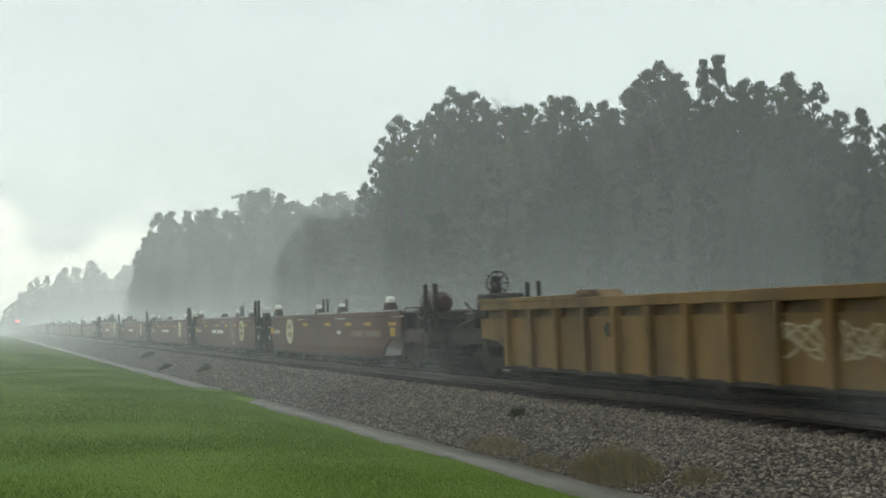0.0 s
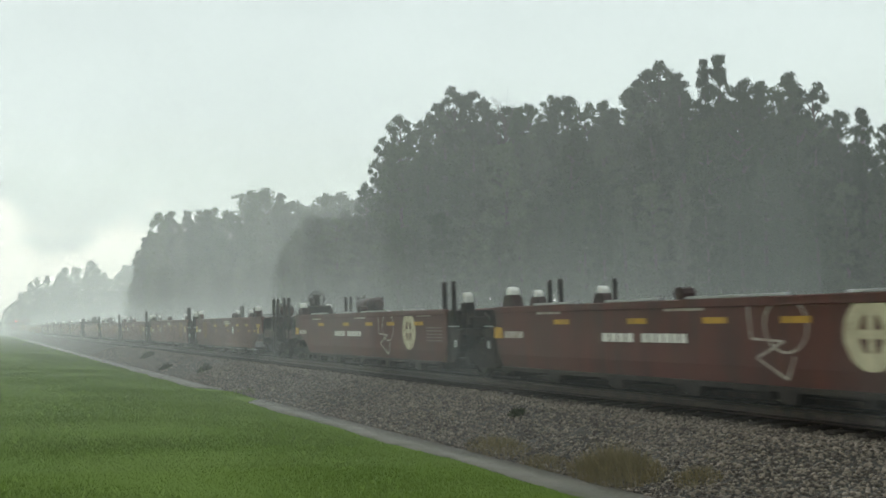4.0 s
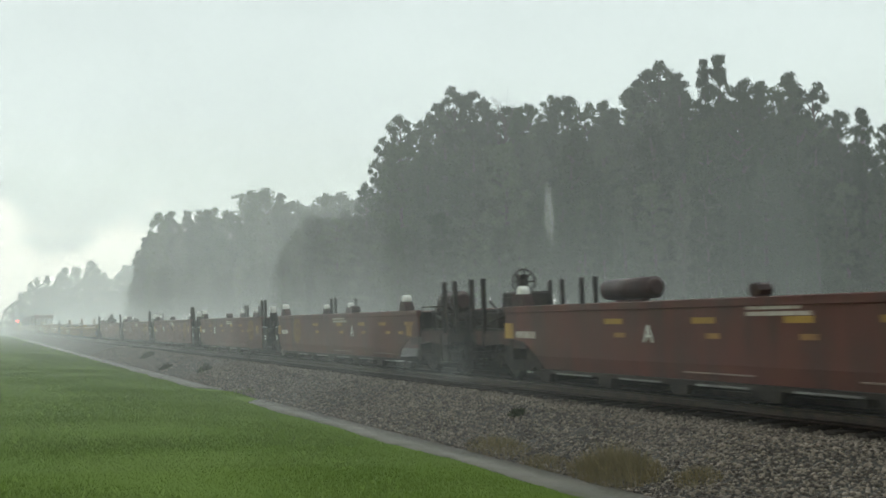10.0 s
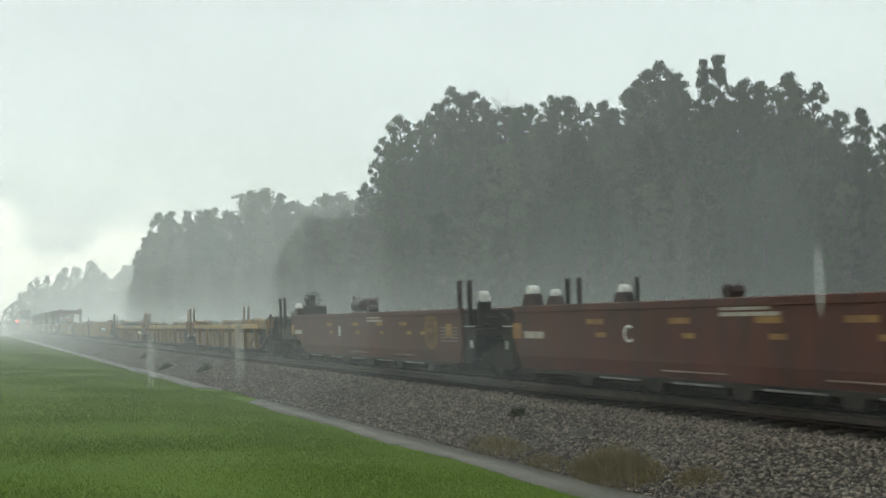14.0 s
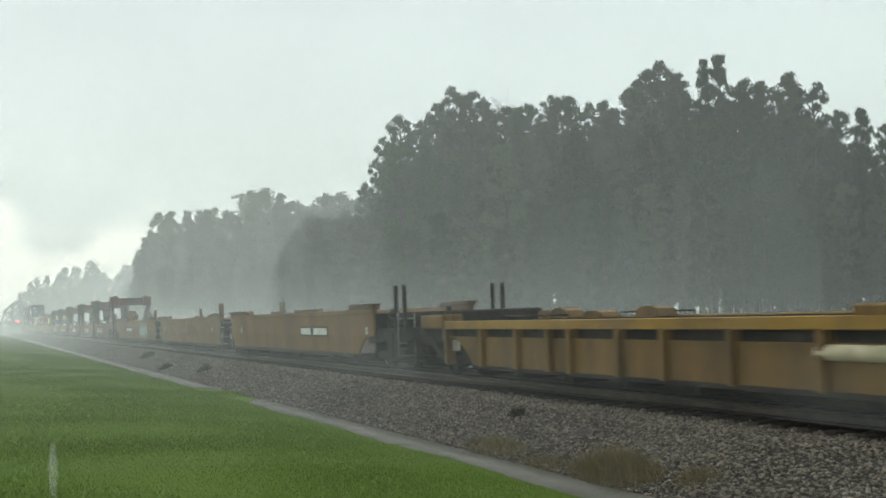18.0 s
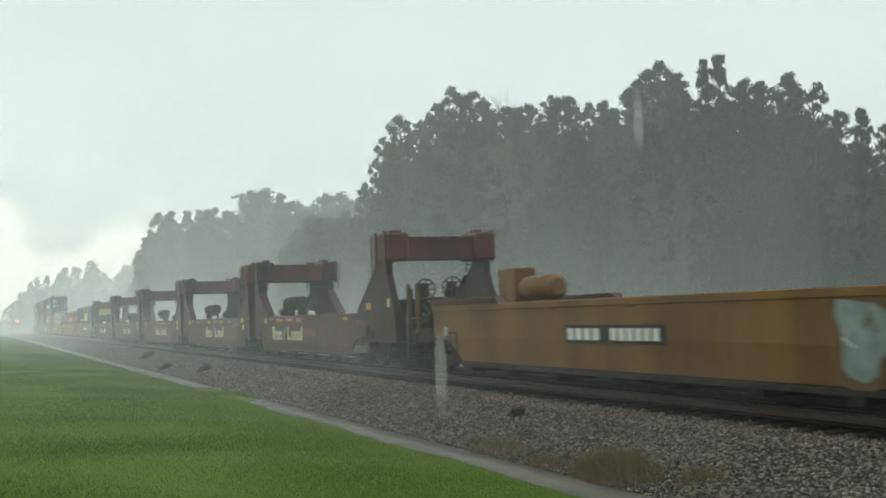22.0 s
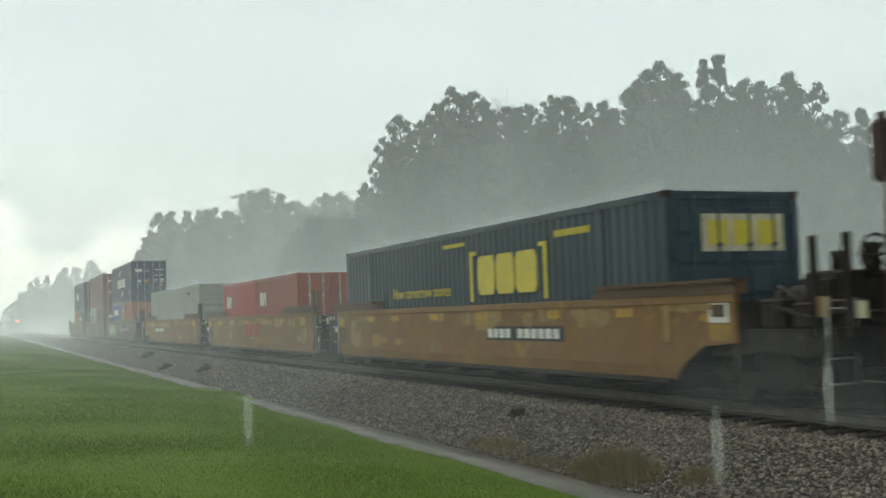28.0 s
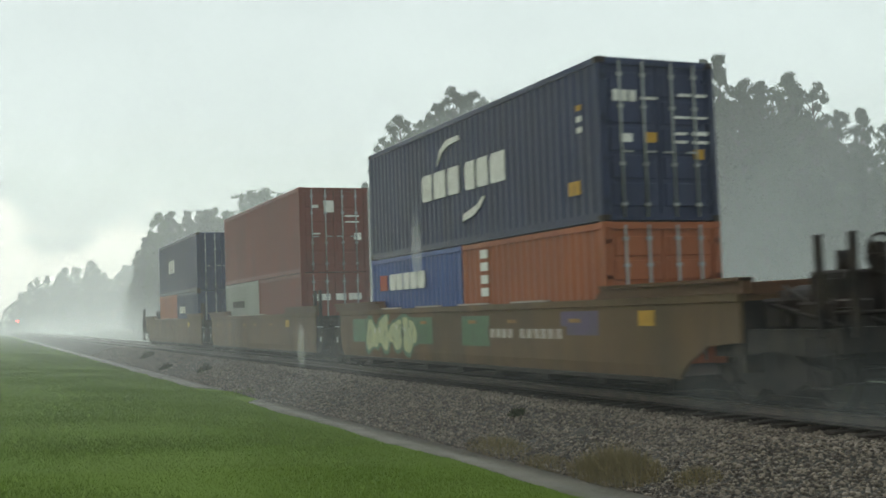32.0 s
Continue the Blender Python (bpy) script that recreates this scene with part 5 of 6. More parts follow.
def tower_unit(length, front, rear, index):
    root = tagged(new("well_car"), "dark red well car unit with tall end bulkhead towers", "well car", group="train of well cars")
    body(root, length, front, rear, 1.53, 0.36, "red", lean=0.62)
    ends(root, length, front, rear, False, "dark")
    for flip in (1, -1):
        def Y(y):
            return y if flip == 1 else length - y
        for s in (-1, 1):
            foot = ((1.78, 2.44), (3.05, 1.53)) if front == "c" and flip == 1 else ((1.30, 2.42), (2.72, 1.53)) if flip == 1 else ((1.12, 2.42), (2.50, 1.53))

            def leg(bm, s=s, foot=foot):
                out = [(0.40, 0.75), (0.46, 1.6), (0.56, 2.9), (1.06, 2.9), (foot[0][0], 2.40), (foot[1][0], 1.5), (foot[1][0], 1.40), (1.3, 1.0), (1.3, 0.75)]
                if front == "c" and flip == 1:
                    out = [(0.05, 0.75), (0.11, 1.58), (0.64, 2.50), (0.66, 2.9), (1.30, 2.9), (1.78, 2.44), (3.05, 1.55), (3.05, 1.40), (1.6, 1.0), (1.6, 0.75)]
                slab(bm, [(Y(y), z) for y, z in out], s * 1.475, s * 1.30)
            t = one("tower", leg, M["grimy_red"], root, "tapered red steel bulkhead tower")
            def flange(bm, s=s, foot=foot):
                for a, b in (foot,):
                    slab(bm, [(Y(a[0]), a[1]), (Y(a[0]), a[1] + 0.05), (Y(b[0]), b[1] + 0.05), (Y(b[0]), b[1])], s * 1.50, s * 1.2)
                if not (front == "c" and flip == 1):
                    slab(bm, [(Y(0.38), 0.75), (Y(0.44), 1.6), (Y(0.54), 2.9), (Y(0.59), 2.9), (Y(0.49), 1.6), (Y(0.43), 0.75)], s * 1.50, s * 1.0)
            one("tower_flange", flange, M["grimy_red"], root)
            def cap(bm, s=s):
                a, b = sorted((Y(0.30), Y(1.50)))
                box(bm, min(s * 1.52, s * 0.95), max(s * 1.52, s * 0.95), a, b, 2.84, 3.56, 0.05)
                for y in (a + 0.25, b - 0.25):
                    box(bm, min(s * 1.56, s * 1.5), max(s * 1.56, s * 1.5), y - 0.05, y + 0.05, 2.80, 3.62)
                box(bm, min(s * 1.3, s * 1.0), max(s * 1.3, s * 1.0), (a + b) / 2 - 0.2, (a + b) / 2 + 0.2, 3.54, 3.66, 0.02)
            one("beam_end", cap, M["red" if flip == 1 else "grimy_red"], root)
            def climb(bm, s=s):
                yy = Y(1.57)
                for k in range(5):
                    tube(bm, (s * 1.54, yy, 2.55 + 0.22 * k), (s * 1.2, yy, 2.55 + 0.22 * k), 0.018, n=6)
                tube(bm, (s * 1.54, yy, 2.45), (s * 1.54, yy, 3.55), 0.02, n=6)
                tube(bm, (s * 1.2, yy, 2.55), (s * 1.2, yy, 3.55), 0.02, n=6)
            one("ladder", climb, M["dark"], root)
        def crossbeam(bm):
            a, b = sorted((Y(0.50), Y(1.45)))
            beam = [(-0.98, 2.92), (-0.98, 3.42), (0.98, 3.42), (0.98, 2.92)]
            beam_xz(bm, beam, a, b)
            box(bm, -0.98, 0.98, a - 0.04, b + 0.04, 3.40, 3.46)
            box(bm, -0.98, 0.98, a - 0.04, b + 0.04, 2.88, 2.94)
        one("cross_beam", crossbeam, M["red"], root, "heavy red beam across the bulkhead")
        def low(bm):
            a, b = sorted((Y(0.55), Y(0.95)))
            box(bm, -1.3, 1.3, a, b, 1.10, 1.55, 0.02)
        one("bulkhead_sill", low, M["dark"], root)
    if front == "c":
        plate(root, "reflector", 1.95, 2.32, 1.62, 1.80, "signal_yellow", "square yellow reflector", x=-1.476)
        plate(root, "placard", 0.46, 0.66, 1.66, 1.88, "cream", "pale yellow placard", x=-1.476)
    else:
        plate(root, "reflector", 1.50, 2.02, 1.34, 1.53, "signal_yellow", "square yellow reflector", x=-1.476)
        plate(root, "placard", 1.48, 1.70, 1.06, 1.28, "cream", "pale yellow placard", x=-1.476)
        plate(root, "placard", 0.62, 0.74, 1.40, 1.52, "red_mark", "small red tag", x=-1.50)
    plate(root, "reflector", length - 2.35, length - 2.0, 1.30, 1.48, "signal_yellow", "square yellow reflector", x=-1.476)
    for y in (4.2, length - 4.4):
        plate(root, "reflector", y - 0.2, y + 0.2, 1.36, 1.44, "signal_yellow", "yellow reflective bar", x=-1.476)
    plate(root, "stencil_line", 2.5, 3.3, 1.30, 1.34, "pink")
    plate(root, "stencil_line", 2.5, 3.3, 1.22, 1.26, "pink")
    plate(root, "stencil_line", length - 3.3, length - 2.6, 1.42, 1.45, "pale", x=-1.476)
    plate(root, "stencil_line", length - 7.5, length - 6.6, 1.40, 1.45, "pink", x=-1.476)
    if index == 0:
        marks(root, "lettering", length - 7.3, length - 8.6, 0.86, 1.10, 3, "maroon", "red repainted patches", 0.9)
    # company name, as plain blocks in its colour
    w0 = length - (3.05, 6.25, 6.5, 6.3, 6.3)[index]
    for start, w, z1, cut in ((0.0, 0.38, 1.18, 0.5), (0.47, 0.40, 1.03, 0.0), (0.93, 0.42, 1.03, 0.0), (2.08, 0.40, 1.18, 0.72), (2.58, 0.38, 1.03, 0.0), (3.05, 0.37, 1.03, 0.0), (3.51, 0.44, 1.18, 0.3)):
        y = w0 - start
        bm = bmesh.new()
        if cut == 0.72:
            slab(bm, [(y, 0.72), (y, z1), (y - 0.15, z1), (y - 0.15, 0.83), (y - w, 0.83), (y - w, 0.72)], FACE - 0.006, FACE)
        elif cut == 0.3:
            slab(bm, [(y, 0.76), (y, 1.0), (y - 0.26, 1.04), (y - 0.28, z1), (y - w, z1), (y - w, 0.72), (y - 0.05, 0.72)], FACE - 0.006, FACE)
        else:
            slab(bm, [(y, 0.77), (y, z1 - 0.08), (y - 0.07, z1), (y - w + 0.07, z1), (y - w, z1 - 0.08), (y - w, 0.72), (y - 0.06, 0.72)], FACE - 0.006, FACE)
        part("lettering", bm, M["cream"], root, "cream company lettering as blocks")
        if cut == 0.0:
            bm = bmesh.new()
            slab(bm, [(y - 0.13, 0.81), (y - 0.13, 0.90), (y - w + 0.13, 0.90), (y - w + 0.13, 0.81)], FACE - 0.009, FACE)
            part("lettering", bm, M["red"], root)
    bm = bmesh.new()
    slab(bm, [(w0 - 1.50, 0.72), (w0 - 1.58, 0.72), (w0 - 1.86, 1.18), (w0 - 1.78, 1.18)], FACE - 0.006, FACE)
    part("lettering", bm, M["pale"], root)
    plate(root, "stencil_panel", w0 - 3.0, w0 - 1.9, 1.34, 1.46, "scarlet", "bright red repainted stencil panel", x=-1.476)
    marks(root, "stencil_line", w0 - 2.0, w0 - 2.9, 1.38, 1.43, 7, "pale", "", 0.7, -1.482)
    for y in (w0 - 0.9, w0 - 3.6):
        plate(root, "reflector", y - 0.27, y + 0.27, 1.33, 1.46, "signal_yellow", "yellow reflective bar", x=-1.476)
    highlight_strips(root, [(y + 0.45, y + 1.7) for y in np.arange(3.0, length - 4.6, 2.3)], 0.30, 0.325)
    bm = bmesh.new()
    tube(bm, (-1.3, length * 0.52, 1.53), (-1.3, length * 0.52, 1.68), 0.13, 0.08, n=12)
    part("vent_cap", bm, M["white"], root, "white round cap")
    for y in (2.1, length - 2.3):
        bm = bmesh.new()
        tube(bm, (0.4, y - 0.4, 1.72), (0.4, y + 0.4, 1.72), 0.19, n=14)
        box(bm, 0.3, 0.5, y - 0.3, y + 0.3, 1.0, 1.58)
        part("air_tank", bm, M["dark"], root, "grimy black brake air tank")
    bm = bmesh.new()
    tube(bm, (-0.3, length - 3.0, 2.0), (-0.3, length - 1.1, 2.0), 0.24, n=16)
    for y in (length - 2.8, length - 1.4):
        box(bm, -0.42, -0.18, y - 0.06, y + 0.06, 1.05, 1.80)
    part("air_tank", bm, M["dark"], root, "long black tank raised on two brackets")
    for y in np.arange(3.0, length - 2.5, 2.3):
        bm = bmesh.new()
        slab(bm, [(y - 0.22, 0.31), (y - 0.17, 0.15), (y + 0.17, 0.15), (y + 0.22, 0.31)], -1.50, -1.36)
        part("bracket", bm, M["dark"], root)
    if rear == "c" or front == "c":
        brake_wheel(root, 0.9 if front == "c" else length - 0.9, 2.1)
    return root


def stack_unit(length, front, rear, mat, index, tail=False):
    label = "rusty patched yellow well car unit carrying containers" if mat == "rust" else "dull brown well car unit with graffiti carrying containers"
    root = tagged(new("well_car"), label, "well car", group="train of well cars")
    body(root, length, front, rear, 1.60, 0.34, mat, raised=0.22, raised_len=(3.9, 3.9), lean=0.55)
    ends(root, length, front, rear, True, "dark" if tail or "c" in (front, rear) else "dull", 2.30, rung_mat="dark" if tail else "grey_ice")
    if index in (0, 2):
        pl, pr = (10.5, 7.4) if index == 0 else (15.25, 12.2)
        if not tail or index == 0:
            p = plate(root, "number_board", pr - 0.1, pl + 0.1, 0.88, 1.16, "black" if not tail else "dull", "car-number board")
            marks(p, "lettering", pl, pl - 1.1, 0.93, 1.11, 4, "pale" if tail else "white", "", 0.75, FACE - 0.006)
            marks(p, "lettering", pl - 1.35, pr, 0.93, 1.11, 6, "pale" if tail else "white", "", 0.75, FACE - 0.006)
    rng = random.Random(31 + index + (9 if tail else 0))
    patch = "yellow" if not tail else "signal_yellow"
    if not tail:
        if front == "a":
            plate(root, "reflector", 2.24, 2.80, 1.21, 1.47, "signal_yellow", "square yellow reflector", proud=0.016)
            blotch(root, 2.02, 2.82, 0.60, 1.17, "worn_yellow", "block of worn pale yellow paint", 0.014, 41)
        blotch(root, 3.92, 4.16, 0.88, 1.55, "worn_yellow", "block of worn pale yellow paint", 0.014, 42)
        blotch(root, 2.9, 4.2, 1.36, 1.55, "worn_yellow", "block of worn pale yellow paint", 0.013, 43)
        blotch(root, length - 2.2, length - 1.34, 1.38, 1.58, "worn_yellow", "block of worn pale yellow paint", 0.014, 44)
        blotch(root, length - 3.4, length - 2.5, 0.62, 1.40, "worn_yellow", "block of worn pale yellow paint", 0.013, 45)
        plate(root, "reflector", length - 1.88, length - 1.43, 1.18, 1.39, "signal_yellow", "square yellow reflector", proud=0.017)
        for y in (5.25, 7.65, 10.8, 13.4, 16.0, length - 4.2):
            plate(root, "reflector", y - 0.24, y + 0.24, 1.30, 1.44, "signal_yellow", "yellow reflective bar", proud=0.016)
        if rear == "a":
            board = plate(root, "number_board", length - 1.0, length - 0.25, 0.75, 1.55, "dark", "black end board with white marks", x=-1.425)
            marks(board, "lettering", length - 0.36, length - 0.90, 1.36, 1.48, 6, "pale", "", 0.65, -1.431, skip=(3,))
            plate(board, "placard", length - 1.08, length - 0.95, 1.0, 1.14, "white", "small white placard", x=-1.44)
        plate(root, "placard", 0.57, 0.77, 1.26, 1.52, "worn_yellow", "pale yellow hook plate", x=-1.43)
        plate(root, "placard", 0.02, 0.18, 1.24, 1.45, "cream", "pale hook plate", x=-1.36)
        if index == 1:
            blotch(root, 8.75, 11.5, 0.72, 1.38, "worn_yellow", "pale yellow panel behind the mark", 0.010, 46)
        for k in range(16):
            y, z = rng.uniform(2.8, length - 2.8), rng.choice((rng.uniform(1.25, 1.42), rng.uniform(0.65, 1.4)))
            w, h = rng.uniform(0.2, 0.6), rng.uniform(0.05, 0.18)
            blotch(root, y - w, y + w, z - h, z + h, "worn_yellow" if k % 3 else "chord_yellow", "patch of brighter yellow paint", 0.0045 + 0.0003 * k, 70 + k + 20 * index)
        if index == 0:
            w = plate(root, "placard", 2.55, 3.0, 1.20, 1.52, "white", "white framed placard")
            plate(w, "placard_face", 2.62, 2.93, 1.28, 1.46, "dull", "", x=FACE - 0.006)
            plate(root, "paint_patch", 2.5, 3.0, 0.94, 1.18, "chord_yellow", "block of yellow paint")
        words("53", 0.62, M["black"], root, FACE - 0.020, length - 1.42, 0.70, "lettering", "black length marking")
        if index == 1:
            for k, w in enumerate((0.72, 0.72, 0.76)):
                y = 11.1 - 0.78 * k
                bm = bmesh.new()
                slab(bm, [(y - 0.05, 1.28), (y - w + 0.05, 1.28), (y - w * 0.85, 0.78), (y - w * 0.15, 0.78)], FACE - 0.016, FACE)
                part("lettering", bm, M["red_mark"], root, "red owner mark as plain shapes")
    else:
        plate(root, "reflector", 4.5, 4.95, 1.16, 1.40, "signal_yellow", "square yellow reflector")
        for y in (6.8, 9.3, 11.2, 14.0, 16.5):
            plate(root, "reflector", y, y + 0.4, 1.22, 1.29, "ochre", "faded yellow bar")
        if index == 0:
            plate(root, "graffiti", 6.2, 7.5, 1.0, 1.42, "purple", "violet graffiti block", proud=0.004)
            for y in (14.4, 18.9, 11.3):
                plate(root, "graffiti", y - 0.75, y + 0.65, 0.75, 1.38, "green", "faded green sprayed patch", proud=0.003)
            graffiti(root, 14.7, 18.4, 0.50, 1.42, 4, "lime", "green", 5, "pale olive graffiti letter with a green outline")
        highlight_strips(root, [(y, y + 1.5) for y in np.arange(8.0, length - 5, 2.6)], 1.612, 1.645, "pale", -1.47, -1.38)
    if front == "c" or rear == "c":
        brake_wheel(root, 0.9 if front == "c" else length - 0.9, 2.05)
        air_tank(root, 1.7 if front == "c" else length - 1.7, 1.45, x=-0.5)
    return root


def container(length, height, mat, label, doors=True, width=2.438, pitch=0.278, ribs_end=False, posts=(), depth=0.034):
    """Corrugated box with its own walls, posts, rails, roof and doors; its near end faces -y."""
    root = tagged(new("shipping_container"), label, "container", group="containers on the train")
    w = width / 2
    ys = [0.14]
    k = 0
    xs = [0.0]
    while ys[-1] < length - 0.16:
        ys.append(min(length - 0.14, ys[-1] + pitch * (0.25, 0.25, 0.25, 0.25)[k % 4]))
        xs.append(depth if k % 4 in (0, 1) else 0.0)
        k += 1
    for s in (-1, 1):
        v, f = [], []
        for i, (y, d) in enumerate(zip(ys, xs)):
            x = s * (w - 0.012 - d)
            v += [(x, y, 0.15), (x, y, height - 0.11)]
            if i:
                a = 2 * (i - 1)
                f.append((a, a + 1, a + 3, a + 2))
        ob = part("side_wall", arrays("side_wall", v, f, M[mat]), None, root)
        for name, z0, z1 in (("bottom_rail", 0.02, 0.17), ("top_rail", height - 0.12, height - 0.01)):
            one(name, lambda bm, s=s, z0=z0, z1=z1: box(bm, min(s * w, s * (w - 0.065)), max(s * w, s * (w - 0.065)), 0.1, length - 0.1, z0, z1), M[mat], root)
        for y in (0.0, length - 0.16):
            def post(bm, s=s, y=y):
                box(bm, min(s * w, s * (w - 0.16)), max(s * w, s * (w - 0.16)), y, y + 0.16, 0.0, height, 0.012)
            p = one("corner_post", post, M[mat], root)
            for z in (0.0, height - 0.118):
                def casting(bm, s=s, y=y, z=z):
                    box(bm, min(s * (w + 0.004), s * (w - 0.165)), max(s * (w + 0.004), s * (w - 0.165)), y - 0.006, y + 0.172, z - 0.002, z + 0.12, 0.01)
                one("corner_casting", casting, M["dark"] if mat in ("navy", "teal") else M[mat], p)
        for y in posts:
            def rib(bm, s=s, y=y):
                box(bm, min(s * (w + 0.003), s * (w - 0.1)), max(s * (w + 0.003), s * (w - 0.1)), y - 0.09, y + 0.09, 0.0, height - 0.005)
            one("stacking_post", rib, M[mat], root)
    def roof(bm):
        box(bm, -w + 0.03, w - 0.03, 0.05, length - 0.05, height - 0.06, height - 0.015)
        for y in np.arange(0.5, length - 0.5, 0.5):
            box(bm, -w + 0.15, w - 0.15, y, y + 0.2, height - 0.016, height - 0.004)
    one("roof", roof, M[mat], root)
    if height != 2.551:
        key = "splash_%d" % round(height * 1000)
        if key not in M:
            M[key] = mist_material(key, 0.11, height - 0.05, height + 0.34, 0.3, patchy=0.3)
        one("rain_splash", lambda bm: bm.faces.new([bm.verts.new(c) for c in ((-w + 0.08, 0.1, height - 0.03), (-w + 0.08, length - 0.1, height - 0.03), (-w + 0.08, length - 0.1, height + 0.36), (-w + 0.08, 0.1, height + 0.36))]), M[key], root, "white rain splash on the roof")
    one("floor", lambda bm: box(bm, -w + 0.06, w - 0.06, 0.1, length - 0.1, 0.1, 0.16), M["dark"], root)
    one("rear_wall", lambda bm: box(bm, -w + 0.1, w - 0.1, length - 0.08, length - 0.04, 0.1, height - 0.08), M[mat], root)
    one("end_sill", lambda bm: box(bm, -w + 0.1, w - 0.1, 0.0, 0.1, 0.02, 0.14), M[mat], root)
    one("end_header", lambda bm: box(bm, -w + 0.1, w - 0.1, 0.0, 0.1, height - 0.13, height - 0.01), M[mat], root)
    if doors:
        for s in (-1, 1):
            def door(bm, s=s):
                a, b = sorted((s * 0.01, s * (w - 0.15)))
                box(bm, a, b, 0.045, 0.09, 0.14, height - 0.13)
                for i in range(5):
                    z0 = 0.22 + (height - 0.45) * i / 5
                    box(bm, a + 0.08, b - 0.08, 0.02, 0.046, z0 + 0.05, z0 + (height - 0.45) / 5 - 0.03, 0.008)
            d = one("door", door, M[mat], root)
            for x in (0.30, 0.78):
                def rod(bm, s=s, x=x):
                    tube(bm, (s * x, 0.0, 0.08), (s * x, 0.0, height - 0.06), 0.022, n=8)
                    for z in (0.3, height * 0.35, height * 0.7, height - 0.3):
                        box(bm, s * x - 0.05, s * x + 0.05, -0.02, 0.03, z - 0.03, z + 0.03)
                    box(bm, min(s * x, s * (x - 0.22)), max(s * x, s * (x - 0.22)), -0.025, 0.0, height * 0.42, height * 0.42 + 0.03)
                one("lock_rod", rod, M["grey_ice"] if mat != "teal" else M[mat], d, "galvanised locking rod")
            for k in range(4):
                z = 0.35 + (height - 0.7) * k / 3
                one("hinge", lambda bm, s=s, z=z: box(bm, min(s * (w - 0.22), s * (w - 0.02)), max(s * (w - 0.22), s * (w - 0.02)), 0.0, 0.05, z - 0.04, z + 0.04), M[mat], d)
    elif ribs_end:
        def panel(bm):
            box(bm, -w + 0.15, w - 0.15, 0.06, 0.09, 0.14, height - 0.13)
            n = 9
            for i in range(n):
                z = 0.25 + (height - 0.5) * i / n
                box(bm, -w + 0.16, w - 0.16, 0.01, 0.062, z, z + (height - 0.5) / n * 0.55, 0.01)
        one("end_wall", panel, M[mat], root, "pale ribbed end wall")
    else:
        def panel(bm):
            box(bm, -w + 0.15, w - 0.15, 0.05, 0.09, 0.14, height - 0.13)
            for i in range(8):
                x = -w + 0.25 + (width - 0.5) * i / 8
                box(bm, x, x + 0.14, 0.02, 0.052, 0.2, height - 0.2, 0.01)
        one("end_wall", panel, M[mat], root)
    return root


def run(ob, u, z=0.0):
    MOVING.append((ob, u, z))
    return ob


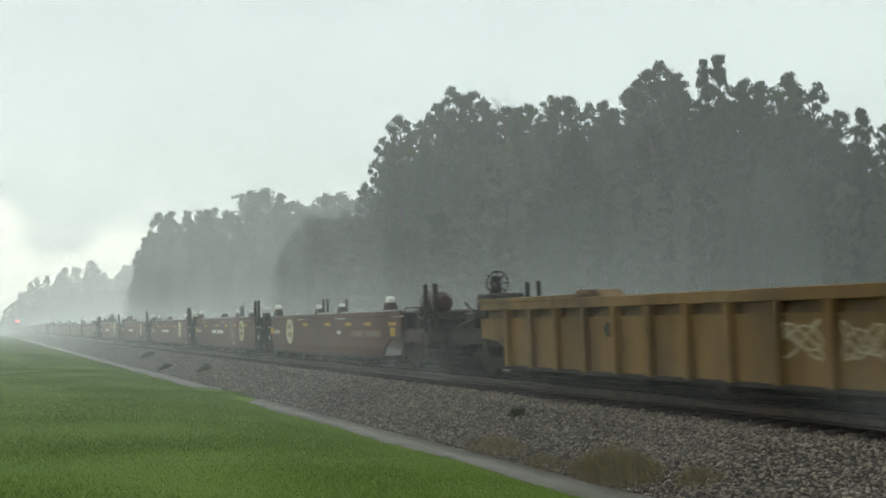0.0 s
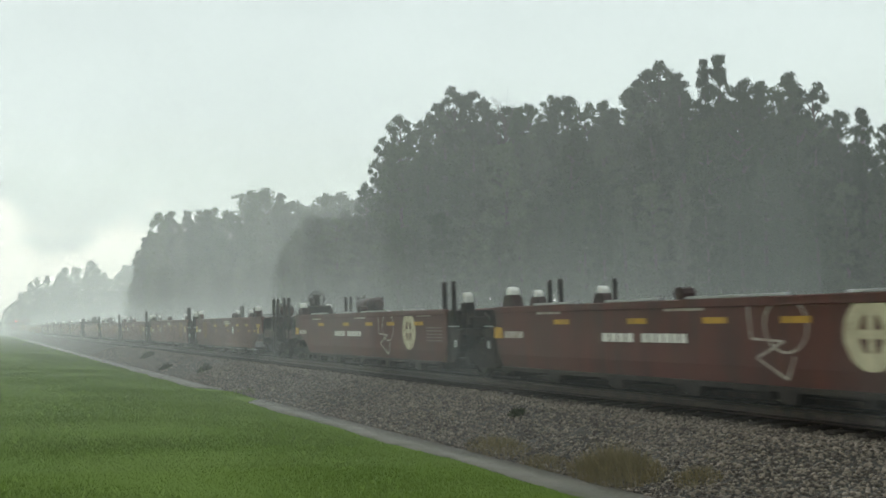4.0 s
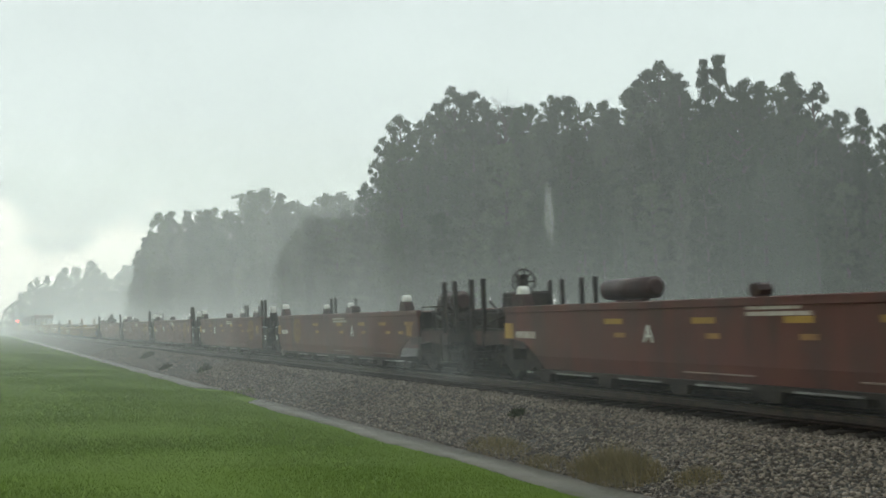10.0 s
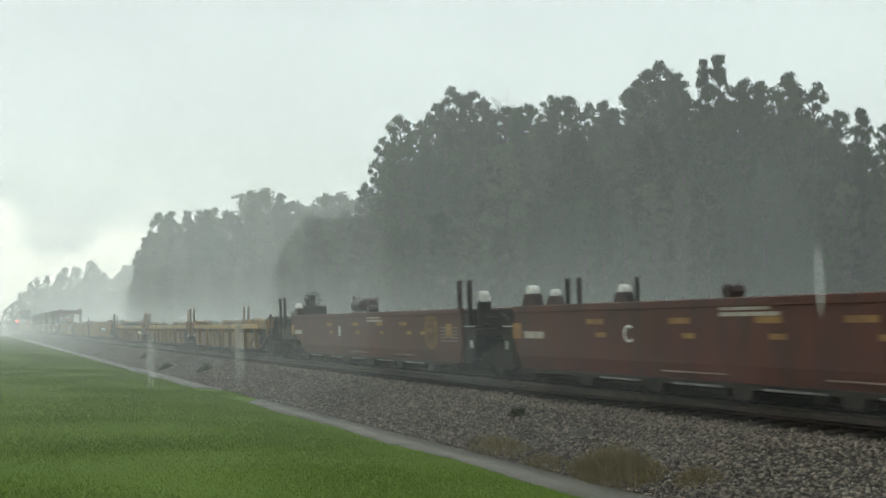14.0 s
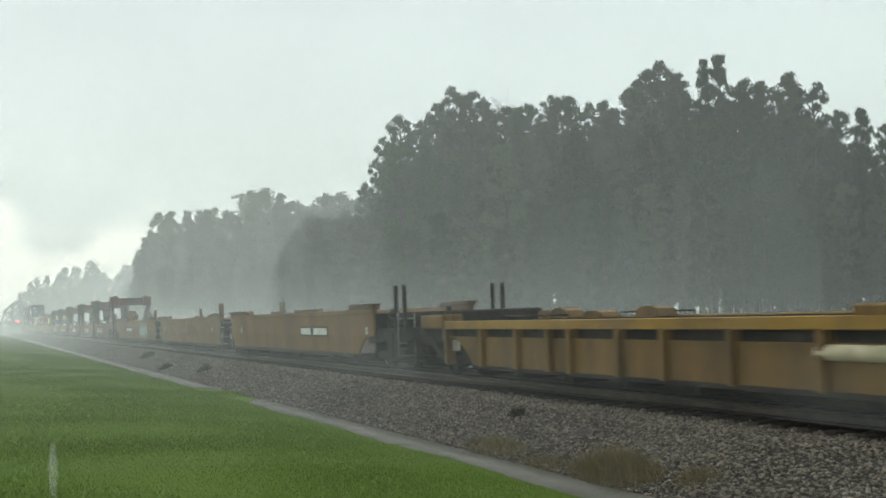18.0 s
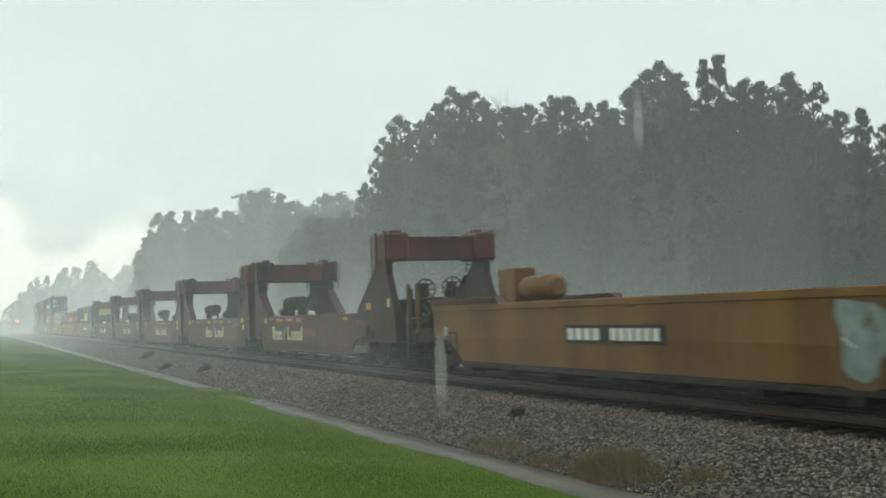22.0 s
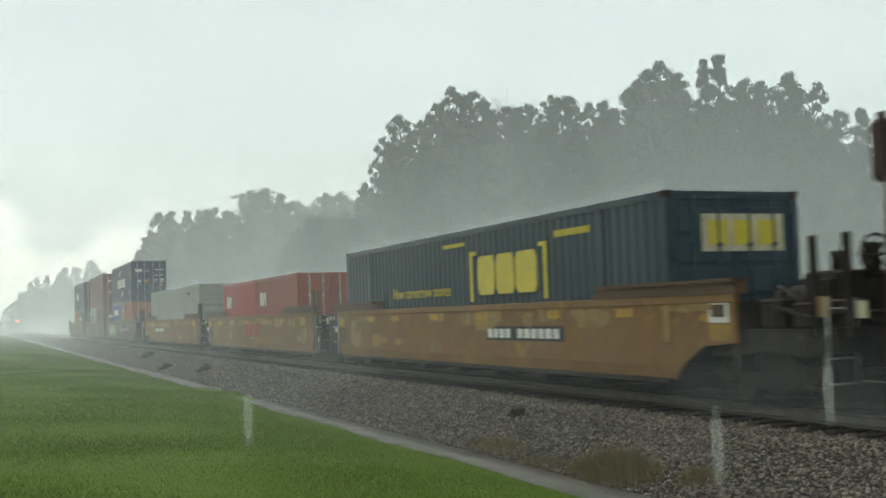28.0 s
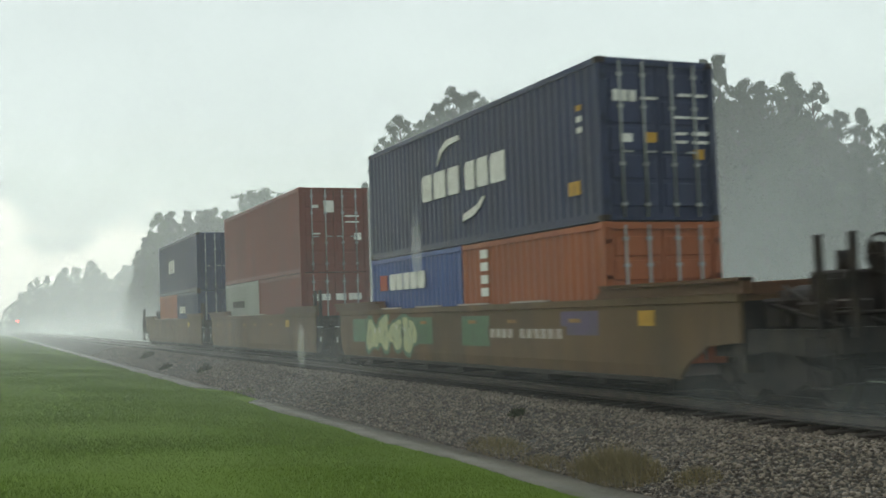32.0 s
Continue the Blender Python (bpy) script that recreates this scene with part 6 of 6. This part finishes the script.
def train():
    # places of the joints along the line at 0 s, car by car
    j = [7.0, 23.4]
    run(ribbed_unit(j[1] - j[0], "a", "c", 1.65, 0.37, np.arange(1.66, 13.0, 1.0)), j[0])
    for variant, joints, letters in ((1, (23.4, 40.3, 55.2, 70.3, 85.5, 102.0), "BEDCA"), (2, (102.0, 119.1, 134.5, 149.2, 164.4, 182.0), "BCDEA"), (3, (182.0, 199.0, 213.9, 228.9, 244.4, 262.3), "AEDCB")):
        for i in range(5):
            length = joints[i + 1] - joints[i]
            run(brown_unit(length, "c" if i == 0 else "a", "c" if i == 4 else "a", variant, letters[i]), joints[i])
    joints = (262.3, 279.2, 295.7, 313.0)
    for i in range(3):
        length = joints[i + 1] - joints[i]
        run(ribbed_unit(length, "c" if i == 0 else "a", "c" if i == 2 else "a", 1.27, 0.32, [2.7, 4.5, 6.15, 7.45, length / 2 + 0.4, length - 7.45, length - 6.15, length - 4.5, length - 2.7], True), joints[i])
    joints = (313.0, 334.6, 354.3, 377.5)
    for i in range(3):
        run(smooth_unit(joints[i + 1] - joints[i], "c" if i == 0 else "a", "c" if i == 2 else "a", i), joints[i])
    joints = (377.5, 393.4, 409.2, 425.2, 441.2, 457.5)
    for i in range(5):
        run(tower_unit(joints[i + 1] - joints[i], "c" if i == 0 else "a", "c" if i == 4 else "a", i), joints[i])
    joints = (457.5, 479.6, 499.4, 521.3)
    for i in range(3):
        run(stack_unit(joints[i + 1] - joints[i], "c" if i == 0 else "a", "c" if i == 2 else "a", "rust", i), joints[i])
    joints = (521.3, 543.3, 562.6, 584.9)
    for i in range(3):
        run(stack_unit(joints[i + 1] - joints[i], "c" if i == 0 else "a", "c" if i == 2 else "a", "dull", i, True), joints[i])
    well = 0.40
    # three boxes in the wells of the yellow car
    c = run(container(16.154, 2.87, "teal", "dark blue-green container with big yellow lettering", True, 2.59, posts=(1.98, 14.17)), 461.7, well)
    for k, w in enumerate((0.82, 0.82, 0.9)):
        y = 7.05 - 0.9 * k
        bm = bmesh.new()
        slab(bm, [(y, 1.55), (y - 0.1, 1.42), (y - w * 0.9, 1.42), (y - w, 1.56), (y - w, 2.1), (y - w * 0.9, 2.24), (y - 0.1, 2.24), (y, 2.1)], -1.303, -1.28)
        part("lettering", bm, M["chrome_yellow"], c, "yellow company lettering as blocks")
    for y, s in ((7.45, -1), (3.95, 1)):
        bm = bmesh.new()
        slab(bm, [(y, 1.28), (y, 2.36), (y + s * 0.3, 2.36), (y + s * 0.3, 2.28), (y + s * 0.12, 2.28), (y + s * 0.12, 1.28)], -1.303, -1.28)
        part("bracket_mark", bm, M["chrome_yellow"], c, "yellow bracket mark")
    words("How tomorrow moves", 0.38, M["chrome_yellow"], c, -1.304, 12.3, 1.45, "lettering", "yellow slogan lettering", 1.05)
    marks(c, "lettering", 8.9, 7.7, 2.52, 2.60, 9, "chrome_yellow", "", 0.7, -1.295)
    marks(c, "lettering", 3.6, 2.3, 2.40, 2.52, 9, "chrome_yellow", "", 0.7, -1.295)
    bm = bmesh.new()
    box(bm, -0.62, 0.98, 0.004, 0.03, 1.90, 2.50)
    sign = part("sign_panel", bm, M["cream"], c, "pale panel with yellow blocks")
    for k in range(3):
        bm = bmesh.new()
        box(bm, -0.50 + 0.48 * k, -0.12 + 0.48 * k, -0.002, 0.005, 2.0, 2.4, 0.0)
        part("lettering", bm, M["chrome_yellow"], sign)
    for mat, u, lab in (("orange_red", 483.6, "orange-red twenty-foot container with white lettering"), ("scarlet", 489.75, "red twenty-foot container with white lettering")):
        c = run(container(6.058, 2.591, mat, lab), u, well)
        for shape in ([(5.32, 1.63), (5.24, 1.55), (5.02, 1.55), (5.02, 1.66), (5.02, 2.05), (5.24, 2.05), (5.32, 1.97)], [(4.98, 1.55), (4.84, 1.55), (4.62, 2.05), (4.82, 2.05)], [(4.56, 1.55), (4.44, 1.55), (4.44, 2.05), (4.56, 2.05)]):
            bm = bmesh.new()
            slab(bm, shape, -1.226, -1.20)
            part("lettering", bm, M["white"], c, "white owner mark as plain shapes")
    c = run(container(16.154, 2.87, "grey", "pale grey container with a ribbed end", False, 2.59, pitch=0.30, ribs_end=True, posts=(1.98, 14.17), depth=0.02), 501.3, well)
    marks(c, "lettering", 3.3, 2.4, 2.42, 2.52, 6, "dark", "", 0.6, -1.298)
    # double stacks at the end of the train
    u1 = 527.57
    top = well + 2.591 - 0.04
    for mat, u, lab in (("orange", u1, "weathered orange twenty-foot container"), ("bright_blue", u1 + 6.13, "bright blue twenty-foot container with white lettering")):
        c = run(container(6.058, 2.551, mat, lab), u, well)
        if mat == "bright_blue":
            for k, w in enumerate((0.40, 0.38, 0.38, 0.38, 0.40)):
                y = 4.66 - 0.50 * k
                bm = bmesh.new()
                slab(bm, [(y, 1.75), (y - 0.05, 1.69), (y - w, 1.69), (y - w - 0.05, 1.75), (y - w - 0.05, 2.05), (y - w, 2.11), (y - 0.05, 2.11), (y, 2.05)], -1.226, -1.20)
                part("lettering", bm, M["white"], c, "white company lettering as blocks")
            plate(c, "lettering", 4.85, 5.4, 1.7, 2.1, "red_mark", "red square mark", x=-1.219)
        else:
            for k in range(4):
                plate(c, "lettering", 4.75, 5.1, 2.2 - 0.27 * k, 2.38 - 0.27 * k, "white", "white upright lettering as bars", x=-1.219)
    c = run(container(12.192, 2.896, "navy", "dark navy forty-foot container with white lettering"), u1, top)
    y = 8.30
    for k, w in enumerate((0.70, 0.82, 0.72, 0.0, 0.58, 0.66, 0.82)):
        if w:
            z = 1.19
            bm = bmesh.new()
            slab(bm, [(y, z + 0.06), (y - 0.06, z), (y - w * 0.85, z), (y - w * 0.85, z + 0.62), (y - 0.08, z + 0.62), (y, z + 0.52)], -1.227, -1.20)
            part("lettering", bm, M["white"], c, "white company lettering as blocks")
            y -= w + 0.03
        else:
            y -= 0.22
    for pts in (((7.35, 2.05), (7.0, 2.33), (6.6, 2.44), (6.0, 2.47), (6.05, 2.58), (6.7, 2.58), (7.15, 2.40)), ((5.95, 0.62), (5.4, 0.70), (5.0, 0.86), (4.75, 1.06), (4.85, 1.08), (5.2, 0.92), (5.9, 0.78))):
        bm = bmesh.new()
        slab(bm, [(a, b - 0.1) for a, b in pts], -1.227, -1.20)
        part("swoosh", bm, M["white"], c, "white painted swoosh")
    plate(c, "placard", 0.75, 1.15, 0.55, 0.80, "signal_yellow", "yellow placard", x=-1.219)
    for z in (2.05, 1.85, 1.65):
        plate(c, "lettering", 0.62, 0.78, z, z + 0.1, "white" if z < 2 else "signal_yellow", "", x=-1.219)
    for k in range(3):
        bm = bmesh.new()
        box(bm, -0.92 + 0.17 * k, -0.79 + 0.17 * k, 0.0, 0.03, 2.12, 2.32)
        part("lettering", bm, M["white"], c, "white owner mark as blocks")
    for x0, x1, z0, z1, mat in ((-0.36, 0.0, 2.17, 2.21, "white"), (0.45, 0.72, 2.25, 2.30, "white"), (0.8, 1.05, 2.25, 2.30, "white"), (-0.8, -0.55, 1.40, 1.55, "white"), (-0.28, -0.05, 1.40, 1.58, "signal_yellow"),
                                (0.74, 0.94, 1.12, 1.30, "signal_yellow"), (0.35, 0.68, 1.85, 1.89, "white"), (0.72, 1.05, 1.85, 1.89, "white"), (0.35, 0.6, 1.55, 1.6, "white"), (0.72, 1.05, 1.55, 1.62, "white"), (0.35, 0.6, 1.4, 1.45, "white"),
                                (0.72, 1.05, 1.4, 1.45, "white")):
        bm = bmesh.new()
        box(bm, x0, x1, 0.004, 0.03, z0, z1)
        part("placard", bm, M[mat], c)
    u2 = 547.0
    c = run(container(12.192, 2.896, "maroon", "oxide red forty-foot container with white markings"), u2, well + 2.551)
    for x0, x1, z0, z1 in ((-0.35, 0.0, 2.05, 2.45), (-0.8, -0.55, 2.2, 2.3), (0.4, 0.9, 1.9, 1.95), (0.4, 0.9, 1.7, 1.75), (-0.8, -0.5, 1.3, 1.35), (0.7, 0.95, 1.1, 1.35)):
        bm = bmesh.new()
        box(bm, x0, x1, 0.002, 0.03, z0, z1)
        part("placard", bm, M["white"], c)
    c = run(container(6.058, 2.551, "maroon", "oxide red twenty-foot container with white marks"), u2, well)
    marks_end = ((-0.8, -0.2), (0.0, 0.35), (0.45, 0.9))
    for x0, x1 in marks_end:
        bm = bmesh.new()
        box(bm, x0, x1, 0.002, 0.03, 1.62, 1.84)
        part("lettering", bm, M["white"], c)
    c = run(container(6.058, 2.551, "grey", "pale grey twenty-foot container with dark lettering"), u2 + 6.13, well)
    marks(c, "lettering", 4.6, 2.4, 1.55, 1.82, 5, "dark", "dark lettering as bars", 0.75, -1.222)
    u3 = 566.0
    c = run(container(12.192, 2.896, "navy", "dark blue forty-foot container with white lettering"), u3, well + 2.551)
    marks(c, "lettering", 8.6, 6.6, 1.2, 1.9, 3, "white", "white company lettering as blocks", 0.7, -1.222)
    c = run(container(6.058, 2.551, "orange", "plain orange twenty-foot container in the well"), u3 + 6.13, well)
    c = run(container(6.058, 2.551, "navy", "dark blue twenty-foot container with white bars"), u3, well)
    marks(c, "lettering", 5.2, 3.4, 1.5, 1.85, 3, "white", "white lettering as bars", 0.7, -1.222)


train()

# ================= umbrella over the camera =================
RIGHT, UP, AHEAD = Vector((0.9213, -0.3873, -0.0347)), Vector((0.0098, -0.0661, 0.9978)), Vector((0.3887, 0.9196, 0.0571))


def umbrella():
    root = tagged(new("umbrella"), "open dark umbrella with a navy hem, held overhead", "umbrella")
    rad, rise, gores = 0.673, 0.24, 8

    def at(a, q):
        return Vector((rad * q * math.cos(a), rad * q * math.sin(a), rise * (1 - q ** 2)))
    for g in range(gores):
        bm = bmesh.new()
        rows = []
        for i in range(9):
            q = i / 8
            rows.append([bm.verts.new(at(2 * math.pi * (g + j / 6) / gores, q)) for j in range(7)] if i else [bm.verts.new(at(0, 0))])
        for a, b in zip(rows, rows[1:]):
            for j in range(6):
                f = bm.faces.new((a[0], b[j], b[j + 1]) if len(a) == 1 else (a[j], b[j], b[j + 1], a[j + 1]))
                f.smooth = True
        part("canopy_panel", bm, M["umbrella"], root)
        bm = bmesh.new()
        for j in range(12):
            a0, a1 = 2 * math.pi * (g + j / 12) / gores, 2 * math.pi * (g + (j + 1) / 12) / gores
            tube(bm, at(a0, 1.0), at(a1, 1.0), 0.0022, n=6, caps=False)
        part("hem", bm, M["hem"], root, "navy hem")
        bm = bmesh.new()
        a = 2 * math.pi * g / gores
        for i in range(8):
            tube(bm, at(a, i / 8) - Vector((0, 0, 0.006)), at(a, (i + 1) / 8) - Vector((0, 0, 0.006)), 0.002, n=6, caps=False)
        rib = part("rib", bm, M["grey_ice"], root, "thin metal rib")
        bm = bmesh.new()
        tube(bm, at(a, 0.99), at(a, 1.03) - Vector((0, 0, 0.008)), 0.004, 0.003, 8)
        part("rib_tip", bm, M["hem"], rib)
    one("shaft", lambda bm: tube(bm, (0, 0, rise + 0.04), (0, 0, -0.50), 0.006), M["grey_ice"], root)
    one("handle", lambda bm: tube(bm, (0, 0, -0.66), (0, 0, -0.50), 0.014, 0.012, 12), M["black"], root)
    return root


M["hem"] = surface("navy_hem", (0.02, 0.018, 0.075), (0.015, 0.014, 0.06), None, 0.6, bump=0.02)
M["umbrella"] = bpy.data.materials.new("thin_grey_umbrella_cloth")
M["umbrella"].use_nodes = True
cloth = M["umbrella"].node_tree
cloth_bsdf = cloth.nodes["Principled BSDF"]
cloth_bsdf.inputs["Roughness"].default_value = 0.9
weave = cloth.nodes.new("ShaderNodeTexNoise")
weave.inputs["Scale"].default_value = 9.0
tint = cloth.nodes.new("ShaderNodeMix")
tint.data_type = "RGBA"
tint.inputs["A"].default_value, tint.inputs["B"].default_value = (0.115, 0.115, 0.118, 1), (0.15, 0.15, 0.15, 1)
link(cloth, weave.outputs["Fac"], tint.inputs["Factor"])
link(cloth, tint.outputs["Result"], cloth_bsdf.inputs["Base Color"])
thin_cloth = cloth.nodes.new("ShaderNodeBsdfTranslucent")
link(cloth, tint.outputs["Result"], thin_cloth.inputs[0])
both = cloth.nodes.new("ShaderNodeMixShader")
both.inputs[0].default_value = 0.6
link(cloth, cloth_bsdf.outputs[0], both.inputs[1])
link(cloth, thin_cloth.outputs[0], both.inputs[2])
link(cloth, both.outputs[0], cloth.nodes["Material Output"].inputs[0])
UMBRELLA = umbrella()


def umbrella_pose(lift):
    """lift: metres by which the umbrella is raised above its lowest place."""
    ta, tb = -0.104, 0.4224
    n = (RIGHT * -ta + UP - AHEAD * tb).normalized()
    x = (RIGHT - n * RIGHT.dot(n)).normalized()
    m = Matrix((x, n.cross(x), n)).transposed().to_4x4()
    m.translation = EYE + RIGHT * 0.1487 + UP * (-0.1783 + lift) + AHEAD * -0.148
    return m @ pose(0, 0, 0, 0, 0, 33)


# ================= falling rain =================


def rain_material():
    m = bpy.data.materials.new("rain_water")
    m.use_nodes = True
    nt = m.node_tree
    nt.nodes.clear()
    out = nt.nodes.new("ShaderNodeOutputMaterial")
    tr = nt.nodes.new("ShaderNodeBsdfTransparent")
    tl = nt.nodes.new("ShaderNodeBsdfTranslucent")
    gl = nt.nodes.new("ShaderNodeBsdfGlossy")
    tl.inputs[0].default_value = (0.95, 0.97, 0.96, 1)
    gl.inputs["Roughness"].default_value = 0.3
    a = nt.nodes.new("ShaderNodeMixShader")
    a.inputs[0].default_value = 0.3
    nt.links.new(tl.outputs[0], a.inputs[1])
    nt.links.new(gl.outputs[0], a.inputs[2])
    b = nt.nodes.new("ShaderNodeMixShader")
    b.inputs[0].default_value = 0.14
    nt.links.new(tr.outputs[0], b.inputs[1])
    nt.links.new(a.outputs[0], b.inputs[2])
    nt.links.new(b.outputs[0], out.inputs[0])
    return m


M["rain"] = rain_material()
DROPS = []


def drop_mesh(i):
    """A long thin falling drop, slightly ragged."""
    rng = random.Random(i)
    bm = bmesh.new()
    rings = []
    for k in range(9):
        z = -0.10 + 0.20 * k / 8
        r = 0.021 * math.sin(math.pi * (0.10 + 0.82 * k / 8)) ** 0.5 * rng.uniform(0.75, 1.1)
        rings.append([bm.verts.new((r * math.cos(2 * math.pi * j / 10), r * math.sin(2 * math.pi * j / 10), z)) for j in range(10)])
    for a, b in zip(rings, rings[1:]):
        for j in range(10):
            bm.faces.new((a[j], a[(j + 1) % 10], b[(j + 1) % 10], b[j])).smooth = True
    bm.faces.new(rings[0][::-1])
    bm.faces.new(rings[-1])
    return finish(bm, "raindrop", M["rain"])


def rain():
    meshes = [drop_mesh(i) for i in range(4)]
    rng = random.Random(3)
    tan_half = math.tan(radians(43.84 / 2))
    # seconds, then how far right of and above the picture's middle, in half widths
    for t, sx, sy in RAIN:
        d = rng.uniform(3.2, 5.5)
        p = EYE + d * (AHEAD + RIGHT * (sx * tan_half) + UP * (sy * tan_half))
        ob = tagged(new("raindrop", meshes[rng.randrange(4)]), "pale streak of falling rain in the air", "raindrop", group="falling raindrops")
        DROPS.append((ob, t, p))


RAIN = (
    (1.0, 0.806, 0.36), (1.0, -0.61, -0.43), (2.0, 0.19, -0.11), (2.0, 0.675, -0.46), (3.0, -0.22, 0.08), (3.0, 0.09, -0.41), (3.0, 0.74, -0.43), (6.0, 0.62, 0.08), (6.0, 0.21, -0.19),
    (7.0, -0.015, 0.25), (8.0, 0.39, 0.175), (9.0, 0.097, 0.32), (9.0, 0.82, 0.06), (9.0, -0.69, -0.48), (10.0, 0.24, 0.08), (11.0, 0.735, 0.185), (12.0, -0.55, -0.42), (13.0, 0.095, 0.04),
    (13.0, -0.165, -0.33), (13.0, 0.39, -0.45), (14.0, 0.85, -0.07), (14.0, -0.66, -0.25), (14.0, -0.46, -0.22), (17.0, -0.2, 0.10), (17.0, 0.33, 0.15), (18.0, -0.88, -0.50), (19.0, -0.27, 0.455),
    (20.0, 0.12, 0.195), (20.0, 0.045, -0.085), (20.0, -0.33, -0.19), (21.0, 0.48, -0.06), (21.0, -0.40, -0.34), (22.0, 0.44, 0.29), (22.0, -0.005, -0.27), (23.0, 0.04, -0.17), (23.0, -0.025, -0.37),
    (23.0, 0.16, -0.39), (23.0, -0.94, -0.53), (25.0, -0.81, -0.31), (25.0, 0.65, -0.35), (28.0, -0.44, -0.38), (28.0, 0.87, -0.32), (28.0, 0.62, -0.45), (29.0, 0.77, -0.29), (30.0, -0.42, -0.40),
    (31.0, 0.84, 0.16), (31.0, 0.38, -0.22), (32.0, -0.06, 0.0), (32.0, -0.32, -0.22))
rain()


# ================= spray torn off the loaded cars: drifting clouds that travel with them =================
def spray_cloud(x, u0, u1, dens, top, patch):
    half = (u1 - u0) / 2
    bm = bmesh.new()
    bm.faces.new([bm.verts.new(c) for c in ((-half, 0, 0), (half, 0, 0), (half, 0, top), (-half, 0, top))])
    ob = new("spray_cloud", finish(bm, "spray_cloud", mist_material("spray", dens, 0.0, top, patch, span_half=half, patchy=0.55)))
    tagged(ob, "pale rain spray drifting beside the loaded cars", "spray", kind="stuff")
    SPRAY.append((ob, x, (u0 + u1) / 2))


SPRAY = []
spray_cloud(4.0, 366, 470, 0.07, 9.0, 0.10)
spray_cloud(2.6, 452, 592, 0.085, 9.0, 0.13)
spray_cloud(5.5, 448, 596, 0.085, 12.0, 0.10)
spray_cloud(9.5, 446, 600, 0.07, 15.0, 0.08)
spray_cloud(14.0, 446, 536, 0.09, 18.0, 0.07)
spray_cloud(7.5, 450, 540, 0.07, 14.0, 0.09)


def wheel_spray():
    """Spray thrown up by the wheels at each joint, and a thin veil along the whole train."""
    mat = mist_material("water_spray", 0.042, 0.0, 1.5, 0.9, span_half=3.6, patchy=0.6)
    bm = bmesh.new()
    bm.faces.new([bm.verts.new(c) for c in ((-3.6, 0, -0.05), (3.6, 0, -0.05), (3.6, 0, 1.5), (-3.6, 0, 1.5))])
    me = finish(bm, "water_spray", mat)
    for u in sorted({round(u, 1) for ob, u, z in MOVING if ob.name.startswith("well_car")}):
        for x in (-1.58, -1.66):
            ob = tagged(new("water_spray", me), "pale water spray thrown up by the wheels", "spray", kind="stuff")
            SPRAY.append((ob, x, u + 1.2))
    spray_cloud(-1.62, -10, 600, 0.035, 1.4, 0.5)


wheel_spray()


def sleepers():
    """Timber sleepers under the nearest stretch of the line; farther ones are joined."""
    bm = bmesh.new()
    box(bm, -1.30, 1.30, -0.115, 0.115, -0.35, -0.174, 0.012)
    me = finish(bm, "sleeper", M["sleeper"])
    rng = random.Random(12)
    for i in range(280):
        s = part("sleeper", me, None, track)
        s.location = (rng.uniform(-0.03, 0.03), -4 + 0.5 * i, 0)
        s.rotation_euler.z = rng.uniform(-0.01, 0.01)
    bm = bmesh.new()
    for i in range(280, 700):
        y = -4 + 0.5 * i
        box(bm, -1.30, 1.30, y - 0.115, y + 0.115, -0.35, -0.174)
    part("sleepers", bm, M["sleeper"], track, kind="stuff")


sleepers()

def spin_wheels():
    """Wheels roll with the train; wheels at the same corner of a truck share their keys."""
    first = {}
    turn = SPEED / 0.455
    for w in [o for o in scene.objects if o.name.startswith("wheel")]:
        key = (round(w.location.x, 2), round(w.location.y, 2))
        if key not in first:
            side = 180 if w.location.x < 0 else 0
            place = tuple(w.location)
            walk(w, [(k / FPS, pose(*place) @ Matrix.Rotation(turn * k / FPS, 4, "X") @ pose(0, 0, 0, 0, 0, side)) for k in range(32 * FPS + 1)])
            first[key] = w
        else:
            w.rotation_mode = "QUATERNION"
            w.animation_data_create()
            w.animation_data.action = first[key].animation_data.action
            w.animation_data.action_slot = first[key].animation_data.action_slot


def motions():
    """The whole train rolls towards and past the camera at one steady speed; rain falls; the umbrella dips twice."""
    for ob, u, z in MOVING:
        walk(ob, [(t, pose(TRACK_X, u - SPEED * t, z)) for t in (0, 8, 16, 24, 32.0)])
    for ob, x, u in SPRAY:
        walk(ob, [(t, pose(TRACK_X + x, u - SPEED * t, 0, 0, 0, 90)) for t in (0, 8, 16, 24, 32.0)])
    spin_wheels()
    fall = 7.0
    for ob, t, p in DROPS:
        ground = -0.7
        land = t + (p.z - ground) / fall
        rows = [(0.0, p.z + fall * t)] if t < 6 else [(0.0, p.z + fall * 6), (t - 6, p.z + fall * 6)]
        rows += [(t - 0.2, p.z + fall * 0.2), (t, p.z)] if t > 0.3 else []
        if land < 31.9:
            rows += [(land, ground), (32.0, ground)]
        elif t < 32:
            rows += [(32.0, p.z - fall * (32 - t))]
        walk(ob, [(s, pose(p.x, p.y, z)) for s, z in rows])
    lifts = ((0, 0.045), (22.0, 0.045), (22.4, 0.030), (22.6, 0.027), (22.8, 0.029), (23.2, 0.033), (23.6, 0.045), (30.2, 0.045), (30.4, 0.032), (30.5, 0.021), (30.6, 0.0108), (30.7, 0.0045),
             (30.8, 0.001), (30.9, 0.0), (31.0, -0.0022), (31.1, -0.001), (31.2, 0.008), (31.3, 0.022), (31.4, 0.031), (31.7, 0.045), (32.0, 0.045))
    walk(UMBRELLA, [(t, umbrella_pose(d)) for t, d in lifts])


motions()
